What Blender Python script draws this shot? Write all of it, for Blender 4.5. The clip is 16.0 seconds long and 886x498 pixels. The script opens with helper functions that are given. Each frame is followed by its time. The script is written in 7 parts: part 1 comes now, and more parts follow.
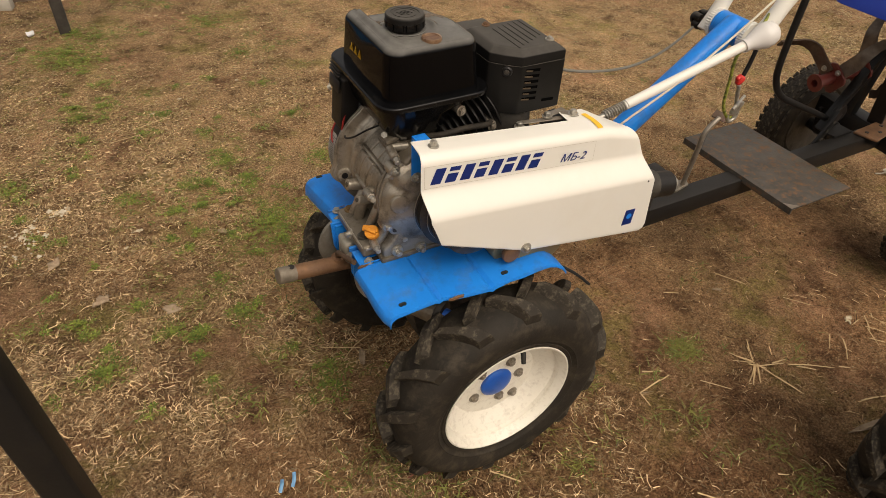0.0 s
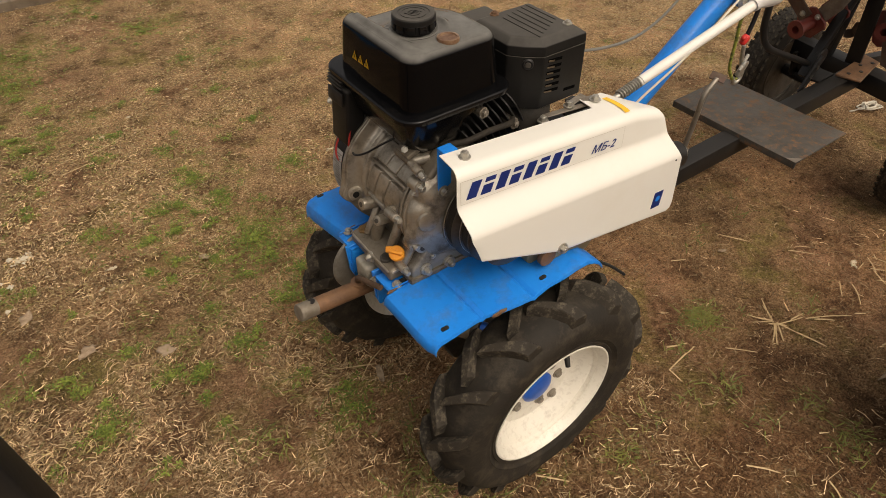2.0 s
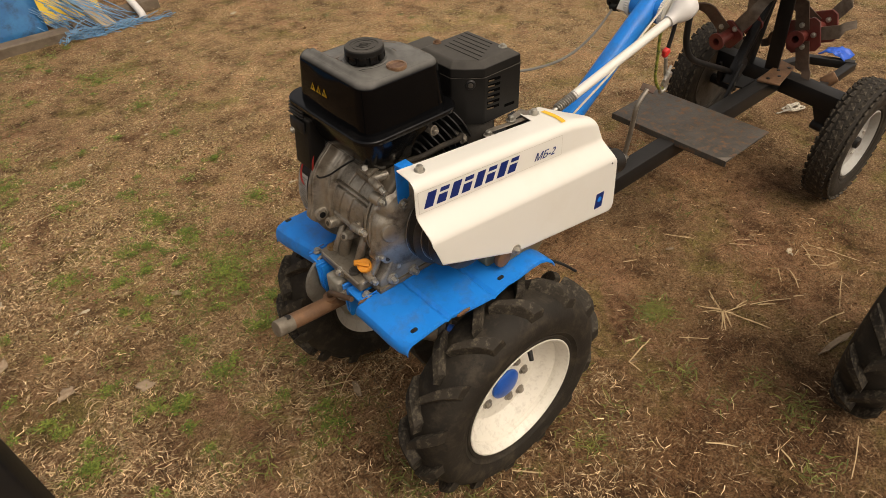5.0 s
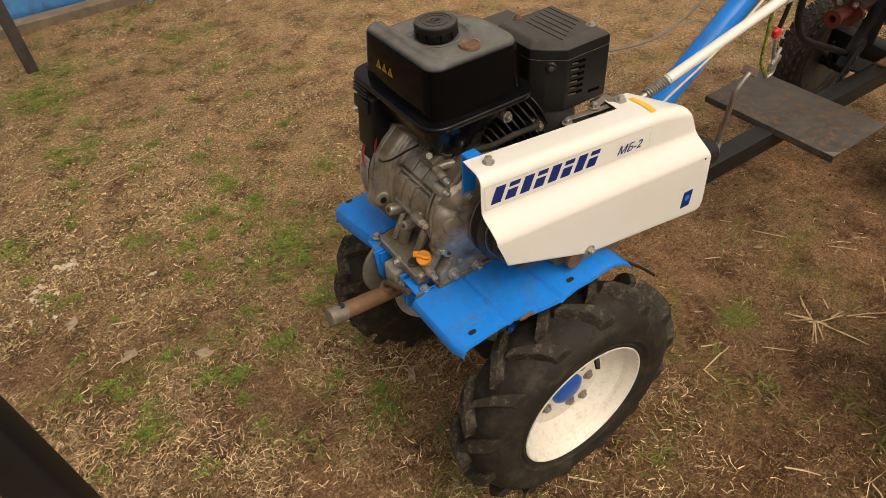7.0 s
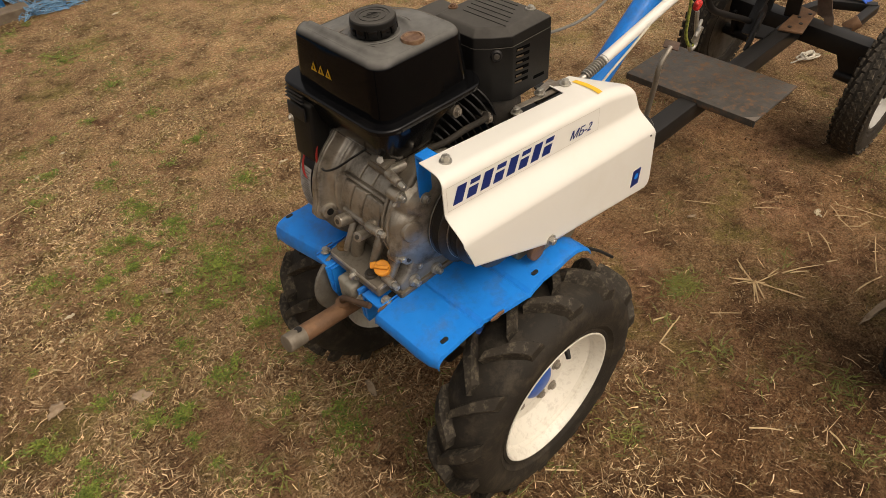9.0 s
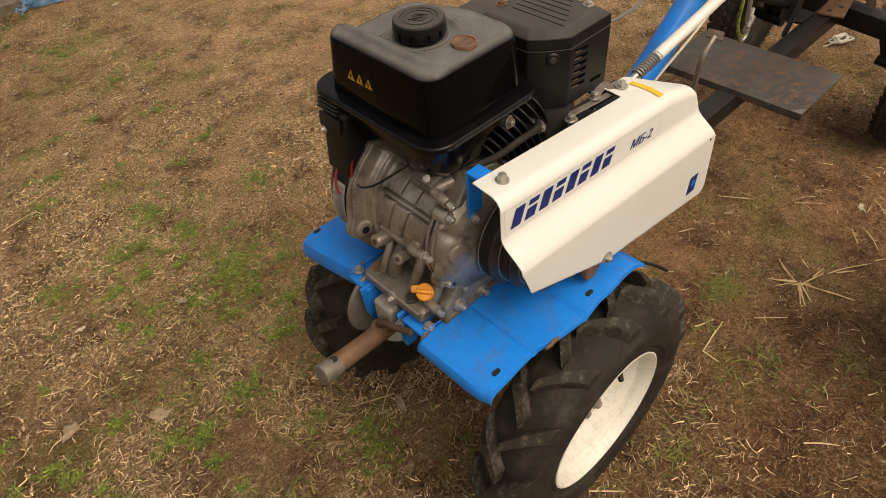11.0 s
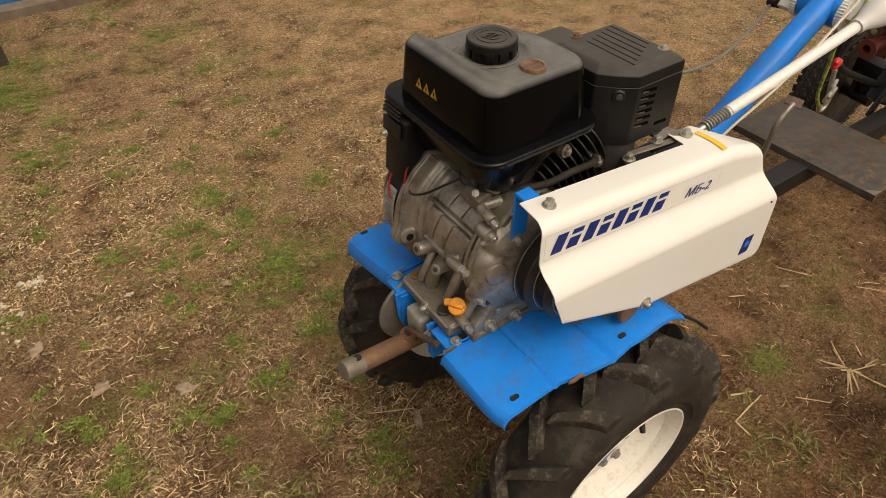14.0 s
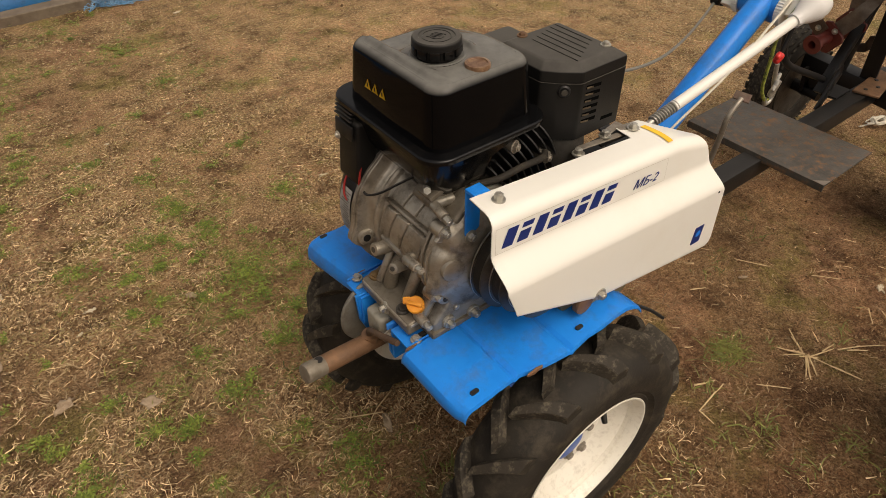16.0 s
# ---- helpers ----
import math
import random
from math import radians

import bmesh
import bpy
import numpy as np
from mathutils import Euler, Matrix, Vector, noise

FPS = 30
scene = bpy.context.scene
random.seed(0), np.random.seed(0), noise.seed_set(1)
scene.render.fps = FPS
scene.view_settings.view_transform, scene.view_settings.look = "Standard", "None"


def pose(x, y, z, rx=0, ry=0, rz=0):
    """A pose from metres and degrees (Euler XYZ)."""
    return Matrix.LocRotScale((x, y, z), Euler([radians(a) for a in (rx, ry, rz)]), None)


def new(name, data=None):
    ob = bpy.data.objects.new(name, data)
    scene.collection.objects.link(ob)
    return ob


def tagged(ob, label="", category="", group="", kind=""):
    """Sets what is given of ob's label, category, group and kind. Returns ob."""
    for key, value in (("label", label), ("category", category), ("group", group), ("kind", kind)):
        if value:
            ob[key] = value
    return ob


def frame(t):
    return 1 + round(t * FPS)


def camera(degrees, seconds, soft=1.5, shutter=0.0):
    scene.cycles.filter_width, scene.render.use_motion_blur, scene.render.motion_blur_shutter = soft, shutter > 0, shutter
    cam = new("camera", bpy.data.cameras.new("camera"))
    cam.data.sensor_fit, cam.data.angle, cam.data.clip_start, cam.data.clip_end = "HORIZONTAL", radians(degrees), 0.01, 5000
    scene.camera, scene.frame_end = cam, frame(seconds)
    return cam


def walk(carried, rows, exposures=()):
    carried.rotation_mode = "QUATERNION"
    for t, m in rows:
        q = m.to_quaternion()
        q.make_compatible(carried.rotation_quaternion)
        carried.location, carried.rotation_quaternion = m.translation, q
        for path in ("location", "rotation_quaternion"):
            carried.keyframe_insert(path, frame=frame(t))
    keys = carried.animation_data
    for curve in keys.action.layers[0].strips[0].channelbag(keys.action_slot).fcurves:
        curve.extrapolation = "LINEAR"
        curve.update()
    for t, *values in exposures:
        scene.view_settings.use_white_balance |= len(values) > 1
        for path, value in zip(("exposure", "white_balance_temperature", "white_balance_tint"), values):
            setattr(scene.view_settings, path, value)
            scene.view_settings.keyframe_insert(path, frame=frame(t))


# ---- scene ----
cam = camera(69.28, 16.0, 0.6)
ROWS = [
    (0.0, -0.5026, -0.8672, 1.2754, 49.31, -2.32, -27.76),
    (0.5, -0.5065, -0.8535, 1.2776, 50.06, -2.81, -31.20),
    (1.0, -0.5093, -0.7696, 1.2682, 50.24, -0.65, -31.81),
    (1.5, -0.5238, -0.7033, 1.2613, 48.25, 0.36, -30.98),
    (2.0, -0.5524, -0.7137, 1.2695, 47.09, 0.64, -35.61),
    (2.5, -0.5813, -0.7604, 1.2907, 48.12, 1.77, -38.94),
    (3.0, -0.5947, -0.7957, 1.2968, 49.31, 1.71, -39.81),
    (3.2, -0.5928, -0.7966, 1.3020, 49.25, 1.44, -40.29),
    (5.3, -0.6025, -0.7865, 1.3001, 49.73, 2.10, -40.73),
    (5.5, -0.6032, -0.7842, 1.3006, 49.73, 2.17, -40.38),
    (6.0, -0.5733, -0.7598, 1.2973, 49.10, 2.22, -38.43),
    (6.5, -0.5449, -0.7371, 1.2856, 47.05, 2.88, -36.71),
    (7.0, -0.5412, -0.7203, 1.2822, 46.94, 3.39, -33.95),
    (7.5, -0.5396, -0.7160, 1.2742, 46.47, 4.04, -33.82),
    (8.0, -0.5585, -0.6994, 1.2734, 45.81, 4.16, -37.84),
    (8.2, -0.5702, -0.6904, 1.2716, 46.14, 3.26, -39.82),
    (10.3, -0.5330, -0.5562, 1.2476, 45.64, 3.33, -44.97),
    (10.5, -0.5353, -0.5434, 1.2500, 45.27, 3.98, -44.61),
    (11.0, -0.5376, -0.5300, 1.2449, 44.44, 4.04, -44.06),
    (11.5, -0.5403, -0.5247, 1.2511, 44.60, 3.54, -43.40),
    (12.0, -0.5494, -0.5320, 1.2477, 44.81, 3.28, -42.87),
    (12.5, -0.5506, -0.5301, 1.2444, 44.64, 3.69, -42.52),
    (13.0, -0.5438, -0.5290, 1.2313, 44.48, 2.62, -41.15),
    (13.5, -0.5393, -0.5363, 1.2305, 45.10, 1.57, -39.38),
    (14.0, -0.5405, -0.5540, 1.2338, 47.55, 0.50, -34.45),
    (14.5, -0.5249, -0.5662, 1.2307, 49.85, -0.77, -30.86),
    (15.0, -0.5187, -0.5768, 1.2283, 50.99, -1.38, -30.23),
    (15.5, -0.5215, -0.5772, 1.2242, 50.08, -1.23, -31.83),
    (16.0, -0.5286, -0.5827, 1.2289, 48.30, 0.53, -37.45),
]
EXPO = -0.04
walk(cam, [(t, pose(x, y, z, rx, ry, rz)) for t, x, y, z, rx, ry, rz in ROWS], [(0.0, EXPO, 7600.0, 13.5), (16.0, EXPO, 7600.0, 13.5)])

# ---- light ----
SUN_EL, SUN_AZ = 59.0, 168.0
world = bpy.data.worlds.new("overcast")
scene.world = world
world.use_nodes = True
_wt = world.node_tree
_bg = _wt.nodes["Background"]
_sky = _wt.nodes.new("ShaderNodeTexSky")
_sky.sky_type = "NISHITA"
_sky.sun_disc = False
_sky.sun_elevation, _sky.sun_rotation = radians(SUN_EL), radians(SUN_AZ)
_sky.air_density, _sky.dust_density, _sky.ozone_density = 1.0, 6.0, 0.6
_hsv = _wt.nodes.new("ShaderNodeHueSaturation")
_hsv.inputs["Saturation"].default_value = 0.25
_wt.links.new(_sky.outputs[0], _hsv.inputs["Color"])
_wt.links.new(_hsv.outputs[0], _bg.inputs["Color"])
_bg.inputs["Strength"].default_value = 0.15
sun = new("sun", bpy.data.lights.new("sun", "SUN"))
sun.data.energy, sun.data.angle, sun.data.color = 0.70, radians(55), (1.0, 0.93, 0.82)
sun.matrix_world = pose(0, 0, 5, 90 - SUN_EL, 0, 180 - SUN_AZ)


# ---- materials ----
def mat(name, color, rough=0.5, metal=0.0, var=0.0, vscale=20.0, color2=None, bump=0.0, bscale=200.0, dirt=None, dscale=6.0, damt=0.0, spec=0.5, rvar=0.0, island=0.0, dust_sheen=None, dust_sheen_amt=0.0, dust_sheen_rough=0.75):
    """A painted, cast or natural surface: base colour, mottling by a second colour, stains, grain."""
    m = bpy.data.materials.new(name)
    m.use_nodes = True
    nt = m.node_tree
    N, Lk = nt.nodes, nt.links
    b = N["Principled BSDF"]
    b.inputs["Roughness"].default_value, b.inputs["Metallic"].default_value = rough, metal
    b.inputs["Specular IOR Level"].default_value = spec
    tc = N.new("ShaderNodeTexCoord")
    col = N.new("ShaderNodeMix")
    col.data_type = "RGBA"
    c2 = color2 or tuple(min(1, c * 1.35) for c in color)
    col.inputs[6].default_value, col.inputs[7].default_value = (*color, 1), (*c2, 1)
    n1 = N.new("ShaderNodeTexNoise")
    n1.inputs["Scale"].default_value, n1.inputs["Detail"].default_value, n1.inputs["Roughness"].default_value = vscale, 6, 0.65
    Lk.new(tc.outputs["Object"], n1.inputs["Vector"])
    r1 = N.new("ShaderNodeMapRange")
    r1.inputs[1].default_value, r1.inputs[2].default_value = 0.35, 0.7
    r1.inputs[4].default_value = var
    Lk.new(n1.outputs[0], r1.inputs[0])
    Lk.new(r1.outputs[0], col.inputs[0])
    out = col.outputs[2]
    if dirt:
        n2 = N.new("ShaderNodeTexNoise")
        n2.inputs["Scale"].default_value, n2.inputs["Detail"].default_value, n2.inputs["Roughness"].default_value = dscale, 8, 0.7
        Lk.new(tc.outputs["Object"], n2.inputs["Vector"])
        r2 = N.new("ShaderNodeMapRange")
        r2.inputs[1].default_value, r2.inputs[2].default_value, r2.inputs[4].default_value = 0.5, 0.72, damt
        Lk.new(n2.outputs[0], r2.inputs[0])
        mx = N.new("ShaderNodeMix")
        mx.data_type = "RGBA"
        mx.inputs[7].default_value = (*dirt, 1)
        Lk.new(r2.outputs[0], mx.inputs[0])
        Lk.new(out, mx.inputs[6])
        out = mx.outputs[2]
        if rough < 0.6:
            rr = N.new("ShaderNodeMapRange")
            rr.inputs[3].default_value, rr.inputs[4].default_value = rough, min(0.9, rough + 0.35)
            Lk.new(r2.outputs[0], rr.inputs[0])
            Lk.new(rr.outputs[0], b.inputs["Roughness"])
    # Tint on upward faces: dust, and on the tank the sky's sheen too.
    if dust_sheen:
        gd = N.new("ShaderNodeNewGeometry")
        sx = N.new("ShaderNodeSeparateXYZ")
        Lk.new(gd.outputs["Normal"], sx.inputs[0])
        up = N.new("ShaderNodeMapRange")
        up.inputs[1].default_value, up.inputs[2].default_value, up.inputs[4].default_value = 0.35, 0.95, dust_sheen_amt
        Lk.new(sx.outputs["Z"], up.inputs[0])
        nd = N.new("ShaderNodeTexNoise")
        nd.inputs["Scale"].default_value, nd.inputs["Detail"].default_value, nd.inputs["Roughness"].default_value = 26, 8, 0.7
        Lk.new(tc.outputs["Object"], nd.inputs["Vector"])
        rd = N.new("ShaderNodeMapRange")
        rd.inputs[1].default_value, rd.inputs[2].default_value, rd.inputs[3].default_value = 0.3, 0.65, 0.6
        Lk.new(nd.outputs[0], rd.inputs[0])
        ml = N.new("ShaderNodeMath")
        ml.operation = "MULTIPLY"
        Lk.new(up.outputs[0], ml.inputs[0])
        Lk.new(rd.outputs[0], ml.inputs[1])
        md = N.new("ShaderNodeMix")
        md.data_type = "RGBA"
        md.inputs[7].default_value = (*dust_sheen, 1)
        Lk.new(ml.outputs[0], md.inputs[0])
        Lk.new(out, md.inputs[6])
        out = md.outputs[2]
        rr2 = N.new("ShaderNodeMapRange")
        rr2.inputs[3].default_value, rr2.inputs[4].default_value = rough, dust_sheen_rough
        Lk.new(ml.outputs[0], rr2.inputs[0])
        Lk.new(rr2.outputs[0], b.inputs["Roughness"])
    if island:
        g = N.new("ShaderNodeNewGeometry")
        hs = N.new("ShaderNodeHueSaturation")
        mr = N.new("ShaderNodeMapRange")
        mr.inputs[3].default_value, mr.inputs[4].default_value = 1 - island, 1 + island
        Lk.new(g.outputs["Random Per Island"], mr.inputs[0])
        Lk.new(mr.outputs[0], hs.inputs["Value"])
        Lk.new(out, hs.inputs["Color"])
        out = hs.outputs[0]
    Lk.new(out, b.inputs["Base Color"])
    if rvar:
        n4 = N.new("ShaderNodeTexNoise")
        n4.inputs["Scale"].default_value, n4.inputs["Detail"].default_value = vscale * 2.3, 5
        Lk.new(tc.outputs["Object"], n4.inputs["Vector"])
        r4 = N.new("ShaderNodeMapRange")
        r4.inputs[1].default_value, r4.inputs[2].default_value = 0.3, 0.7
        r4.inputs[3].default_value, r4.inputs[4].default_value = max(0.05, rough - rvar), min(1, rough + rvar)
        Lk.new(n4.outputs[0], r4.inputs[0])
        Lk.new(r4.outputs[0], b.inputs["Roughness"])
    if bump:
        n3 = N.new("ShaderNodeTexNoise")
        n3.inputs["Scale"].default_value, n3.inputs["Detail"].default_value = bscale, 4
        Lk.new(tc.outputs["Object"], n3.inputs["Vector"])
        bp = N.new("ShaderNodeBump")
        bp.inputs["Strength"].default_value, bp.inputs["Distance"].default_value = bump, 0.002
        Lk.new(n3.outputs[0], bp.inputs["Height"])
        Lk.new(bp.outputs[0], b.inputs["Normal"])
    return m


M_BLUE = mat("blue_paint", (0.0015, 0.205, 0.70), 0.30, var=0.5, vscale=14, color2=(0.002, 0.250, 0.76), dirt=(0.10, 0.085, 0.06), dscale=19, damt=0.42, bump=0.06, bscale=90, spec=0.27)
M_CREAM = mat("cream_paint", (0.76, 0.737, 0.664), 0.38, var=0.3, vscale=5, color2=(0.79, 0.77, 0.705), bump=0.03, bscale=60, dirt=(0.62, 0.53, 0.38), dscale=4, damt=0.18)
M_RIM = mat("rim_paint", (0.73, 0.69, 0.59), 0.35, var=0.3, vscale=8, color2=(0.78, 0.745, 0.66), bump=0.06, bscale=120, dirt=(0.22, 0.16, 0.10), dscale=75, damt=0.35)
# Tank dust made paler to paint in the sky's reflection on top.
M_TANK = mat("black_gloss_tank", (0.002, 0.002, 0.0024), 0.08, var=0.5, vscale=6, color2=(0.005, 0.005, 0.005), bump=0.03, bscale=60, dust_sheen=(0.29, 0.278, 0.250), dust_sheen_amt=0.55, spec=0.12, dust_sheen_rough=0.24)
M_TANKS = mat("black_gloss_paint", (0.003, 0.003, 0.0035), 0.16, var=0.5, vscale=6, color2=(0.006, 0.006, 0.006), bump=0.03, bscale=60, spec=0.25, dirt=(0.03, 0.026, 0.02), dscale=20, damt=0.4)
M_BLKPLA = mat("black_plastic", (0.010, 0.0097, 0.0093), 0.38, var=0.5, vscale=25, color2=(0.018, 0.017, 0.0155), bump=0.07, bscale=900, dust_sheen=(0.150, 0.137, 0.117), dust_sheen_amt=0.52, spec=0.16)
M_FIN = mat("black_fin_paint", (0.012, 0.0115, 0.011), 0.5, var=0.6, vscale=30, color2=(0.025, 0.023, 0.021), bump=0.1, bscale=300, spec=0.3)
M_BLACK = mat("black_steel", (0.008, 0.008, 0.0085), 0.42, var=0.5, vscale=18, color2=(0.018, 0.017, 0.015), dirt=(0.04, 0.03, 0.02), dscale=8, damt=0.3, bump=0.1, bscale=150, spec=0.35, dust_sheen=(0.05, 0.042, 0.033), dust_sheen_amt=0.22)
M_CAST = mat("cast_aluminium", (0.28, 0.245, 0.195), 0.33, 0.60, var=0.9, vscale=22, color2=(0.48, 0.435, 0.36), dirt=(0.06, 0.042, 0.025), dscale=24, damt=0.9, bump=0.10, bscale=900)
M_CASTD = mat("dark_cast_aluminium", (0.05, 0.045, 0.038), 0.5, 0.4, var=0.8, vscale=30, color2=(0.10, 0.09, 0.075), dirt=(0.03, 0.024, 0.018), dscale=16, damt=0.7, bump=0.12, bscale=900)
M_BLUEPL = mat("dark_blue_plastic", (0.006, 0.085, 0.40), 0.35, var=0.4, vscale=30, color2=(0.012, 0.12, 0.50), dirt=(0.06, 0.05, 0.04), dscale=40, damt=0.4)
M_CASTM = mat("grimy_cast_aluminium", (0.15, 0.125, 0.092), 0.42, 0.4, var=0.9, vscale=26, color2=(0.27, 0.235, 0.18), dirt=(0.035, 0.024, 0.014), dscale=26, damt=0.9, bump=0.12, bscale=800)
M_STEEL = mat("zinc_steel", (0.40, 0.38, 0.33), 0.36, 0.7, var=0.7, vscale=90, color2=(0.58, 0.55, 0.48), dirt=(0.14, 0.10, 0.06), dscale=60, damt=0.5)
M_RUST = mat("rusty_steel", (0.16, 0.085, 0.045), 0.65, 0.3, var=0.9, vscale=26, color2=(0.28, 0.15, 0.075), dirt=(0.10, 0.06, 0.04), dscale=30, damt=0.7, bump=0.4, bscale=300)
M_BARE = mat("worn_bare_steel", (0.24, 0.21, 0.17), 0.45, 0.6, var=0.8, vscale=40, color2=(0.36, 0.32, 0.26), dirt=(0.12, 0.08, 0.05), dscale=25, damt=0.6, bump=0.2, bscale=250)
M_RUBBER = mat("tyre_rubber", (0.017, 0.0138, 0.010), 0.72, var=0.6, vscale=16, color2=(0.036, 0.029, 0.020), dirt=(0.090, 0.070, 0.046), dscale=30, damt=0.6, bump=0.35, bscale=260, spec=0.28)
M_TREAD = mat("worn_tread_rubber", (0.018, 0.0148, 0.011), 0.75, var=0.9, vscale=20, color2=(0.044, 0.035, 0.024), dirt=(0.20, 0.165, 0.115), dscale=75, damt=0.7, bump=0.4, bscale=220, spec=0.28)
M_ORANGE = mat("orange_plastic", (0.75, 0.27, 0.02), 0.4, var=0.5, vscale=50, color2=(0.82, 0.36, 0.05))
M_YELLOW = mat("yellow_film", (0.85, 0.52, 0.03), 0.45, var=0.5, vscale=60, color2=(0.75, 0.42, 0.02))
M_INK = mat("dark_blue_film", (0.004, 0.020, 0.14), 0.35, var=0.3, vscale=60, color2=(0.006, 0.03, 0.19))
M_LABEL = mat("grey_label", (0.30, 0.29, 0.27), 0.45, var=0.5, vscale=80, color2=(0.5, 0.49, 0.46))
M_RED = mat("red_paint", (0.11, 0.016, 0.011), 0.5, var=0.7, vscale=22, color2=(0.18, 0.034, 0.022), dirt=(0.10, 0.07, 0.05), dscale=16, damt=0.65, bump=0.15, bscale=150)
M_REDPL = mat("red_plastic", (0.62, 0.03, 0.025), 0.4, var=0.3, vscale=40)
M_WOOD = mat("weathered_wood", (0.12, 0.088, 0.058), 0.8, var=0.9, vscale=12, color2=(0.21, 0.165, 0.115), dirt=(0.06, 0.042, 0.028), dscale=9, damt=0.5, bump=0.3, bscale=120)
M_TARP = mat("blue_tarpaulin", (0.010, 0.105, 0.27), 0.5, var=0.9, vscale=9, color2=(0.03, 0.19, 0.40), dirt=(0.03, 0.045, 0.06), dscale=14, damt=0.85, bump=0.2, bscale=60)
M_NET = mat("blue_net_twine", (0.07, 0.20, 0.36), 0.6, var=0.8, vscale=40, color2=(0.24, 0.42, 0.56), island=0.3)
M_SEAT = mat("blue_vinyl", (0.01, 0.045, 0.42), 0.35, var=0.4, vscale=12, color2=(0.02, 0.08, 0.55), bump=0.08, bscale=200)
M_ROPE = mat("pale_rope", (0.55, 0.50, 0.40), 0.8, var=0.6, vscale=120, color2=(0.7, 0.65, 0.54))
M_GREYPL = mat("silver_plastic", (0.62, 0.60, 0.57), 0.35, var=0.3, vscale=20)
M_STRAP = mat("green_yellow_strap", (0.06, 0.075, 0.02), 0.7, var=1.0, vscale=130, color2=(0.42, 0.45, 0.07))


# ---- mesh helpers ----
def thing(name, label, category, loc=(0, 0, 0), group="", kind=""):
    ob = new(name)
    ob.location = loc
    return tagged(ob, label, category, group, kind)


def smooth_by_angle(bm, deg=38):
    bm.normal_update()
    for f in bm.faces:
        f.smooth = True
    for e in bm.edges:
        if len(e.link_faces) == 2 and e.calc_face_angle(0) > radians(deg):
            e.smooth = False


def weighted(ob):
    """Flat faces stay flat beside their rounded edges."""
    w = ob.modifiers.new("normals", "WEIGHTED_NORMAL")
    w.keep_sharp, w.weight = True, 100
    return ob


def part(name, bm, material, parent=None, label="", deg=38):
    me = bpy.data.meshes.new(name)
    if deg:
        smooth_by_angle(bm, deg)
    bm.to_mesh(me)
    bm.free()
    me.materials.append(material)
    ob = new(name, me)
    if parent is not None:
        ob.parent = parent
        if parent.type == "EMPTY":
            ob.matrix_parent_inverse = Matrix.Translation(-parent.location)
    if label:
        ob["label"] = label
    return ob


def box(bm, c, s, turn=None, bev=0.0, seg=2):
    m = Matrix.Translation(c) @ (turn.to_4x4() if turn is not None else Matrix()) @ Matrix.Diagonal((*s, 1))
    r = bmesh.ops.create_cube(bm, size=1, matrix=m)
    if bev:
        es = list({e for v in r["verts"] for e in v.link_edges})
        bmesh.ops.bevel(bm, geom=es, offset=bev, segments=seg, profile=0.5, affect="EDGES")
    return bm


def frame_of(d):
    return Vector(d).to_track_quat("Z", "Y").to_matrix()


def cyl(bm, a, b, r, r2=None, n=20, bev=0.0):
    a, b = Vector(a), Vector(b)
    m = Matrix.Translation((a + b) / 2) @ frame_of(b - a).to_4x4()
    res = bmesh.ops.create_cone(bm, cap_ends=True, segments=n, radius1=r, radius2=r if r2 is None else r2, depth=(b - a).length, matrix=m)
    if bev:
        es = [e for e in {e for v in res["verts"] for e in v.link_edges} if any(len(f.verts) > 4 for f in e.link_faces)]
        bmesh.ops.bevel(bm, geom=es, offset=bev, segments=2, profile=0.5, affect="EDGES")
    return bm


def sweep(bm, pts, r, n=10, closed=False, flat=1.0):
    """A tube along points; r may be a list. flat squeezes it along the second axis."""
    pts = [Vector(p) for p in pts]
    rs = r if isinstance(r, (list, tuple)) else [r] * len(pts)
    rings, up = [], Vector((0, 0, 1))
    prev = None
    for i, p in enumerate(pts):
        d = (pts[min(i + 1, len(pts) - 1)] - pts[max(i - 1, 0)]).normalized()
        if prev is None:
            x = d.cross(up if abs(d.z) < 0.95 else Vector((1, 0, 0))).normalized()
        else:
            x = (prev - d * prev.dot(d)).normalized()
        prev = x
        y = d.cross(x)
        rings.append([bm.verts.new(p + rs[i] * (math.cos(2 * math.pi * k / n) * x + flat * math.sin(2 * math.pi * k / n) * y)) for k in range(n)])
    for a, b in zip(rings, rings[1:]):
        for k in range(n):
            bm.faces.new((a[k], a[(k + 1) % n], b[(k + 1) % n], b[k]))
    if not closed:
        bm.faces.new(rings[0][::-1])
        bm.faces.new(rings[-1])
    return bm


def curve_pts(pts, n=8):
    """Catmull-Rom through the points."""
    P = [Vector(p) for p in pts]
    P = [2 * P[0] - P[1]] + P + [2 * P[-1] - P[-2]]
    out = []
    for i in range(1, len(P) - 2):
        for k in range(n):
            t = k / n
            a, b, c, d = P[i - 1], P[i], P[i + 1], P[i + 2]
            out.append(0.5 * ((2 * b) + (c - a) * t + (2 * a - 5 * b + 4 * c - d) * t * t + (3 * b - a - 3 * c + d) * t ** 3))
    return out + [P[-2]]


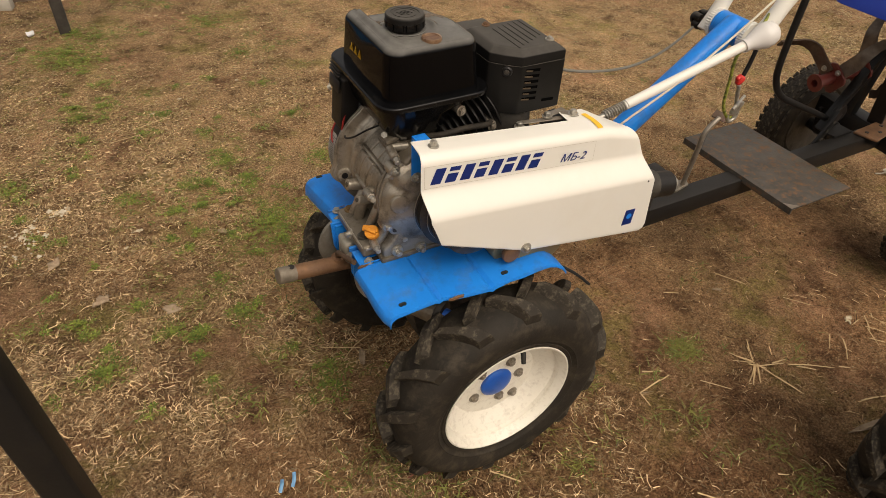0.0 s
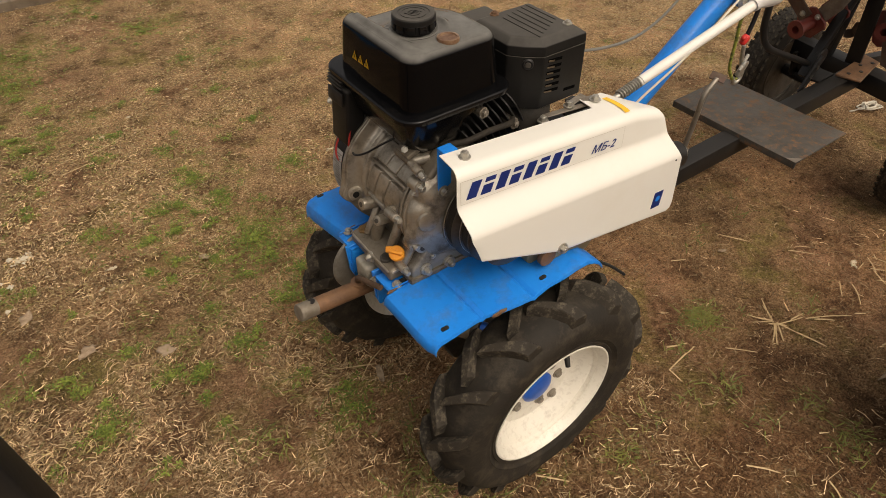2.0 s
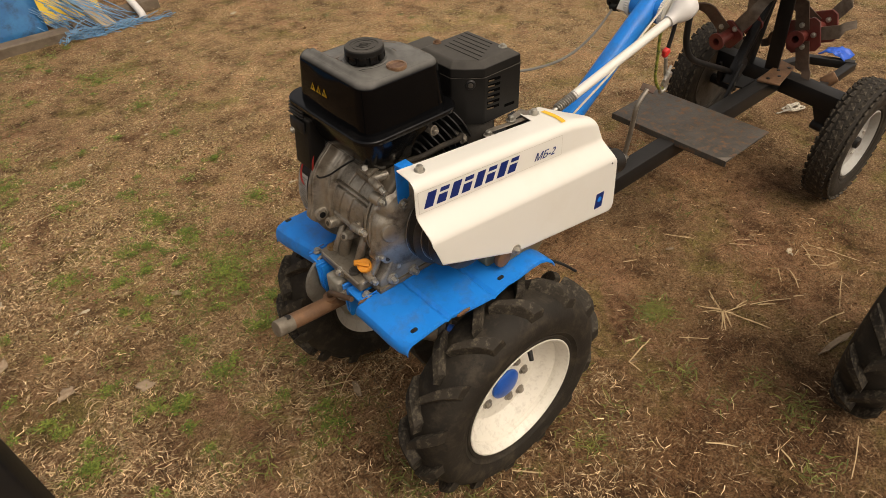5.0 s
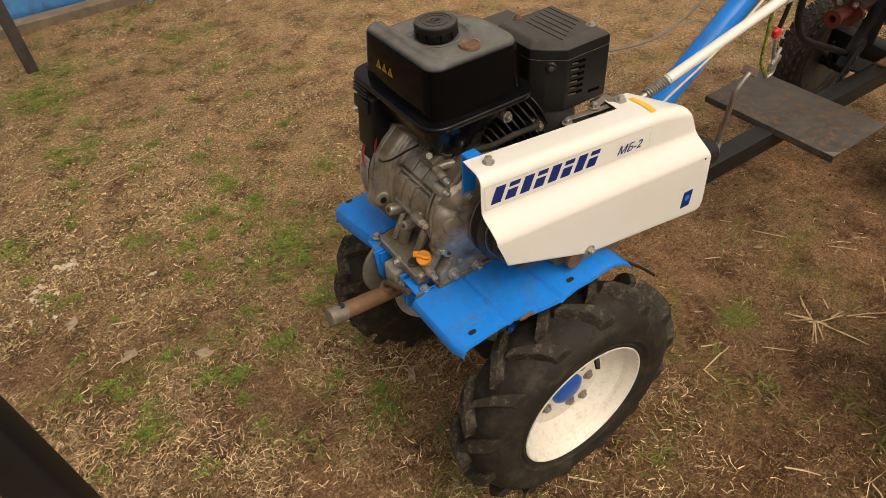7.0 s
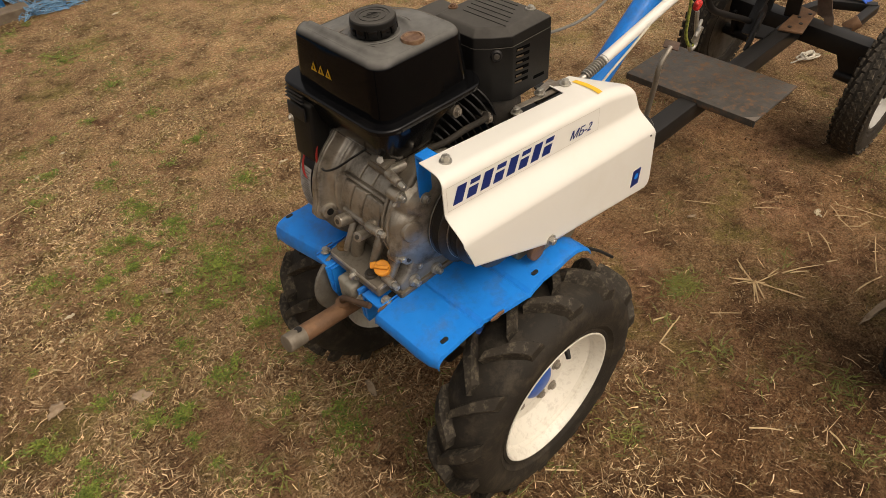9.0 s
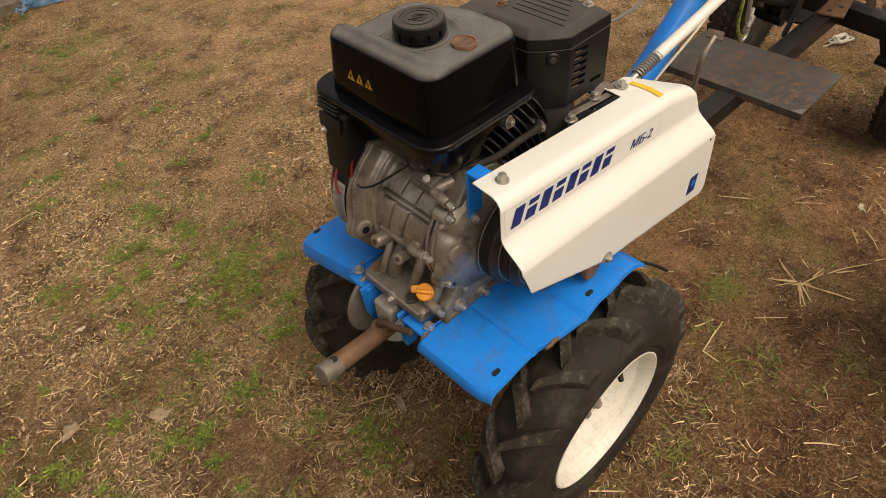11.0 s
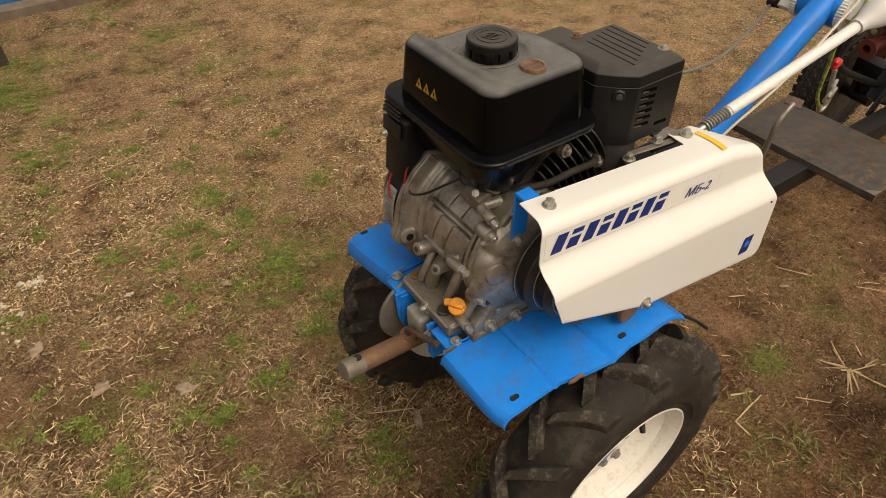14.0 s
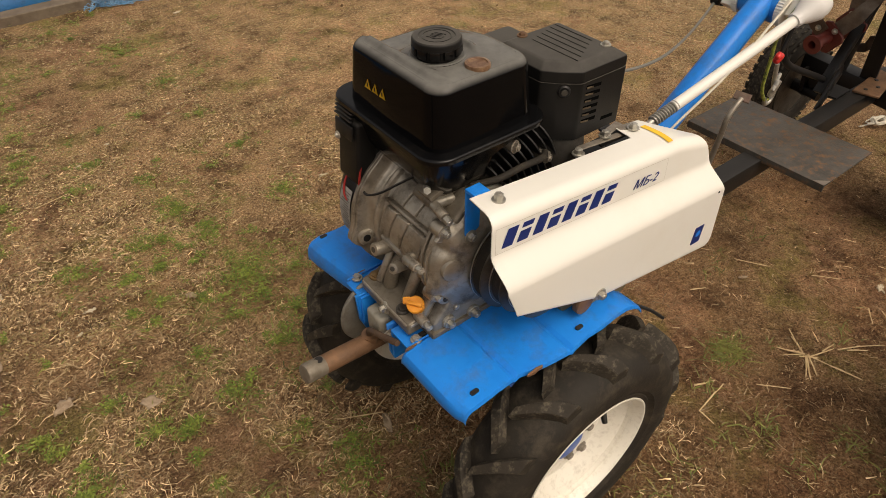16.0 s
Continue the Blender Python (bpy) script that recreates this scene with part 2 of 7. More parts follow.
def lathe(bm, prof, c, axis="y", n=48, caps=True):
    """Turns (radius, height) pairs round an axis through c; a closed outline when first and last meet."""
    rings = []
    for r, h in prof:
        ring = []
        for k in range(n):
            a = 2 * math.pi * k / n
            u, v = r * math.cos(a), r * math.sin(a)
            ring.append(bm.verts.new(Vector(c) + (Vector((u, h, v)) if axis == "y" else Vector((u, v, h)) if axis == "z" else Vector((h, u, v)))))
        rings.append(ring)
    for a, b in zip(rings, rings[1:]):
        for k in range(n):
            bm.faces.new((a[k], a[(k + 1) % n], b[(k + 1) % n], b[k]))
    for ring, (r, _) in ((rings[0], prof[0]), (rings[-1], prof[-1])):
        if caps and prof[0] != prof[-1]:
            bm.faces.new(ring)
    bmesh.ops.recalc_face_normals(bm, faces=bm.faces)
    return bm


def bolt(bm, p, d, r=0.007, h=0.006, washer=True):
    """A hexagon bolt head on a washer, standing out along d."""
    p, d = Vector(p), Vector(d).normalized()
    if washer:
        cyl(bm, p, p + d * 0.0018, r * 1.45, n=16)
    cyl(bm, p + d * 0.0018, p + d * (0.0018 + h), r, r * 0.93, n=6)
    cyl(bm, p + d * (0.0018 + h), p + d * (0.003 + h), r * 0.6, r * 0.5, n=10)
    return bm


def prism(bm, outline, y0, y1, axis="y"):
    """Extrudes an outline of (x, z) pairs (axis y) or (x, y) pairs (axis z)."""
    f = (lambda a, b, h: (a, h, b)) if axis == "y" else (lambda a, b, h: (a, b, h)) if axis == "z" else (lambda a, b, h: (h, a, b))
    A = [bm.verts.new(f(a, b, y0)) for a, b in outline]
    B = [bm.verts.new(f(a, b, y1)) for a, b in outline]
    n = len(outline)
    bm.faces.new(A)
    bm.faces.new(B[::-1])
    for k in range(n):
        bm.faces.new((A[k], B[k], B[(k + 1) % n], A[(k + 1) % n]))
    bmesh.ops.recalc_face_normals(bm, faces=bm.faces)
    return bm


def bevel_all(bm, off, seg=2, min_angle=25):
    bm.normal_update()
    es = [e for e in bm.edges if len(e.link_faces) == 2 and e.calc_face_angle(0) > radians(min_angle)]
    bmesh.ops.bevel(bm, geom=es, offset=off, segments=seg, profile=0.5, affect="EDGES", clamp_overlap=True)
    return bm


def rounded_box(bm, lo, hi, rad, taper=0.0, seg=4, edge=1.0):
    """A moulded box with round upright corners; the top is smaller by taper on every side."""
    (x0, y0, z0), (x1, y1, z1) = lo, hi
    rings = []
    def ring(ins, z, r):
        pts = []
        for cx, cy, a0 in ((x1 - ins - r, y1 - ins - r, 0), (x0 + ins + r, y1 - ins - r, 90), (x0 + ins + r, y0 + ins + r, 180), (x1 - ins - r, y0 + ins + r, 270)):
            for k in range(seg + 1):
                a = radians(a0 + 90 * k / seg)
                pts.append(bm.verts.new((cx + r * math.cos(a), cy + r * math.sin(a), z)))
        return pts
    e = min(rad * 0.55, edge)
    levels = [(0, z0), (0, z0 + 0.001)]
    levels += [(taper * 0.9, z1 - e)]
    for k in range(1, 5):
        a = math.pi / 2 * k / 4
        levels.append((taper + e * (1 - math.cos(a)), z1 - e + e * math.sin(a)))
    for ins, z in levels:
        rings.append(ring(ins, z, rad))
    for a, b in zip(rings, rings[1:]):
        for k in range(len(a)):
            bm.faces.new((a[k], a[(k + 1) % len(a)], b[(k + 1) % len(b)], b[k]))
    bm.faces.new(rings[0][::-1])
    bm.faces.new(rings[-1])
    return bm


# ---- ground ----
def ground_height(x, y):
    d = math.hypot(x, y)
    h = 0.010 * noise.noise(Vector((x * 1.3, y * 1.3, 3.1))) + 0.006 * noise.noise(Vector((x * 5, y * 5, 7.7)))
    h += 0.0035 * noise.noise(Vector((x * 19, y * 19, 1.7)))
    return h if d < 6 else h + 0.02 * (d - 6) * noise.noise(Vector((x * 0.05, y * 0.05, 0.5)))


def make_ground():
    xs = np.concatenate([-np.geomspace(400, 4.2, 14), np.arange(-4, 7.01, 0.055), np.geomspace(7.4, 400, 14)])
    ys = np.concatenate([-np.geomspace(400, 3.2, 14), np.arange(-3, 7.01, 0.055), np.geomspace(7.4, 400, 14)])
    verts = [(x, y, ground_height(x, y)) for y in ys for x in xs]
    w = len(xs)
    faces = [(j * w + i, j * w + i + 1, (j + 1) * w + i + 1, (j + 1) * w + i) for j in range(len(ys) - 1) for i in range(w - 1)]
    me = bpy.data.meshes.new("ground")
    me.from_pydata(verts, [], faces)
    me.polygons.foreach_set("use_smooth", [True] * len(faces))
    m = bpy.data.materials.new("bare_earth")
    m.use_nodes = True
    nt = m.node_tree
    N, Lk = nt.nodes, nt.links
    b = N["Principled BSDF"]
    b.inputs["Roughness"].default_value = 0.95
    b.inputs["Specular IOR Level"].default_value = 0.15
    tc = N.new("ShaderNodeTexCoord")
    def nz(scale, detail=8, rough=0.65):
        n = N.new("ShaderNodeTexNoise")
        n.inputs["Scale"].default_value, n.inputs["Detail"].default_value, n.inputs["Roughness"].default_value = scale, detail, rough
        Lk.new(tc.outputs["Object"], n.inputs["Vector"])
        return n.outputs[0]
    def ramp(src, stops):
        r = N.new("ShaderNodeValToRGB")
        Lk.new(src, r.inputs[0])
        el = r.color_ramp.elements
        while len(el) < len(stops):
            el.new(0.5)
        for e, (p, c) in zip(el, stops):
            e.position, e.color = p, (*c, 1) if len(c) == 3 else c
        return r.outputs[0]
    def mix(f, a, c):
        x = N.new("ShaderNodeMix")
        x.data_type = "RGBA"
        Lk.new(f, x.inputs[0])
        for s, k in ((a, 6), (c, 7)):
            if isinstance(s, tuple):
                x.inputs[k].default_value = (*s, 1)
            else:
                Lk.new(s, x.inputs[k])
        return x.outputs[2]
    earth = ramp(nz(60, 10, 0.78), [(0.3, (0.112, 0.056, 0.026)), (0.5, (0.270, 0.145, 0.070)), (0.70, (0.50, 0.305, 0.165))])
    litter = ramp(nz(130, 8, 0.8), [(0.36, (0.100, 0.057, 0.029)), (0.52, (0.295, 0.178, 0.092)), (0.66, (0.62, 0.440, 0.255))])
    big = ramp(nz(1.7, 5, 0.6), [(0.40, (0, 0, 0)), (0.58, (1, 1, 1))])
    dist = N.new("ShaderNodeVectorMath")
    dist.operation = "DISTANCE"
    dist.inputs[1].default_value = (0.55, -0.25, 0.0)
    Lk.new(tc.outputs["Object"], dist.inputs[0])
    worn = N.new("ShaderNodeMapRange")
    worn.inputs[1].default_value, worn.inputs[2].default_value = 0.45, 1.7
    worn.inputs[3].default_value, worn.inputs[4].default_value = -0.45, 0.85
    Lk.new(dist.outputs["Value"], worn.inputs[0])
    add = N.new("ShaderNodeMath")
    add.operation, add.use_clamp = "ADD", True
    Lk.new(big, add.inputs[0])
    Lk.new(worn.outputs[0], add.inputs[1])
    c1 = mix(add.outputs[0], earth, litter)
    moss = ramp(nz(55, 6, 0.7), [(0.35, (0.085, 0.080, 0.018)), (0.7, (0.25, 0.215, 0.06))])
    green = ramp(nz(3.1, 7, 0.72), [(0.53, (0, 0, 0)), (0.64, (0.65, 0.65, 0.65))])
    pink = ramp(nz(2.6, 6, 0.7), [(0.50, (0, 0, 0)), (0.62, (0.70, 0.70, 0.70))])
    red = ramp(nz(48, 6, 0.7), [(0.35, (0.20, 0.096, 0.050)), (0.7, (0.42, 0.238, 0.140))])
    c2 = mix(green, mix(pink, c1, red), moss)
    damp = ramp(nz(6.5, 8, 0.72), [(0.37, (0.44, 0.41, 0.39)), (0.50, (0.98, 0.965, 0.95)), (0.66, (1.32, 1.31, 1.30))])
    grit = ramp(nz(210, 4, 0.8), [(0.36, (0.42, 0.40, 0.38)), (0.60, (1.28, 1.29, 1.29))])
    # Shade beside the machine painted into the soil colour: darker near this point.
    shade_dist = N.new("ShaderNodeVectorMath")
    shade_dist.operation = "DISTANCE"
    shade_dist.inputs[1].default_value = (0.22, -0.62, 0.0)
    Lk.new(tc.outputs["Object"], shade_dist.inputs[0])
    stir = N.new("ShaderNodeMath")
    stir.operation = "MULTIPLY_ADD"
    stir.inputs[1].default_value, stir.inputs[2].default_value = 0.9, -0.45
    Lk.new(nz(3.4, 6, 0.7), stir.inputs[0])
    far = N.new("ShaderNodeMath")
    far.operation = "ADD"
    Lk.new(shade_dist.outputs["Value"], far.inputs[0])
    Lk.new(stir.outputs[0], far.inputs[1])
    shade_tint = ramp(far.outputs[0], [(0.18, (0.80, 0.785, 0.76)), (0.72, (1.10, 1.12, 1.12))])
    # Paler soil round a point behind the cart, its edge broken by noise.
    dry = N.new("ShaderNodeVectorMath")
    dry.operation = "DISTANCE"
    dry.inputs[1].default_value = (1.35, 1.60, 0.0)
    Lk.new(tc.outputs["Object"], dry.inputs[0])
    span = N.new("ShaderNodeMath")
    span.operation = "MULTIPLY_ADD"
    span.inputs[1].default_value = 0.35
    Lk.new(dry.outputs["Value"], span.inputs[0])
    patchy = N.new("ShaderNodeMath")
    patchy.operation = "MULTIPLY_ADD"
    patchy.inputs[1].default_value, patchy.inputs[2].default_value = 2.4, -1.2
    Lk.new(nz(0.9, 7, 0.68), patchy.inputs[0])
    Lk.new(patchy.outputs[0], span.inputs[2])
    back_tint = ramp(span.outputs[0], [(0.10, (1.60, 1.63, 1.66)), (1.00, (1.0, 1.0, 1.0))])
    for tint in (damp, grit, shade_tint, back_tint):
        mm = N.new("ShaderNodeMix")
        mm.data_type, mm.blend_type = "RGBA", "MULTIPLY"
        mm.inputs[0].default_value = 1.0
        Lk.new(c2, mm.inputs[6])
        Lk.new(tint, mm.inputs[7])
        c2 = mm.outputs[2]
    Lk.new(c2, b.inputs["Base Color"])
    bp = N.new("ShaderNodeBump")
    bp.inputs["Strength"].default_value, bp.inputs["Distance"].default_value = 1.0, 0.018
    Lk.new(nz(80, 9, 0.78), bp.inputs["Height"])
    bl = N.new("ShaderNodeBump")
    bl.inputs["Strength"].default_value, bl.inputs["Distance"].default_value = 0.8, 0.05
    Lk.new(nz(16, 6, 0.6), bl.inputs["Height"])
    Lk.new(bl.outputs[0], bp.inputs["Normal"])
    Lk.new(bp.outputs[0], b.inputs["Normal"])
    me.materials.append(m)
    return tagged(new("ground", me), "dry brown trodden earth with straw litter and sparse grass", "ground", kind="structure")


make_ground()


# ---- walk-behind tractor ----
tractor = thing("walk_behind_tractor", "blue and cream walk-behind tractor with black engine and lugged tyres", "garden tractor")
AXLE_Z = 0.244


def carcass(c, R, W, rim_r, lug_h, n=72):
    """The bare tyre round an axle along y at c."""
    bm = bmesh.new()
    Rc = R - lug_h
    h = W / 2
    prof = [(rim_r - 0.004, -h * 0.62), (rim_r + 0.004, -h * 0.84), (rim_r + 0.010, -h * 0.86), (rim_r + 0.0115, -h * 0.83), (rim_r + 0.014, -h * 0.845), (rim_r + 0.0185, -h * 0.905), (rim_r + 0.0205, -h * 0.935), (rim_r + 0.023, -h * 0.925), (rim_r + 0.35 * (Rc - rim_r), -h * 0.99), (rim_r + 0.62 * (Rc - rim_r), -h), (Rc - 0.022, -h * 0.93), (Rc - 0.008, -h * 0.74), (Rc, -h * 0.4), (Rc + 0.002, 0)]
    prof = prof + [(r, -y) for r, y in prof[-2::-1]]
    lathe(bm, prof, c, "y", n, caps=False)
    return bm


def lug_mesh(R, W, lug_h, s):
    """One slanted tread bar of the side s, at the angle 0 round the y axis."""
    bm = bmesh.new()
    h = W / 2
    Rc = R - lug_h
    def surf(y):
        t = abs(y) / h
        return Rc + 0.002 - (0.004 * (t / 0.5) ** 2 if t < 0.5 else 0.004 + (t - 0.5) ** 1.6 * 0.085)
    n = 6
    rows = []
    for i in range(n + 1):
        f = i / n
        y = s * (-0.007 + f * (h * 0.86 + 0.007))
        a = -(0.02 + 0.30 * f - 0.05 * f * f)
        wa = (0.0185 + 0.0095 * f) / R
        rs = surf(y) - 0.004
        top = min(surf(y) + lug_h * (1.0 - 0.05 * f), R - 0.005 * f * f)
        rows.append([bm.verts.new((r * math.cos(a + q * wa), y, r * math.sin(a + q * wa))) for q, r in ((-0.70, rs), (-0.52, top - 0.0016), (-0.46, top), (0.46, top), (0.52, top - 0.0016), (0.70, rs))])
    for A, B in zip(rows, rows[1:]):
        for q in range(5):
            bm.faces.new((A[q], A[q + 1], B[q + 1], B[q]))
    bm.faces.new(rows[0][::-1])
    bm.faces.new(rows[-1])
    bmesh.ops.recalc_face_normals(bm, faces=bm.faces)
    smooth_by_angle(bm, 24)
    me = bpy.data.meshes.new("tread_lug")
    bm.to_mesh(me)
    bm.free()
    me.materials.append(M_TREAD)
    return me


LUGS = {s: lug_mesh(0.250, 0.118, 0.023, s) for s in (-1, 1)}


def lugged_tyre(parent, c, count=14):
    t = part("tyre", carcass(c, 0.250, 0.118, 0.137, 0.023), M_RUBBER, parent, "black rubber tyre with worn slanted lugs")
    for s in (-1, 1):
        for k in range(count):
            ob = new("tread_lug", LUGS[s])
            ob.parent = t
            ob.matrix_basis = Matrix.Translation(c) @ Matrix.Rotation(radians(4) - 2 * math.pi * (k + (0.5 if s > 0 else 0)) / count, 4, "Y")
    return t


def dished_rim(parent, c, side, paint, capmat):
    o = lambda d: side * d
    x, yc, zc = c
    rim = bmesh.new()
    e = 0.050
    prof = [(0.1400, o(e)), (0.1388, o(e + 0.0010)), (0.1365, o(e + 0.0006)), (0.133, o(e - 0.005)), (0.128, o(e - 0.012)), (0.1255, o(0.024)), (0.114, o(0.018)), (0.106, o(0.006)), (0.090, -o(0.003)), (0.082, -o(0.001)), (0.036, -o(0.0005)), (0.030, o(0.001)), (0.0295, -o(0.008)), (0.07, -o(0.007)), (0.10, -o(0.005)), (0.118, -o(0.002)), (0.118, -o(0.03)), (0.128, -o(0.04)), (0.1405, -o(e)), (0.137, -o(e - 0.005)), (0.127, -o(0.033)), (0.1265, o(0.033)), (0.137, o(e - 0.005)), (0.1400, o(e))]
    lathe(rim, prof, c, "y", 72)
    r = part("rim", rim, paint, parent, "cream painted dished steel rim")
    cap = bmesh.new()
    lathe(cap, [(0.0001, o(0.010)), (0.022, o(0.0095)), (0.031, o(0.0075)), (0.0350, o(0.004)), (0.0350, -o(0.004))], c, "y", 32)
    part("hub_cap", cap, capmat, r, "blue hub cap")
    for k in range(6):
        a = radians(-76 * k) if k < 5 else radians(-52)
        rb = 0.054 if k < 5 else 0.076
        bm = bmesh.new()
        bolt(bm, (x + rb * math.cos(a), yc - o(0.0008), zc + rb * math.sin(a)), (0, side, 0), 0.0078, 0.006)
        part("wheel_bolt", bm, M_BARE, r)
    v = bmesh.new()
    a = radians(76)
    ca, sa = math.cos(a), math.sin(a)
    sweep(v, [(x + 0.122 * ca, yc + o(0.022), zc + 0.122 * sa), (x + 0.112 * ca, yc + o(0.036), zc + 0.112 * sa), (x + 0.096 * ca, yc + o(0.046), zc + 0.096 * sa)], [0.0055, 0.0055, 0.0045], 10)
    part("valve_stem", v, M_BLKPLA, r)
    return r


for side in (-1, 1):
    c = (0, side * 0.228, AXLE_Z)
    hub = bmesh.new()
    cyl(hub, (0, side * 0.10, AXLE_Z), (0, side * 0.222, AXLE_Z), 0.030, n=24)
    cyl(hub, (0, side * 0.205, AXLE_Z), (0, side * 0.224, AXLE_Z), 0.058, n=32, bev=0.003)
    part("wheel_hub", hub, M_CASTD, tractor)
    lugged_tyre(tractor, c)
    dished_rim(tractor, c, side, M_RIM, M_BLUEPL)

bm = bmesh.new()
prism(bm, [(-0.055, 0.17), (0.075, 0.17), (0.10, 0.25), (0.10, 0.42), (0.06, 0.50), (-0.10, 0.50), (-0.12, 0.42), (-0.085, 0.24)], -0.045, 0.045)
bevel_all(bm, 0.012)
cyl(bm, (0, -0.20, AXLE_Z), (0, 0.20, AXLE_Z), 0.036, n=24)
gearbox = part("gearbox", bm, M_CASTD, tractor, "dark cast gearbox housing")
for s in (-1, 1):
    end, inward = Vector((-0.0925, s * 0.170, 0.4215)), Vector((-0.53, -s * 0.85, 0.0)).normalized()
    bm = bmesh.new()
    cyl(bm, end + inward * 0.008, end + inward * 0.125, 0.0240, n=28)
    tube = part("cross_tube", bm, M_CASTM, tractor, "dull grey cast cross tube")
    bm = bmesh.new()
    cyl(bm, end + inward * 0.016, end + inward * 0.002, 0.0260, n=28, bev=0.003)
    part("seal_ring", bm, M_BLKPLA, tube, "black rubber seal ring")
    bm = bmesh.new()
    cyl(bm, end + inward * 0.006, end - inward * 0.009, 0.0140, n=20, bev=0.003)
    part("tube_plug", bm, M_BLUEPL, tube, "blue plug")

# frame channel under the engine
bm = bmesh.new()
for s in (-1, 1):
    box(bm, (-0.075, s * 0.062, 0.5165), (0.285, 0.046, 0.005), bev=0.0015)
    box(bm, (-0.075, s * 0.0415, 0.490), (0.285, 0.005, 0.056), bev=0.0015)
part("engine_frame", bm, M_BLUE, tractor, "blue painted folded steel engine frame")


def fender(s):
    """A pressed mudguard, creased twice, its front and rear edges turned down."""
    bm = bmesh.new()
    xs = [-0.2365, -0.236, -0.2345, -0.2315, -0.225, -0.21, -0.19, -0.165, -0.1385, -0.132, -0.1255, -0.10, -0.07, -0.0435, -0.037, -0.0305, 0.0, 0.03, 0.06, 0.085, 0.10, 0.118, 0.128]
    drop = {-0.2365: -0.0230, -0.236: -0.0165, -0.2345: -0.0105, -0.2315: -0.0060, -0.225: -0.0025, -0.21: -0.0004, 0.10: -0.004, 0.118: -0.018, 0.128: -0.032}
    crease = {-0.132: -0.0036, -0.037: -0.0036}
    rows = []
    for x in xs:
        row = []
        wave = -0.002 * math.sin((x + 0.236) * 21) + 0.0045 * noise.noise(Vector((x * 24, s, 0.3)))
        outer = 0.221 + (0.0 if x > -0.2 else (x + 0.2) * 0.05) + wave + (0.006 if x > -0.12 else 0)
        ys = [0.084, 0.088, 0.12, 0.15, 0.18, 0.205, outer - 0.0022, outer]
        for j, y in enumerate(ys):
            z = 0.5225 + drop.get(x, 0) * (1.5 if s > 0 and x < 0 else 1.0) + crease.get(x, 0)
            z += 0.0018 * noise.noise(Vector((x * 18, y * 18, s * 2.0))) + 0.0006 * noise.noise(Vector((x * 70, y * 70, s)))
            if j >= 6:
                z -= (0.0008, 0.0065)[j - 6]
            if j == 0:
                z -= 0.003
            if s > 0 and j >= 6:
                y -= 0.008
                z -= (0.002, 0.004)[j - 6]
            w = min(1, max(0, (-0.165 - x) / 0.045))
            back = 0.006 if s < 0 else 0.030 - (y - 0.084) / 0.137 * 0.022
            round_off = max(0.0, (y - 0.19) / 0.03) ** 2 * 0.010 * min(1.0, max(0.0, (-0.20 - x) / 0.03))
            row.append(bm.verts.new((x + w * back + round_off, s * y, z)))
        rows.append(row)
    for a, b in zip(rows, rows[1:]):
        for k in range(len(a) - 1):
            bm.faces.new((a[k], a[k + 1], b[k + 1], b[k]))
    bmesh.ops.recalc_face_normals(bm, faces=bm.faces)
    if bm.faces[:][60].normal.z < 0:
        bmesh.ops.reverse_faces(bm, faces=bm.faces)
    ob = part("mudguard", bm, M_BLUE, tractor, "blue creased steel mudguard with chipped edge", deg=22)
    so = ob.modifiers.new("sheet", "SOLIDIFY")
    so.thickness, so.offset = 0.0022, -1
    weighted(ob)
    for x, y in ((-0.192, 0.201), (0.0, 0.207)):
        b2 = bmesh.new()
        pts = [(x + math.copysign(0.0034, math.cos(a)) + 0.0034 * math.cos(a), s * y + 0.0034 * math.sin(a)) for a in [2 * math.pi * (k + 0.5) / 16 for k in range(16)]]
        prism(b2, pts, 0.5205, 0.5240, "z")
        part("slot", b2, M_BLACK, ob, "dark oblong slot")
    rr = random.Random(4 + s)
    for x, y, l, w in ((-0.102, 0.2245 if s < 0 else 0.2165, 0.034, 0.006), (-0.214 if s < 0 else -0.187, 0.0870, 0.020, 0.004)):
        b2 = bmesh.new()
        prism(b2, [(x + l / 2 * math.cos(a) * rr.uniform(0.6, 1.1), s * y + w / 2 * math.sin(a) * rr.uniform(0.5, 1.1)) for a in [2 * math.pi * k / 13 for k in range(13)]], 0.5195, 0.5236, "z")
        part("rust_patch", b2, M_RUST, ob, "rusty torn edge")
    for x, y in ((-0.200, 0.080), (0.03, 0.080)):
        b2 = bmesh.new()
        bolt(b2, (x, s * y, 0.5215), (0, 0, 1), 0.0060, 0.005)
        part("bolt", b2, M_STEEL, ob)


fender(-1)
fender(1)

# front hitch bar
M_BLADEB = mat("dark_rust", (0.075, 0.045, 0.028), 0.6, 0.3, var=0.9, vscale=40, color2=(0.14, 0.085, 0.05), bump=0.3, bscale=250)
bm = bmesh.new()
P0, P1 = Vector((-0.195, 0.012, 0.450)), Vector((-0.345, -0.004, 0.480))
cyl(bm, P0, P1, 0.0148, n=28, bev=0.002)
hitch = part("hitch_bar", bm, M_RUST, tractor, "rusty round hitch bar")
bm = bmesh.new()
d = (P1 - P0).normalized()
cyl(bm, P1 - d * 0.033, P1 + d * 0.0016, 0.0154, 0.0154, n=28, bev=0.003)
part("bar_end", bm, mat("dull_worn_steel", (0.15, 0.125, 0.092), 0.55, 0.3, var=0.9, vscale=50, color2=(0.26, 0.225, 0.175), dirt=(0.13, 0.08, 0.045), dscale=35, damt=0.6, bump=0.3, bscale=260), hitch, "worn bare steel end")
bm = bmesh.new()
q = P0 + d * 0.128
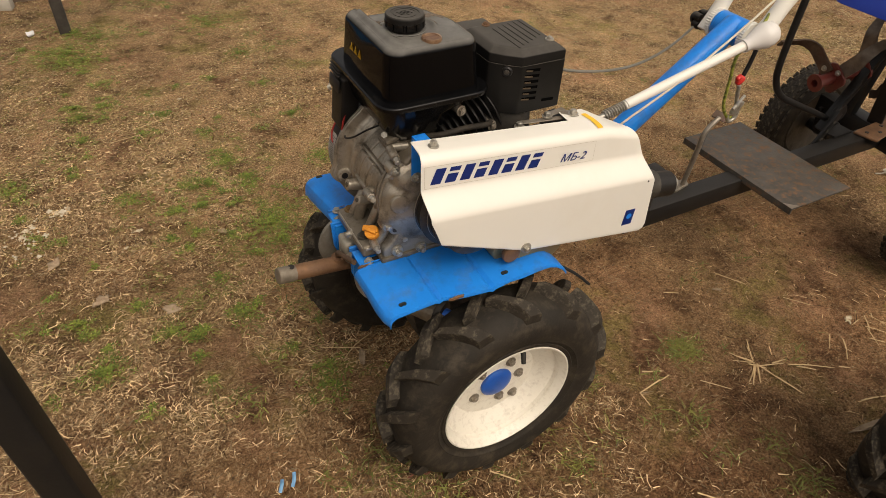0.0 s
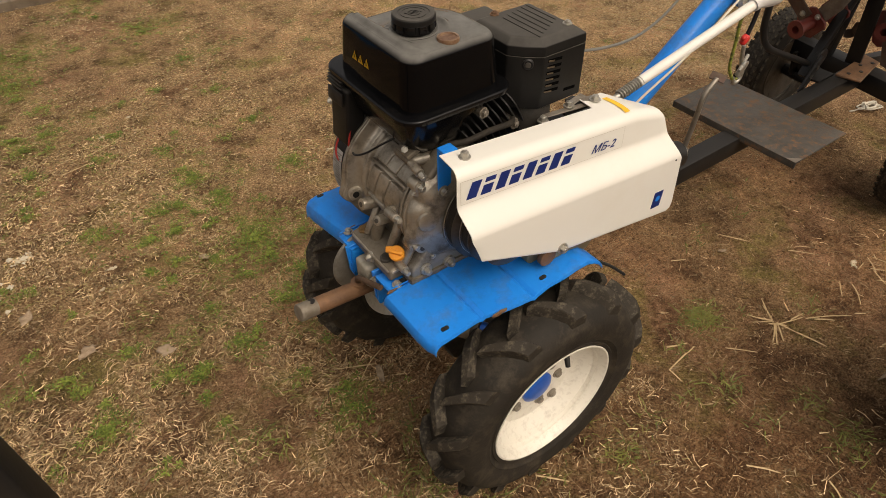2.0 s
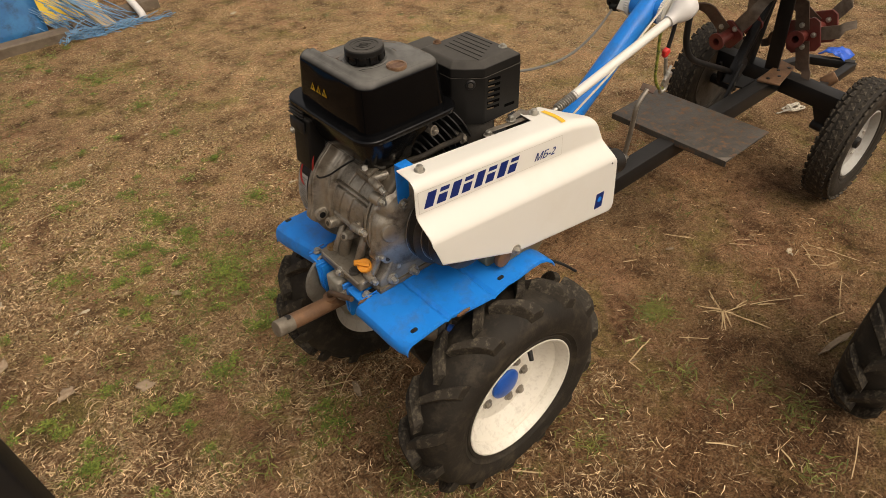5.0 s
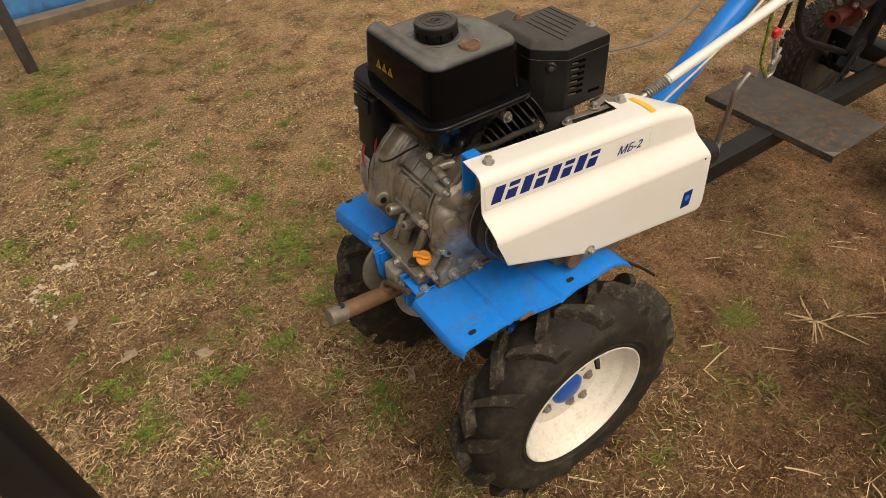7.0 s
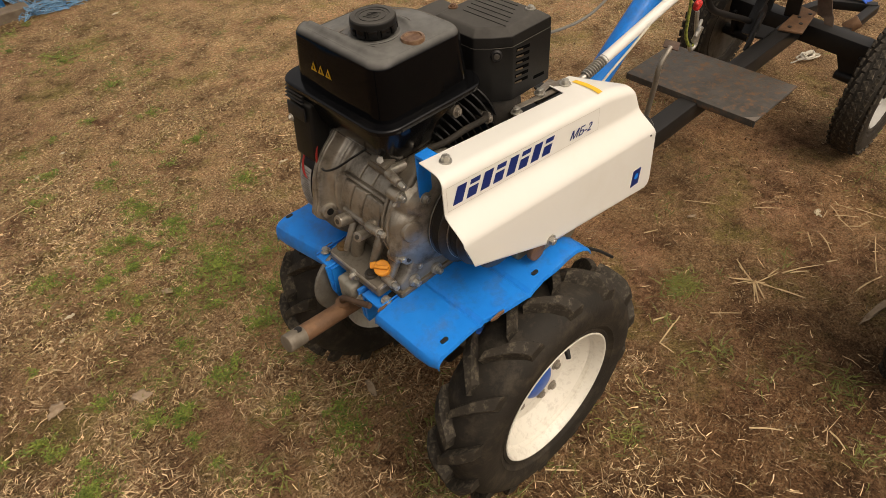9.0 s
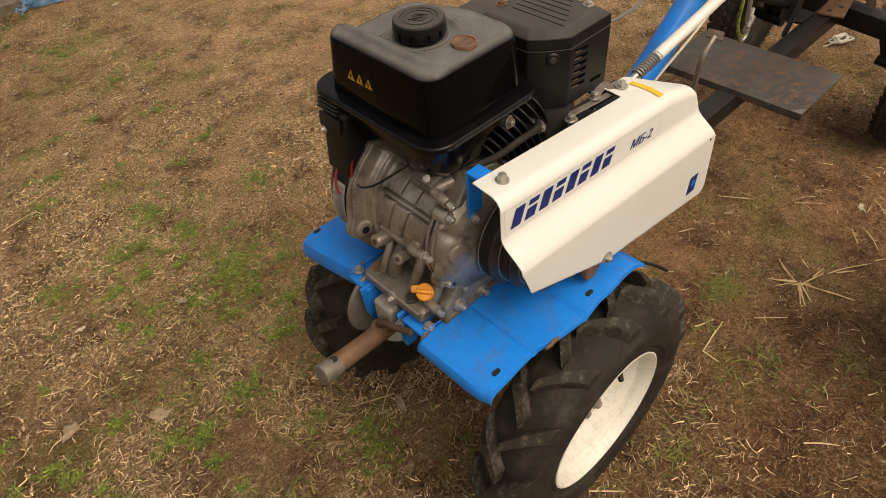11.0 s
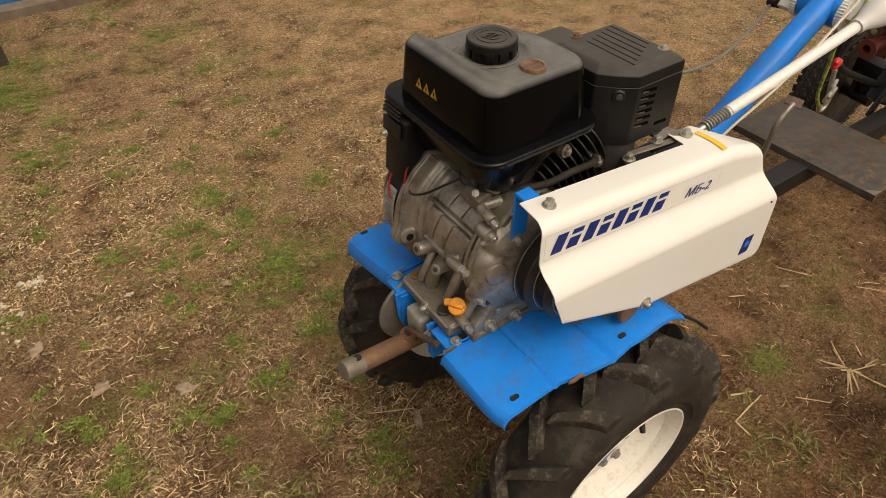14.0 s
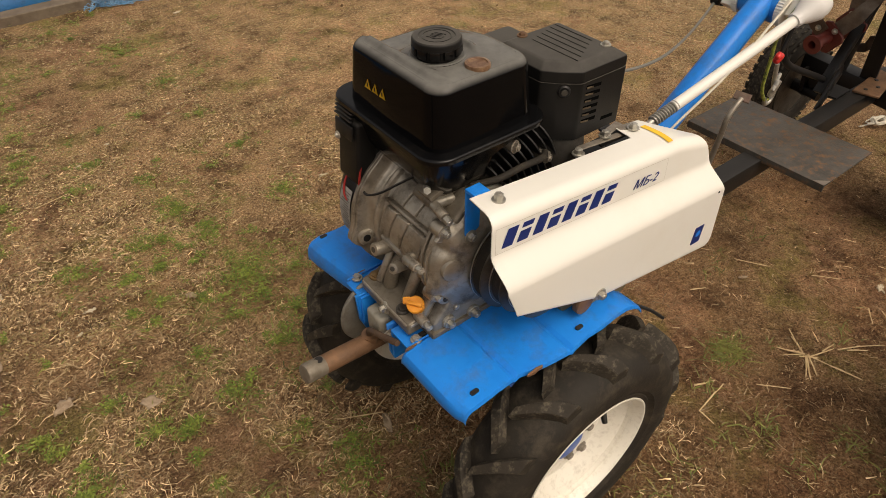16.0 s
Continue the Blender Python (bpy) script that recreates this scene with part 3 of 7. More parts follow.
cyl(bm, q + Vector((0, 0, 0.008)), q + Vector((0, 0, 0.0160)), 0.0062, n=16)
part("pin_hole", bm, M_BLACK, hitch, "dark pin hole")
bm = bmesh.new()
q = P0 + d * 0.020
sweep(bm, curve_pts([(-0.226, 0.008, 0.450), (-0.228, 0.008, 0.474), (-0.229, 0.004, 0.486), (-0.229, -0.008, 0.494), (-0.226, -0.036, 0.505), (-0.222, -0.064, 0.515)], 6), 0.0050, 12)
part("hitch_pin", bm, M_BLADEB, hitch, "bent rusty pin")
bm = bmesh.new()
lathe(bm, [(0.006, 0.012), (0.0135, 0.012), (0.0135, 0.0), (0.006, 0.0), (0.006, 0.012)], (0, 0, 0), "z", 22)
bmesh.ops.transform(bm, matrix=Matrix.Translation((-0.227, 0.008, 0.462)), verts=bm.verts)
part("pin_collar", bm, M_RUST, hitch)
for pts, y in (([(-0.225, 0.524), (-0.190, 0.524), (-0.190, 0.430), (-0.208, 0.430), (-0.222, 0.470)], 0.046), ([(-0.218, 0.5215), (-0.190, 0.5215), (-0.190, 0.440), (-0.210, 0.440), (-0.216, 0.46)], -0.030)):
    bm = bmesh.new()
    prism(bm, pts, y - 0.0028, y + 0.0028)
    bevel_all(bm, 0.001, 1)
    part("hitch_bracket", bm, M_BLUE, tractor)
bm = bmesh.new()
box(bm, (-0.207, 0.006, 0.492), (0.026, 0.040, 0.046), bev=0.006, seg=3)
block = part("hitch_block", bm, mat("pale_grey_paint", (0.27, 0.25, 0.20), 0.5, var=0.8, vscale=30, color2=(0.38, 0.36, 0.30), dirt=(0.12, 0.085, 0.05), dscale=30, damt=0.7), tractor, "pale grey painted hitch block")
bm = bmesh.new()
bolt(bm, (-0.216, -0.0328, 0.500), (0, -1, 0.1), 0.0085, 0.008)
part("bolt", bm, M_BARE, block)
bm = bmesh.new()
lathe(bm, [(0.0001, 0.058), (0.060, 0.058), (0.066, 0.0595), (0.068, 0.063), (0.066, 0.0665), (0.055, 0.068), (0.0001, 0.068)], (-0.180, 0, 0.460), "y", 44)
part("guide_disc", bm, mat("grey_disc", (0.16, 0.15, 0.125), 0.5, 0.2, var=0.7, vscale=25, color2=(0.24, 0.225, 0.19), dirt=(0.08, 0.055, 0.035), dscale=18, damt=0.6), tractor, "grey steel guide disc")
for x, y in ((-0.184, -0.077),):
    bm = bmesh.new()
    prism(bm, [(x + math.copysign(0.006, math.cos(a)) + 0.004 * math.cos(a), y + 0.004 * math.sin(a)) for a in [2 * math.pi * (k + 0.5) / 16 for k in range(16)]], 0.5205, 0.5236, "z")
    part("slot", bm, M_BLACK, tractor)
for s in (-1, 1):
    bm = bmesh.new()
    box(bm, (-0.075, s * 0.0845, 0.5232), (0.282, 0.0025, 0.0032), bev=0.0008, seg=1)
    part("rail_edge", bm, M_BLUE, tractor)
# engine: crankcase casting, sump, covers
CX, CZ = -0.080, 0.632


def on_barrel(ang, y, r=0.093):
    a = radians(ang)
    return Vector((CX + r * math.cos(a), y, CZ + r * math.sin(a)))


def step01(a, b, x):
    t = min(1.0, max(0.0, (x - a) / (b - a)))
    return t * t * (3 - 2 * t)


def pad(ang, y, a0, a1, y0, y1, h, e=0.0010, ea=0.6, lean=0.0):
    """A raised pad between two angles and two places along the shaft, with cast edges."""
    y = y - lean * (ang - 150)
    k = step01(y0 - e, y0 + e, y) * (1 - step01(y1 - e, y1 + e, y)) * step01(a0 - ea, a0 + ea, ang) * (1 - step01(a1 - ea, a1 + ea, ang))
    return h * k


CASE_PROFILE = ((-0.1080, 0.018), (-0.1060, 0.046), (-0.1035, 0.060), (-0.0990, 0.074), (-0.0930, 0.0835), (-0.0860, 0.0890), (-0.0800, 0.0915), (-0.0735, 0.0925), (-0.0715, 0.0950), (-0.0675, 0.0950), (-0.0660, 0.0870), (-0.0635, 0.0870), (-0.0620, 0.0950), (-0.0580, 0.0950), (-0.0555, 0.0875), (0.0400, 0.0865), (0.0445, 0.0885), (0.0475, 0.0945), (0.0505, 0.0965), (0.0535, 0.0945), (0.0560, 0.0950), (0.0590, 0.0962), (0.0615, 0.0985), (0.0630, 0.1015), (0.0642, 0.1060), (0.0650, 0.1100), (0.0656, 0.1120), (0.0660, 0.1150), (0.0668, 0.1170), (0.0685, 0.1172), (0.0690, 0.1150), (0.0705, 0.1150), (0.0710, 0.1178), (0.0800, 0.1178))


def case_radius(ang, y):
    """How far the casting stands out from the shaft, pads, ribs and lobes included."""
    r = float(np.interp(y, [p[0] for p in CASE_PROFILE], [p[1] for p in CASE_PROFILE]))
    if y < -0.0735:
        for c, w, h in ((100, 13, 0.010), (136, 11, 0.009), (163, 9, 0.003), (196, 13, 0.011), (228, 12, 0.008)):
            r += h * math.exp(-((ang - c) / w) ** 2) * step01(0.0735, 0.0780, -y) * (1 - step01(0.078, 0.104, -y) * 0.55)
        r -= 0.0045 * math.exp(-((ang - 150) / 5.0) ** 2) * step01(0.0735, 0.0780, -y)
    if -0.057 < y < 0.043:
        lean = 0.00030
        for y0, y1, h in ((0.0095, 0.034, 0.0068), (-0.0195, 0.0068, 0.0076), (-0.0600, -0.0222, 0.0084)):
            r += pad(ang, y, 150.6, 181, y0, y1, h, lean=lean)
        for y0, y1, h in ((0.0080, 0.036, 0.0062), (-0.0215, 0.0052, 0.0066), (-0.0600, -0.0245, 0.0070)):
            r += pad(ang, y, 119, 143.4, y0, y1, h, lean=lean * 0.6)
        r += pad(ang, y, 145.2, 148.8, -0.0600, 0.042, 0.0070)
        r += pad(ang, y, 100, 116, -0.056, 0.036, 0.0070)
        r += pad(ang, y, 184, 192, -0.058, 0.040, 0.0075, ea=1.8)
        r -= pad(ang, y, 194, 214, -0.046, 0.036, 0.0100, ea=4)
    if 0.055 < y < 0.072:
        r += 0.004 * math.exp(-((ang - 118) / 5.0) ** 2) + 0.003 * math.exp(-((ang - 150) / 30.0) ** 2) - 0.003 * math.exp(-((ang - 168) / 12.0) ** 2)
    if y > 0.0640:
        r += 0.010 * math.exp(-((ang - 190) / 7.0) ** 2) * step01(0.0640, 0.0665, y)
    return r + 0.0006 * noise.noise(Vector((ang * 0.12, y * 90, 3.3)))


bm = bmesh.new()
ys = sorted({round(y, 5) for y in [p[0] for p in CASE_PROFILE] + list(np.linspace(-0.104, 0.08, 200))})
angs = list(np.arange(84, 100, 2.0)) + list(np.arange(100, 200, 0.5)) + list(np.arange(200, 236.1, 1.5)) + list(np.arange(246, 444, 14))
rings = [[bm.verts.new(on_barrel(a, y, case_radius(a % 360, y))) for a in angs] for y in ys]
for A, B in zip(rings, rings[1:]):
    for k in range(len(angs)):
        bm.faces.new((A[k], B[k], B[(k + 1) % len(angs)], A[(k + 1) % len(angs)]))
bm.faces.new(rings[0])
bm.faces.new(rings[-1][::-1])
bmesh.ops.recalc_face_normals(bm, faces=bm.faces)
engine = part("crankcase", bm, M_CAST, tractor, "grimy cast aluminium crankcase with raised pads, ribs and bolts", deg=175)

# lower half: sump with a side skirt, front ledge and oil neck
bm = bmesh.new()
prism(bm, [(-0.160, 0.5195), (0.035, 0.5195), (0.040, 0.66), (-0.02, 0.70), (-0.13, 0.66), (-0.158, 0.60)], -0.066, 0.066)
bevel_all(bm, 0.010, 2)
part("sump", bm, M_CASTM, engine)
bm = bmesh.new()
prism(bm, [(-0.176, 0.5195), (0.040, 0.5195), (0.040, 0.610), (-0.075, 0.606), (-0.118, 0.598), (-0.146, 0.580), (-0.163, 0.556), (-0.176, 0.546)], -0.0915, -0.058)
bevel_all(bm, 0.0045, 3)
skirt = part("side_skirt", bm, mat("pale_cast_aluminium", (0.20, 0.195, 0.175), 0.42, 0.35, var=0.8, vscale=30, color2=(0.29, 0.28, 0.25), dirt=(0.06, 0.045, 0.03), dscale=22, damt=0.85, bump=0.10, bscale=700), engine, "paler grey cast side skirt")
bm = bmesh.new()
prism(bm, [(-0.182, 0.5195), (0.034, 0.5195), (0.034, 0.531), (-0.182, 0.531)], -0.0960, -0.060)
bevel_all(bm, 0.003, 2)
part("sump_flange", bm, M_CASTM, engine)
bm = bmesh.new()
prism(bm, [(-0.2065, 0.524), (-0.150, 0.524), (-0.150, 0.560), (-0.186, 0.5480), (-0.2045, 0.5455), (-0.2065, 0.5400)], -0.070, 0.055)
bevel_all(bm, 0.0035, 3)
ledge = part("filler_ledge", bm, M_CASTM, engine, "flat cast ledge with filler plugs")
bm = bmesh.new()
rounded_box(bm, (-0.2075, -0.071, 0.5395), (-0.170, 0.056, 0.5440), 0.010, 0.0, 5, 0.002)
part("gasket_step", bm, M_CAST, ledge)
bm = bmesh.new()
sweep(bm, curve_pts([(-0.180, 0.014, 0.545), (-0.176, 0.012, 0.566), (-0.162, 0.010, 0.592), (-0.146, 0.008, 0.612)], 6), [0.0125 - 0.0002 * i for i in range(19)], 18, flat=0.8)
part("neck", bm, M_CASTM, engine)
for p, q, r0, r1 in (((-0.188, 0.030, 0.548), (-0.160, 0.030, 0.600), 0.0060, 0.0070), ((-0.182, -0.030, 0.548), (-0.158, -0.034, 0.604), 0.0075, 0.0090), ((-0.176, -0.064, 0.546), (-0.150, -0.066, 0.600), 0.0090, 0.0110)):
    bm = bmesh.new()
    cyl(bm, p, q, r0, r1, n=16, bev=0.002)
    part("cast_rib", bm, M_CAST, engine)
bm = bmesh.new()
cyl(bm, (-0.143, -0.060, 0.641), (-0.146, -0.090, 0.643), 0.0300, 0.0215, n=32, bev=0.004)
cyl(bm, (-0.146, -0.088, 0.643), (-0.149, -0.103, 0.644), 0.0185, 0.0170, n=28, bev=0.003)
hub = part("shaft_boss", bm, M_CAST, engine)
# bell housing ear with its bolt hole
bm = bmesh.new()
cyl(bm, (-0.184, 0.080, 0.611), (-0.186, 0.058, 0.613), 0.0150, 0.0125, n=24, bev=0.002)
cyl(bm, (-0.160, 0.076, 0.618), (-0.182, 0.066, 0.613), 0.0160, 0.0120, n=18)
ear = part("housing_ear", bm, M_CAST, engine)
bm = bmesh.new()
cyl(bm, (-0.1858, 0.0600, 0.6128), (-0.1861, 0.0572, 0.6130), 0.0058, n=16)
part("bore", bm, M_BLACK, ear)
# block of lifter bosses on top of the case
bm = bmesh.new()
box(bm, (-0.118, -0.034, 0.728), (0.062, 0.046, 0.034), Euler((0, radians(-34), 0)).to_matrix(), bev=0.007, seg=3)
box(bm, (-0.112, -0.070, 0.712), (0.050, 0.030, 0.030), Euler((0, radians(-34), radians(8))).to_matrix(), bev=0.007, seg=3)
box(bm, (-0.140, -0.046, 0.742), (0.030, 0.030, 0.008), Euler((0, radians(-20), 0)).to_matrix(), bev=0.002)
part("lifter_block", bm, M_CASTM, engine)
bm = bmesh.new()
prism(bm, [(-0.166, 0.690), (-0.118, 0.722), (-0.098, 0.726), (-0.098, 0.700), (-0.140, 0.676)], -0.0860, -0.0780)
bevel_all(bm, 0.003, 2)
part("cover_web", bm, M_CAST, engine)

# bosses with bolts on the crankcase front
for p, q, r in (((-0.150, 0.030, 0.604), (-0.194, 0.028, 0.615), 0.0098), ((-0.158, -0.008, 0.597), (-0.195, -0.022, 0.615), 0.0082), ((-0.105, -0.042, 0.706), (-0.131, -0.051, 0.719), 0.0098)):
    bm = bmesh.new()
    cyl(bm, p, q, r * 1.15, r, n=20, bev=0.002)
    boss = part("boss", bm, M_CAST, engine)
    d = (Vector(q) - Vector(p)).normalized()
    bm = bmesh.new()
    cyl(bm, Vector(q) - d * 0.004, Vector(q) + d * 0.0006, r * 0.45, n=14)
    part("bore", bm, M_CASTD, boss)
for p, q in (((-0.186, -0.044, 0.645), (-0.190, -0.078, 0.655)), ((-0.148, -0.058, 0.728), (-0.150, -0.085, 0.724)), ((-0.142, -0.034, 0.740), (-0.152, -0.050, 0.749)), ((-0.186, -0.064, 0.553), (-0.189, -0.090, 0.556))):
    bm = bmesh.new()
    rs = 0.0045 if p[2] > 0.735 else 0.0070
    cyl(bm, p, q, rs, n=18, bev=0.0015)
    cyl(bm, Vector(p) + Vector((0.03, 0.0, -0.004)), p, rs * 1.07, rs, n=14)
    s = part("stud_sleeve", bm, M_CAST, engine)
    d = (Vector(q) - Vector(p)).normalized()
    bm = bmesh.new()
    bolt(bm, q, d, 0.0054, 0.009, washer=False)
    part("bolt", bm, M_STEEL, s)
for ang, rr in ((100, 0.097), (136, 0.099), (204, 0.094), (232, 0.092)):
    p = on_barrel(ang, -0.080, rr)
    bm = bmesh.new()
    cyl(bm, p + Vector((0, 0.014, 0)), p + Vector((0, -0.006, 0)), 0.0115, 0.0105, n=18, bev=0.002)
    s = part("cover_lug", bm, M_CAST, engine)
    bm = bmesh.new()
    bolt(bm, p + Vector((0, -0.006, 0)), (0, -1, 0), 0.0056, 0.006)
    part("bolt", bm, M_STEEL, s)
for p in ((-0.130, -0.094, 0.615), (-0.143, -0.0915, 0.602), (-0.155, -0.0915, 0.586)):
    bm = bmesh.new()
    cyl(bm, Vector(p) + Vector((0.006, 0.030, 0)), p, 0.0125, 0.0105, n=20, bev=0.002)
    s = part("skirt_boss", bm, M_CAST, engine)
    bm = bmesh.new()
    if p[0] > -0.135:
        bolt(bm, p, (0, -1, 0), 0.0066, 0.007)
    else:
        cyl(bm, p, Vector(p) + Vector((0, -0.0006, 0)), 0.0048, n=14)
    part("bolt" if p[0] > -0.135 else "bore", bm, M_STEEL if p[0] > -0.135 else M_CASTD, s)
for x, y, z, d in ((-0.2072, -0.011, 0.535, (-1, 0, 0.1)), (-0.152, -0.0960, 0.540, (0, -1, 0)), (-0.106, -0.0960, 0.532, (0, -1, 0)), (-0.050, -0.0960, 0.532, (0, -1, 0))):
    bm = bmesh.new()
    cyl(bm, Vector((x, y, z)) - Vector(d) * 0.02, (x, y, z), 0.0105, n=18, bev=0.0015)
    bolt(bm, (x, y, z), d, 0.0060, 0.007)
    part("sump_bolt", bm, M_STEEL, engine)
bm = bmesh.new()
lathe(bm, [(0.0001, 0.007), (0.0070, 0.007), (0.0075, 0.0045), (0.0105, 0.004), (0.011, 0.0), (0.0001, 0.0)], (-0.186, 0.043, 0.5455), "z", 22)
part("filler_plug", bm, mat("brass_brown", (0.16, 0.095, 0.04), 0.45, 0.4, var=0.8, vscale=60, color2=(0.26, 0.17, 0.08)), engine, "brown oil filler plug")
bm = bmesh.new()
lathe(bm, [(0.0001, 0.006), (0.0075, 0.006), (0.008, 0.003), (0.011, 0.002), (0.0115, -0.004), (0.0001, -0.004)], (-0.193, -0.040, 0.5470), "z", 22)
part("drain_plug", bm, M_CASTD, engine)
bm = bmesh.new()
cyl(bm, (-0.176, -0.052, 0.546), (-0.181, -0.057, 0.560), 0.0125, 0.0115, n=20, bev=0.002)
neck = part("dipstick_neck", bm, M_CASTD, engine)
bm = bmesh.new()
lathe(bm, [(0.0001, 0.009), (0.0150, 0.009), (0.0168, 0.007), (0.0168, -0.004), (0.013, -0.006), (0.0001, -0.006)], (0, 0, 0), "z", 26)
box(bm, (0.0, 0.0, 0.011), (0.030, 0.008, 0.010), bev=0.003, seg=2)
box(bm, (-0.019, 0.004, 0.002), (0.016, 0.014, 0.010), Euler((0, 0, 0.3)).to_matrix(), bev=0.003, seg=2)
bmesh.ops.transform(bm, matrix=Matrix.Translation((-0.184, -0.060, 0.5665)) @ Vector((-0.45, -0.30, 0.84)).to_track_quat("Z", "Y").to_matrix().to_4x4() @ Matrix.Scale(0.76, 4), verts=bm.verts)
part("dipstick", bm, M_ORANGE, engine, "orange plastic oil dipstick")

# blower side: black recoil cover with label, control box, wires
bm = bmesh.new()
lathe(bm, [(0.0001, 0.150), (0.060, 0.150), (0.085, 0.146), (0.104, 0.134), (0.111, 0.118), (0.113, 0.081), (0.0001, 0.081)], (CX, 0, CZ), "y", 56)
recoil = part("recoil_cover", bm, M_BLKPLA, tractor, "black starter cover with grey label")


def wrap_label(y0, y1, a0, a1, r):
    bm = bmesh.new()
    n = 8
    rows = [[bm.verts.new(on_barrel(a0 + (a1 - a0) * i / n, y, r)) for y in (y0, y1)] for i in range(n + 1)]
    for A, B in zip(rows, rows[1:]):
        bm.faces.new((A[0], A[1], B[1], B[0]))
    bmesh.ops.recalc_face_normals(bm, faces=bm.faces)
    return bm


M_SMALLPRINT = mat("small_print", (0.10, 0.098, 0.09), 0.5, var=0.5, vscale=200, color2=(0.18, 0.175, 0.16))
lab = part("label", wrap_label(0.0890, 0.1165, 156, 197, 0.1142), M_LABEL, recoil, "grey label with rows of small print")
for i in range(18):
    a = 159 + 2.05 * i
    part("text_line", wrap_label(0.0905 + 0.002 * ((i * 5) % 3), 0.1150 - 0.0035 * ((i * 7) % 4), a, a + 0.75, 0.1147), M_SMALLPRINT, lab)
bm = bmesh.new()
box(bm, (-0.160, 0.103, 0.738), (0.032, 0.052, 0.096), Euler((0, radians(6), 0)).to_matrix(), bev=0.005, seg=3)
control = part("control_box", bm, M_BLKPLA, tractor, "black plastic switch box")
bm = bmesh.new()
box(bm, (-0.1765, 0.105, 0.772), (0.004, 0.044, 0.022), Euler((0, radians(6), 0)).to_matrix(), bev=0.002)
part("switch_plate", bm, M_BLACK, control)
for k in range(4):
    bm = bmesh.new()
    box(bm, (-0.1745 + 0.0012 * k, 0.106, 0.7900 + 0.0052 * k), (0.006, 0.042, 0.0026), Euler((0, radians(6), 0)).to_matrix(), bev=0.0008, seg=1)
    part("vent_rib", bm, M_BLACK, control)
bm = bmesh.new()
bolt(bm, (-0.183, 0.112, 0.762), (-1, 0, 0), 0.004, 0.002)
part("screw", bm, M_STEEL, control)
M_REDWIRE = mat("red_wire", (0.30, 0.018, 0.014), 0.4, var=0.4, vscale=60)
for i, (c, pts) in enumerate((
        (M_REDWIRE, [(-0.170, 0.112, 0.705), (-0.184, 0.110, 0.684), (-0.190, 0.104, 0.668), (-0.188, 0.094, 0.660), (-0.182, 0.084, 0.672), (-0.174, 0.082, 0.695)]),
        (M_REDWIRE, [(-0.160, 0.082, 0.742), (-0.174, 0.078, 0.715), (-0.180, 0.079, 0.684), (-0.184, 0.084, 0.664), (-0.186, 0.094, 0.656)]),
        (M_BLKPLA, [(-0.168, 0.082, 0.692), (-0.180, 0.060, 0.690), (-0.176, 0.030, 0.706), (-0.160, 0.0, 0.733), (-0.130, -0.02, 0.752)]),
        )):
    bm = bmesh.new()
    sweep(bm, curve_pts(pts, 8), 0.0017, 8)
    part("wire", bm, c, control, ("red wire", "red wire", "black wire", "black wire")[i])

# cylinder with cooling fins, exhaust elbow, breather hose
ax = Vector((0.90, 0, 0.44)).normalized()
base = Vector((-0.055, -0.008, 0.690))
bm = bmesh.new()
cyl(bm, base - ax * 0.02, base + ax * 0.125, 0.042, n=32)
cyl_ob = part("cylinder", bm, M_CASTD, tractor, "black finned cylinder")
tilt = Euler((0, -math.asin(ax.z), 0)).to_matrix()
for k in range(9):
    bm = bmesh.new()
    c = base + ax * (0.024 + 0.0112 * k)
    h, w, q = 0.052, 0.070, 0.034
    prism(bm, [(sx * (w - q) + q * math.cos(radians(a0 + 15 * j)), sz * (h - q) + q * math.sin(radians(a0 + 15 * j))) for sx, sz, a0 in ((1, 1, 0), (-1, 1, 90), (-1, -1, 180), (1, -1, 270)) for j in range(7)], -0.0014, 0.0014, "x")
    bevel_all(bm, 0.0006, 1, 60)
    bmesh.ops.transform(bm, matrix=Matrix.Translation(c) @ tilt.to_4x4(), verts=bm.verts)
    part("cooling_fin", bm, M_FIN, cyl_ob)
for p in ((0.026, -0.082, 0.741), (-0.034, -0.080, 0.780)):
    bm = bmesh.new()
    bolt(bm, p, (0.2, -1, 0.1), 0.0062, 0.005)
    cyl(bm, p, Vector(p) + Vector((0, 0.03, 0)), 0.0072, 0.0085, n=18, bev=0.002)
    part("bolt", bm, M_BARE, cyl_ob)
bm = bmesh.new()
cyl(bm, (0.078, -0.052, 0.70), (0.076, -0.052, 0.771), 0.040, 0.036, n=32, bev=0.003)
part("inlet_elbow", bm, M_CASTD, tractor, "grey cast inlet elbow")
bm = bmesh.new()
sweep(bm, curve_pts([(-0.10, -0.075, 0.745), (-0.07, -0.092, 0.752), (-0.03, -0.094, 0.755), (0.01, -0.090, 0.750), (0.03, -0.075, 0.745)], 8), 0.0048, 12)
part("breather_hose", bm, M_RUBBER, tractor)

# fuel tank: its top falls towards the back behind a higher front shoulder
def tank_slope(bm):
    for v in bm.verts:
        x, y, z = v.co
        v.co.z -= 0.0150 * step01(0.0, 0.105, y) * step01(-0.131, -0.115, x) * step01(0.850, 0.888, z)
        if y > 0.05:
            v.co.y = 0.05 + (y - 0.05) * 0.86


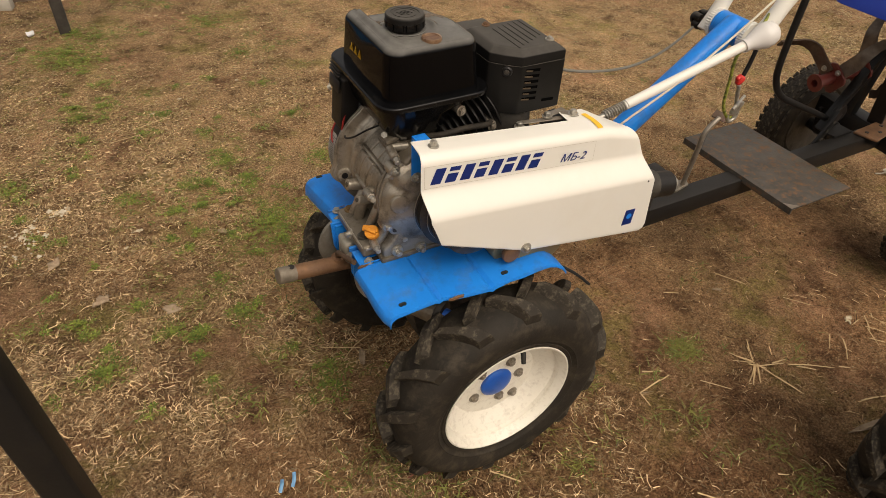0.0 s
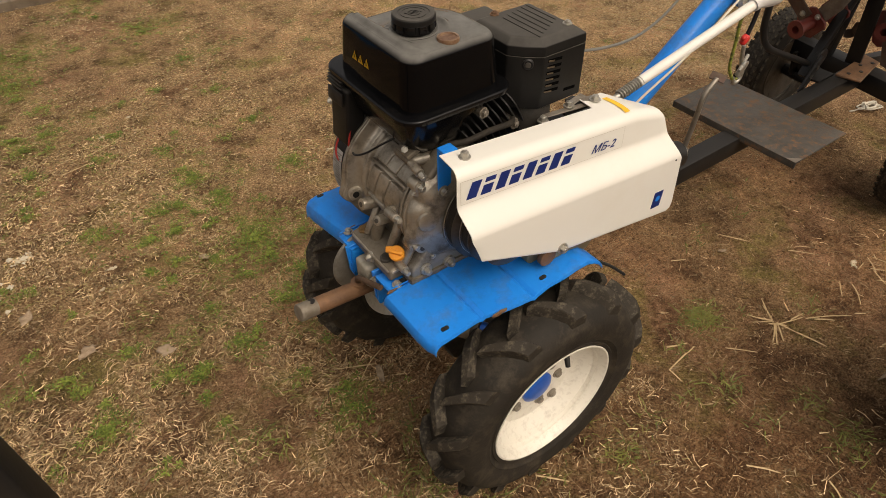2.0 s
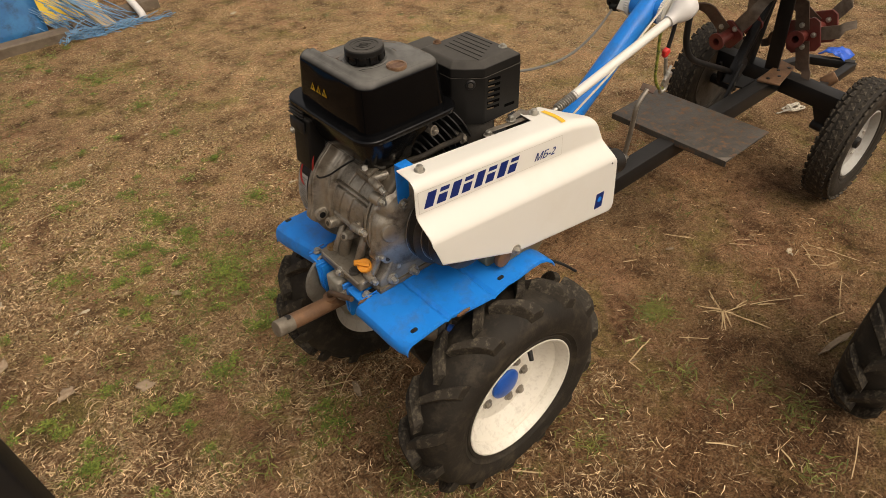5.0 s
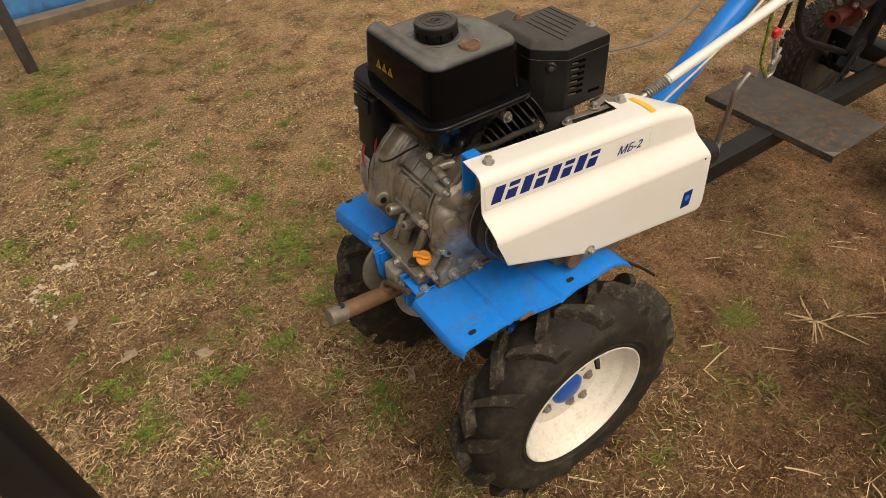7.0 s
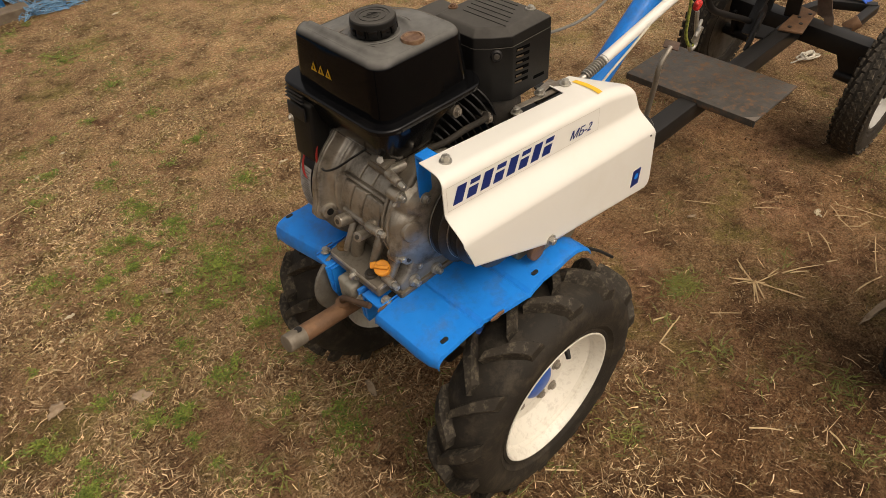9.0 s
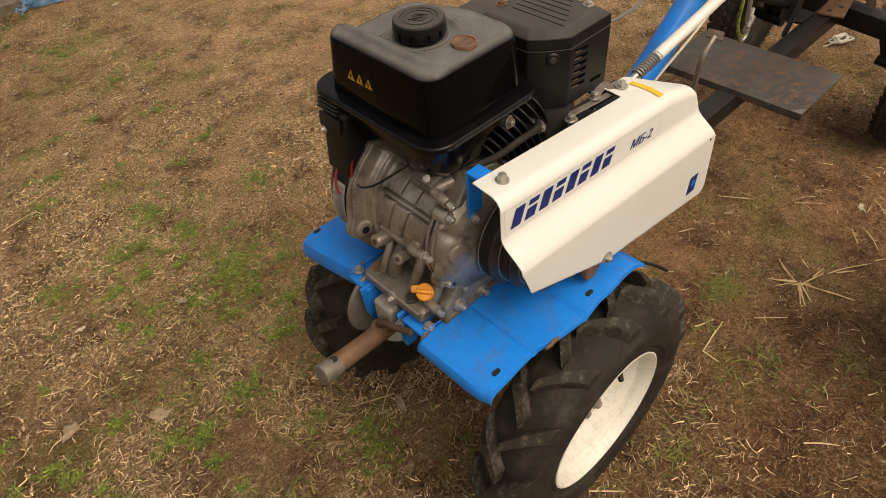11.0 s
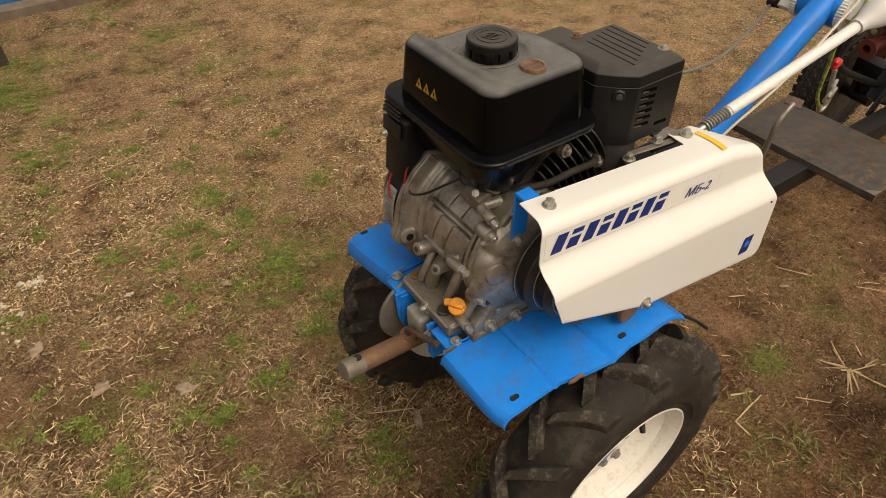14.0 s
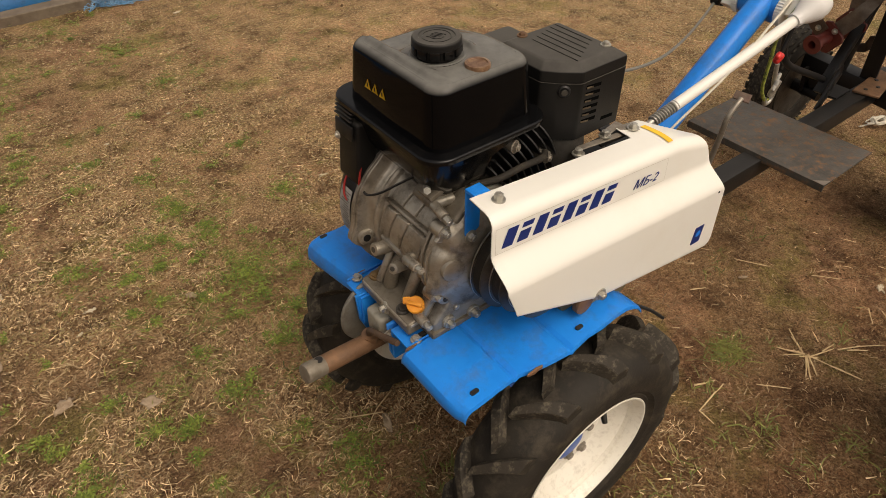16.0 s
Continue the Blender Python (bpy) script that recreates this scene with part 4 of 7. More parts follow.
bm = bmesh.new()
rounded_box(bm, (-0.160, -0.081, 0.800), (0.006, 0.134, 0.8905), 0.026, 0.0075, 8, 0.0090)
bmesh.ops.subdivide_edges(bm, edges=[e for e in bm.edges if e.calc_length() > 0.06 and abs(e.verts[0].co.z - e.verts[1].co.z) < 0.001], cuts=7, use_grid_fill=True)
bmesh.ops.subdivide_edges(bm, edges=[e for e in bm.edges if abs(e.verts[0].co.z - e.verts[1].co.z) > 0.05], cuts=4, use_grid_fill=True)
for v in bm.verts:
    if 0.801 < v.co.z < 0.882:
        up = 1 - ((v.co.z - 0.838) / 0.042) ** 2
        if abs(v.co.y - 0.0265) < 0.085:
            v.co.x += math.copysign(0.0030, v.co.x + 0.077) * (1 - ((v.co.y - 0.0265) / 0.085) ** 2) ** 2 * up
        elif abs(v.co.x + 0.077) < 0.060:
            v.co.y += math.copysign(0.0030, v.co.y - 0.0265) * (1 - ((v.co.x + 0.077) / 0.060) ** 2) ** 2 * up
bmesh.ops.delete(bm, geom=[max(bm.faces, key=lambda f: f.calc_center_median().z + f.calc_area())], context="FACES_ONLY")
tank_slope(bm)
tank = weighted(part("fuel_tank", bm, M_TANK, tractor, "glossy black steel fuel tank, dusty on top with painted-in sky sheen"))
bm = bmesh.new()
lo, hi = (-0.172, -0.092), (0.018, 0.146)
for z0, z1, g in ((0.8060, 0.8130, -0.002), (0.8015, 0.8060, 0.003)):
    rounded_box(bm, (lo[0] + g, lo[1] + g, z0), (hi[0] - g, hi[1] - g, z1), 0.034, 0.0, 8, 0.003)
weighted(part("tank_flange", bm, M_TANKS, tank))
bm = bmesh.new()
rings = []
for ins, z in ((0.006, 0.8020), (0.010, 0.782), (0.017, 0.758), (0.030, 0.737), (0.052, 0.724), (0.074, 0.721)):
    x0, y0, x1, y1 = lo[0] + ins, lo[1] + ins, hi[0] - 0.006 - (0.0 if z > 0.795 else 0.048) - ins * 0.5, hi[1] - ins
    rr = 0.036 if ins < 0.03 else 0.022
    ring = []
    for cx, cy, a0 in ((x1 - rr, y1 - rr, 0), (x0 + rr, y1 - rr, 90), (x0 + rr, y0 + rr, 180), (x1 - rr, y0 + rr, 270)):
        for k in range(5):
            a = radians(a0 + 22.5 * k)
            ring.append(bm.verts.new((cx + rr * math.cos(a), cy + rr * math.sin(a), z)))
    rings.append(ring)
for a, b in zip(rings, rings[1:]):
    for k in range(len(a)):
        bm.faces.new((a[k], b[k], b[(k + 1) % len(b)], a[(k + 1) % len(a)]))
bm.faces.new(rings[0])
bm.faces.new(rings[-1][::-1])
bmesh.ops.recalc_face_normals(bm, faces=bm.faces)
part("tank_pan", bm, M_TANKS, tank)
CAP = (-0.093, 0.003)


def tank_relief(x, y):
    """The pressed top: a raised front shoulder and a low dish with a raised lip round the filler."""
    qx, qy = abs(x + 0.077) - 0.0405, abs(y - 0.0265) - 0.0650
    d = 0.026 - (math.hypot(max(qx, 0), max(qy, 0)) + min(max(qx, qy), 0.0))
    d0 = d
    edge = step01(0.0005, 0.0120, d)
    h = 0.0030 * (1 - step01(-0.1290, -0.1150, x))
    h += 0.0016 * (1 - step01(-0.066, -0.050, y)) * step01(-0.13, -0.10, x)
    d = math.hypot(x - CAP[0], y - CAP[1])
    a = math.atan2(y - CAP[1], x - CAP[0])
    h += 0.0042 * math.exp(-((d - 0.047) / 0.0055) ** 2) * (0.15 + 0.85 * step01(0.1, 0.7, math.cos(a - 0.75)))
    return 0.8906 - 0.9 * max(0.0, -d0) + edge * (0.0011 + h)


bm = bmesh.new()
gx, gy = np.linspace(-0.1450, -0.0090, 70), np.linspace(-0.0660, 0.1190, 94)
grid = [[bm.verts.new((x, y, tank_relief(x, y))) for y in gy] for x in gx]
for A, B in zip(grid, grid[1:]):
    for k in range(len(gy) - 1):
        bm.faces.new((A[k], B[k], B[k + 1], A[k + 1]))
tank_slope(bm)
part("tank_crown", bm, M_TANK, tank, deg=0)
for p in tank.children[-1].data.polygons:
    p.use_smooth = True
bm = bmesh.new()
lathe(bm, [(0.027, 0.8905), (0.034, 0.8905), (0.035, 0.8925), (0.033, 0.8935), (0.030, 0.8925), (0.027, 0.8920)], (*CAP, 0), "z", 40)
part("filler_dish", bm, M_TANK, tank)
bm = bmesh.new()
lathe(bm, [(0.0001, 0.9146), (0.0215, 0.9146), (0.0225, 0.9158), (0.0285, 0.9156), (0.0300, 0.9142), (0.0304, 0.9120), (0.0304, 0.9065), (0.0275, 0.9050), (0.0275, 0.8950), (0.0265, 0.8930), (0.0265, 0.8905)], (*CAP, 0), "z", 56)
cap = part("fuel_cap", bm, M_BLKPLA, tank, "black ribbed screw cap")
for k in range(11):
    a = 2 * math.pi * k / 11
    bm = bmesh.new()
    box(bm, (CAP[0] + 0.0281 * math.cos(a), CAP[1] + 0.0281 * math.sin(a), 0.9015), (0.0052, 0.0125, 0.0120), Euler((0, 0, a)).to_matrix(), bev=0.0020, seg=2)
    part("grip_rib", bm, M_TANKS, cap)
bm = bmesh.new()
for r in (0.0075, 0.0165):
    lathe(bm, [(r, 0.9138), (r + 0.0003, 0.9153), (r + 0.0016, 0.9153), (r + 0.0019, 0.9138)], (*CAP, 0), "z", 36)
for k in range(5):
    box(bm, (CAP[0] - 0.008 + 0.004 * k, CAP[1] + 0.001, 0.9149), (0.0016, 0.011 - 0.003 * (k % 2), 0.0012), Euler((0, 0, 0.5)).to_matrix())
part("cap_relief", bm, M_BLKPLA, cap)
bm = bmesh.new()
lathe(bm, [(0.0001, 0.8945), (0.0112, 0.8945), (0.0120, 0.8960), (0.0150, 0.8958), (0.0156, 0.8940), (0.0156, 0.8895)], (-0.074, -0.050, 0), "z", 36)
part("fuel_gauge", bm, mat("rusty_gauge", (0.11, 0.048, 0.024), 0.35, 0.2, var=0.9, vscale=120, color2=(0.30, 0.19, 0.11)), tank, "round rusty brown fuel gauge")


def warn_triangle(y, z):
    bm = bmesh.new()
    x = -0.1594
    lean = 0.12
    v = [bm.verts.new((x + lean * (zz - z) - 0.0006, yy, zz)) for yy, zz in ((y + 0.0072, z), (y - 0.0072, z), (y, z + 0.0130))]
    bm.faces.new(v)
    bmesh.ops.solidify(bm, geom=bm.faces[:], thickness=0.0004)
    tri = part("warning_triangle", bm, M_YELLOW, tank, "small yellow warning triangle")
    b2 = bmesh.new()
    box(b2, (x + lean * 0.005 - 0.0011, y, z + 0.0055), (0.0004, 0.0018, 0.0052))
    part("mark", b2, M_BLKPLA, tri)


for k in range(3):
    warn_triangle(0.060 - 0.0165 * k, 0.8450)

M_VOID = mat("dark_opening", (0.0015, 0.0015, 0.0015), 0.9, spec=0.05)

M_FILTER = mat("filter_element", (0.055, 0.040, 0.026), 0.8, var=0.8, vscale=60, color2=(0.13, 0.098, 0.062), spec=0.2)

# air filter box
bm = bmesh.new()
corners = [Vector(p) for p in ((0.024, 0.034), (0.024, -0.058), (0.040, -0.077), (0.063, -0.096), (0.147, -0.096), (0.147, 0.034))]
ol = []
for a, b, c in zip(corners[-1:] + corners, corners, corners[1:] + corners[:1]):
    p, q = b + (a - b).normalized() * 0.0028, b + (c - b).normalized() * 0.0028
    ol += [p, (p + q) / 4 + b / 2, q]
rings = []
for z, g in ((0.758, 0.002), (0.760, 0.0), (0.8420, 0.0), (0.8424, 0.0011), (0.8438, 0.0011), (0.8442, 0.0001), (0.8560, 0.0006), (0.8582, 0.0018), (0.8645, 0.0105), (0.8662, 0.0135), (0.8668, 0.0170)):
    cx, cy = 0.085, -0.025
    sx, sy = 1 - g / 0.065, 1 - g / 0.068
    rings.append([bm.verts.new((cx + (x - cx) * sx, cy + (y - cy) * sy, z)) for x, y in ol])
for a, b in zip(rings, rings[1:]):
    for k in range(len(ol)):
        bm.faces.new((a[k], a[(k + 1) % len(ol)], b[(k + 1) % len(ol)], b[k]))
bm.faces.new(rings[0][::-1])
bm.faces.new(rings[-1])
bmesh.ops.recalc_face_normals(bm, faces=bm.faces)
air = part("air_filter_box", bm, M_BLKPLA, tractor, "matt black plastic air filter box with ribbed lid", deg=34)
weighted(air)
for k in range(6):
    bm = bmesh.new()
    y0, y1 = 0.002 + 0.0035 * k, -0.080 + 0.0062 * k
    box(bm, (0.0665 + 0.0117 * k, (y0 + y1) / 2, 0.8668), (0.0022, y0 - y1, 0.0022), bev=0.0008, seg=2)
    part("lid_rib", bm, M_BLKPLA, air)
for k in range(6):
    bm = bmesh.new()
    z = 0.8335 - 0.0098 * k
    box(bm, (0.0855 - 0.0004 * k, -0.0961, z), (0.028, 0.0008, 0.0050), Euler((0, radians(5), 0)).to_matrix(), bev=0.0003, seg=1)
    slot = part("vent_slot", bm, M_VOID, air, "dark vent slot")
    bm = bmesh.new()
    box(bm, (0.0785 - 0.0004 * k, -0.0964, z - 0.0004), (0.013 + 0.003 * (k % 2), 0.0008, 0.0026), Euler((0, radians(9), 0)).to_matrix(), bev=0.0003, seg=1)
    part("filter_edge", bm, M_FILTER, slot, "brown filter element behind the slot")
bm = bmesh.new()
box(bm, (0.1225, -0.0961, 0.7755), (0.024, 0.0008, 0.0052), Euler((0, radians(4), 0)).to_matrix(), bev=0.0003, seg=1)
part("vent_slot", bm, M_VOID, air)
bm = bmesh.new()
screw = Matrix.Translation((0.0455, -0.0820, 0.832)) @ Matrix.Rotation(radians(-39.6), 4, "Z")
lathe(bm, [(0.0001, -0.0032), (0.0030, -0.0032), (0.0040, -0.0020), (0.0068, -0.0028), (0.0085, -0.0010), (0.0088, 0.0040)], (0, 0, 0), "y", 20)
bm.transform(screw)
part("lid_screw", bm, M_BLACK, air)
bm = bmesh.new()
cyl(bm, screw @ Vector((0, -0.0020, 0)), screw @ Vector((0, -0.0044, 0)), 0.0042, n=16, bev=0.0006)
part("screw_head", bm, M_CASTD, air, "grey screw head")
for x, y, c in ((0.0635, 0.020, M_RUST), (0.1290, -0.0700, M_STEEL)):
    bm = bmesh.new()
    bolt(bm, (x, y, 0.8665), (0, 0, 1), 0.0050, 0.003)
    part("lid_nut", bm, c, air)
bm = bmesh.new()
box(bm, (0.040, 0.062, 0.842), (0.12, 0.05, 0.020), bev=0.006, seg=3)
part("rear_shroud", bm, M_BLKPLA, tractor)

# pulley pair and belts
PX, PZ = -0.052, 0.628
M_EDGE = mat("worn_bright_steel", (0.5, 0.47, 0.42), 0.3, 0.8, var=0.8, vscale=60, color2=(0.2, 0.17, 0.13))
bm = bmesh.new()
pr = [(0.020, -0.108)]
for k in range(3):
    y, g = -0.110 - 0.027 * k, 0.010 * k
    pr += [(0.076 - g, y), (0.076 - g, y - 0.0025), (0.064 - g, y - 0.007), (0.064 - g, y - 0.015), (0.076 - g, y - 0.0195), (0.076 - g, y - 0.022)]
pr += [(0.046, -0.190), (0.020, -0.192)]
lathe(bm, pr, (PX, 0, PZ), "y", 64)
pulley = part("belt_pulley", bm, mat("dark_pulley_steel", (0.05, 0.044, 0.036), 0.42, 0.6, var=0.8, vscale=30, color2=(0.13, 0.115, 0.095), dirt=(0.03, 0.022, 0.015), dscale=18, damt=0.7), tractor, "worn steel double belt pulley")
for k in range(3):
    bm = bmesh.new()
    y, g = -0.121 - 0.027 * k, 0.010 * k
    lathe(bm, [(0.064 - g, y - 0.006), (0.0735 - g, y - 0.0075), (0.0735 - g, y + 0.0075), (0.064 - g, y + 0.006)], (PX, 0, PZ), "y", 64, caps=False)
    part("drive_belt", bm, M_RUBBER, pulley, "black rubber drive belt")
    bm = bmesh.new()
    y = -0.1105 - 0.027 * k
    lathe(bm, [(0.0755 - g, y + 0.0005), (0.0768 - g, y), (0.0768 - g, y - 0.0014), (0.0755 - g, y - 0.0019)], (PX, 0, PZ), "y", 64, caps=False)
    part("rim_edge", bm, M_EDGE, pulley, "bright worn pulley edge")
for k in range(4):
    a = radians(100 + 40 * k)
    bm = bmesh.new()
    bolt(bm, (PX + 0.034 * math.cos(a), -0.1910, PZ + 0.034 * math.sin(a)), (0, -1, 0), 0.006, 0.004)
    part("bolt", bm, M_STEEL, pulley)
bm = bmesh.new()
cyl(bm, (0.09, -0.10, 0.545), (0.09, -0.185, 0.545), 0.055, n=40, bev=0.004)
cyl(bm, (0.02, -0.11, 0.536), (0.02, -0.17, 0.536), 0.022, n=28, bev=0.004)
part("lower_pulley", bm, mat("brass_hub", (0.33, 0.24, 0.12), 0.4, 0.6, var=0.7, vscale=40, color2=(0.45, 0.35, 0.2)), tractor)
bm = bmesh.new()
box(bm, (-0.117, -0.0985, 0.708), (0.023, 0.004, 0.116), bev=0.0012)
box(bm, (-0.117, -0.110, 0.7635), (0.023, 0.026, 0.005), bev=0.0012)
brk = part("cover_bracket", bm, M_BLUE, tractor, "blue folded steel bracket")
bm = bmesh.new()
bolt(bm, (-0.121, -0.1010, 0.690), (0, -1, 0), 0.0064, 0.006)
part("bolt", bm, M_STEEL, brk)

# belt cover
def hood_top(x):
    return 0.772 - 0.105 * (x + 0.145)


def hood_rows():
    rows = []
    X = np.linspace(0, 1, 25)
    def line(x0, x1, y, dz):
        return [(x0 + (x1 - x0) * u, y, hood_top(x0 + (x1 - x0) * u) + dz) for u in X]
    far = []
    for x in np.concatenate([np.linspace(-0.142, 0.153, 18), np.linspace(0.1565, 0.256, 7)]):
        far.append((x, -0.122 if x < 0.155 else -0.090, hood_top(x) + 0.001 - 0.45 * max(0.0, x - 0.208)))
    rows.append(far)
    def bent(x0, x1, y, dz):
        return [(x, y, z - 0.16 * max(0.0, x - 0.208)) for x, y, z in line(x0, x1, y, dz)]
    rows.append(bent(-0.1445, 0.265, -0.1525, 0.0002))
    for k in range(1, 8):
        a = math.pi / 2 * k / 7
        rows.append(bent(-0.1445 - 0.0035 * k / 7, 0.266 + 0.016 * k / 7, -0.1535 - 0.0175 * math.sin(a), -0.0165 * (1 - math.cos(a))))
    for k in range(13):
        t = k / 12
        e = t * t * (3 - 2 * t)
        rows.append(line(-0.1485 + 0.006 * e, 0.2935 + 0.022 * t, -0.1725 - 0.0283 * e, -0.0525 - 0.0475 * t))
    def low(x):
        return 0.624 + (x + 0.124) * (0.553 - 0.624) / 0.167 if x < 0.043 else 0.553 + (x - 0.043) * (0.507 - 0.553) / 0.262
    for f in (0.3, 0.6, 0.85, 0.95, 1.0):
        r = []
        for u in X:
            x0 = -0.1425 + 0.0185 * f
            x1 = 0.3155 + 0.011 * min(f, 0.85) - (0.003 if f == 0.95 else 0.012 if f == 1.0 else 0.0)
            x = x0 + (x1 - x0) * u
            zt = hood_top(x) - 0.100
            r.append((x, -0.2008, zt + (low(x) - zt) * f))
        rows.append(r)
    return rows


bm = bmesh.new()
R = [[bm.verts.new(p) for p in r] for r in hood_rows()]
for a, b in zip(R, R[1:]):
    for k in range(len(a) - 1):
        bm.faces.new((a[k], b[k], b[k + 1], a[k + 1]))
hood = part("belt_cover", bm, M_CREAM, tractor, "cream painted folded steel belt cover", deg=60)
so = hood.modifiers.new("sheet", "SOLIDIFY")
so.thickness, so.offset = 0.0018, -1
weighted(hood)
bm = bmesh.new()
bolt(bm, (-0.114, -0.142, 0.7690), (0, 0, 1), 0.0060, 0.0075)
part("cover_bolt", bm, M_STEEL, hood)
bm = bmesh.new()
bolt(bm, (0.043, -0.2010, 0.5600), (0, -1, 0), 0.0070, 0.006)
part("cover_bolt", bm, M_STEEL, hood)
bm = bmesh.new()
cyl(bm, (0.020, -0.185, 0.5465), (0.020, -0.196, 0.5465), 0.017, n=24, bev=0.002)
part("idler_nut", bm, M_RUST, hood)


def face_y(dz):
    return -0.171 - 0.0015 * (-dz - 0.0125) / 0.0435


def on_face(bm, quads, out=0.0007):
    """Flat film on the upright face: outlines of (along, down from the fold)."""
    for q in quads:
        bm.faces.new([bm.verts.new((x, face_y(dz) - out, hood_top(x) + dz)) for x, dz in q])
    bmesh.ops.recalc_face_normals(bm, faces=bm.faces)
    for f in bm.faces:
        if f.normal.y > 0:
            f.normal_flip()
    return bm


# four slanted badge shapes
for k in range(4):
    x0 = -0.134 + 0.0508 * k
    w, t, b, sl = 0.043, -0.0205, -0.0470, 0.011
    mid = (t + b) / 2
    sk = lambda x, dz: (x + sl * (dz - b) / (t - b), dz)
    bm = bmesh.new()
    quads = [[sk(x0, b), sk(x0 + 0.0175, b), sk(x0 + 0.0175, t), sk(x0, t)], [sk(x0 + 0.0245, b), sk(x0 + w, b), sk(x0 + w, mid + 0.002), sk(x0 + 0.0245, mid + 0.002)],
             [sk(x0 + 0.0245, mid + 0.006), sk(x0 + w, mid + 0.006), sk(x0 + w, t), sk(x0 + 0.0245, t)]]
    on_face(bm, quads)
    part("badge_shape", bm, M_INK, hood, "dark blue slanted badge shape", deg=0)
bm = bmesh.new()
L0, L1, T, B = -0.143, 0.180, -0.0150, -0.0530
e = 0.0005
on_face(bm, [[(L0, T), (L1, T), (L1, T - e), (L0, T - e)], [(L0, B), (L1, B), (L1, B + e), (L0, B + e)], [(L0, B), (L0 + e, B), (L0 + e, T), (L0, T)], [(L1 - e, B), (L1, B), (L1, T), (L1 - e, T)]], 0.0005)
part("decal_border", bm, mat("decal_edge", (0.50, 0.46, 0.37), 0.5), hood, deg=0)

fc = bpy.data.curves.new("type_text", "FONT")
fc.body, fc.size, fc.shear, fc.extrude = "МБ-2", 0.0205, 0.28, 0.0002
fo = bpy.data.objects.new("type_text", fc)
scene.collection.objects.link(fo)
bpy.context.view_layer.update()
tm = bpy.data.meshes.new_from_object(fo.evaluated_get(bpy.context.evaluated_depsgraph_get()))
bpy.data.objects.remove(fo)
wmax = max(v.co.x for v in tm.vertices)
tm.transform(Matrix.Diagonal((0.055 / wmax, 1, 1, 1)))
tm.transform(Matrix.Translation((0.107, face_y(-0.045) - 0.0008, 0.7000)) @ Matrix.Rotation(math.atan(0.105), 4, "Y") @ Matrix.Rotation(radians(90), 4, "X"))
tm.materials.clear()
tm.materials.append(M_INK)
tt = new("type_text", tm)
tt.parent = hood

bm = bmesh.new()
box(bm, (0.274, -0.2014, 0.5515), (0.022, 0.0010, 0.034), Euler((0, radians(4), 0)).to_matrix())
stick = part("sticker", bm, M_INK, hood, "small dark blue sticker")
bm = bmesh.new()
lathe(bm, [(0.0001, -0.2022), (0.006, -0.2022), (0.006, -0.2018)], (0.274, 0, 0.554), "y", 18)
part("sticker_mark", bm, M_BLUE, stick)
bm = bmesh.new()
rows = []
for i in range(9):
    f = i / 8
    y = -0.107 - 0.052 * f
    x = 0.197 - 0.002 * f + 0.004 * math.sin(f * 3.0)
    z = hood_top(x) + (0.0022 if f < 0.98 else 0.0015)
    rows.append([bm.verts.new((x - 0.0055, y, z)), bm.verts.new((x + 0.0055, y, z - 0.0011))])
for a, b in zip(rows, rows[1:]):
    bm.faces.new((a[0], b[0], b[1], a[1]))
part("paint_stripe", bm, M_YELLOW, hood, "yellow paint stripe", deg=0)
for x, z in ((-0.140, 0.708), (0.300, 0.625)):
    bm = bmesh.new()
    y = -0.1728 if x < 0 else -0.2014
    cyl(bm, (x, y + 0.001, z), (x, y - 0.0004, z), 0.0018, n=10)
    part("rivet_hole", bm, M_BLACK, hood)

# throttle linkage behind the engine
bm = bmesh.new()
for p, s, rz in (((0.120, -0.098, 0.738), (0.090, 0.010, 0.002), -4), ((0.150, -0.088, 0.741), (0.050, 0.012, 0.002), 14), ((0.172, -0.100, 0.739), (0.030, 0.022, 0.002), -5)):
    box(bm, p, s, Euler((radians(4), radians(4), radians(rz))).to_matrix(), bev=0.0006, seg=1)
link = part("throttle_linkage", bm, M_BARE, tractor, "zinc plated linkage plates")
bm = bmesh.new()
prism(bm, [(0.118, -0.100), (0.196, -0.104), (0.198, -0.084), (0.172, -0.080), (0.168, -0.064), (0.150, -0.066), (0.146, -0.086), (0.120, -0.084)], 0.7285, 0.7325, "z")
part("linkage_plate", bm, M_BLACK, link)
# Black plate added to stand for the shade in the gap here.
bm = bmesh.new()
box(bm, (0.165, -0.090, 0.700), (0.150, 0.075, 0.004), bev=0.001)
part("shield_plate", bm, M_BLACK, link, "black plate added to keep the gap dark")
for p in ((0.176, -0.106, 0.741), (0.130, -0.094, 0.740), (0.070, -0.100, 0.737)):
    bm = bmesh.new()
    bolt(bm, p, (0, 0, 1), 0.0062, 0.006)
    cyl(bm, Vector(p) - Vector((0, 0, 0.02)), p, 0.003, n=10)
    part("bolt", bm, M_STEEL, link)

# rear casing and tow tube under the cover
bm = bmesh.new()
box(bm, (0.20, 0.0, 0.50), (0.30, 0.13, 0.14), bev=0.02, seg=3)
cyl(bm, (0.30, -0.03, 0.485), (0.50, -0.045, 0.462), 0.034, n=24, bev=0.004)
part("rear_casing", bm, M_CASTD, tractor)
bm = bmesh.new()
cyl(bm, (0.40, -0.040, 0.474), (0.545, -0.052, 0.456), 0.029, n=26, bev=0.002)
tow = part("tow_tube", bm, M_BLACK, tractor)
bm = bmesh.new()
d = Vector((0.145, -0.012, -0.018)).normalized()
p = Vector((0.545, -0.052, 0.456))
cyl(bm, p, p + d * 0.010, 0.022, n=24, bev=0.003)
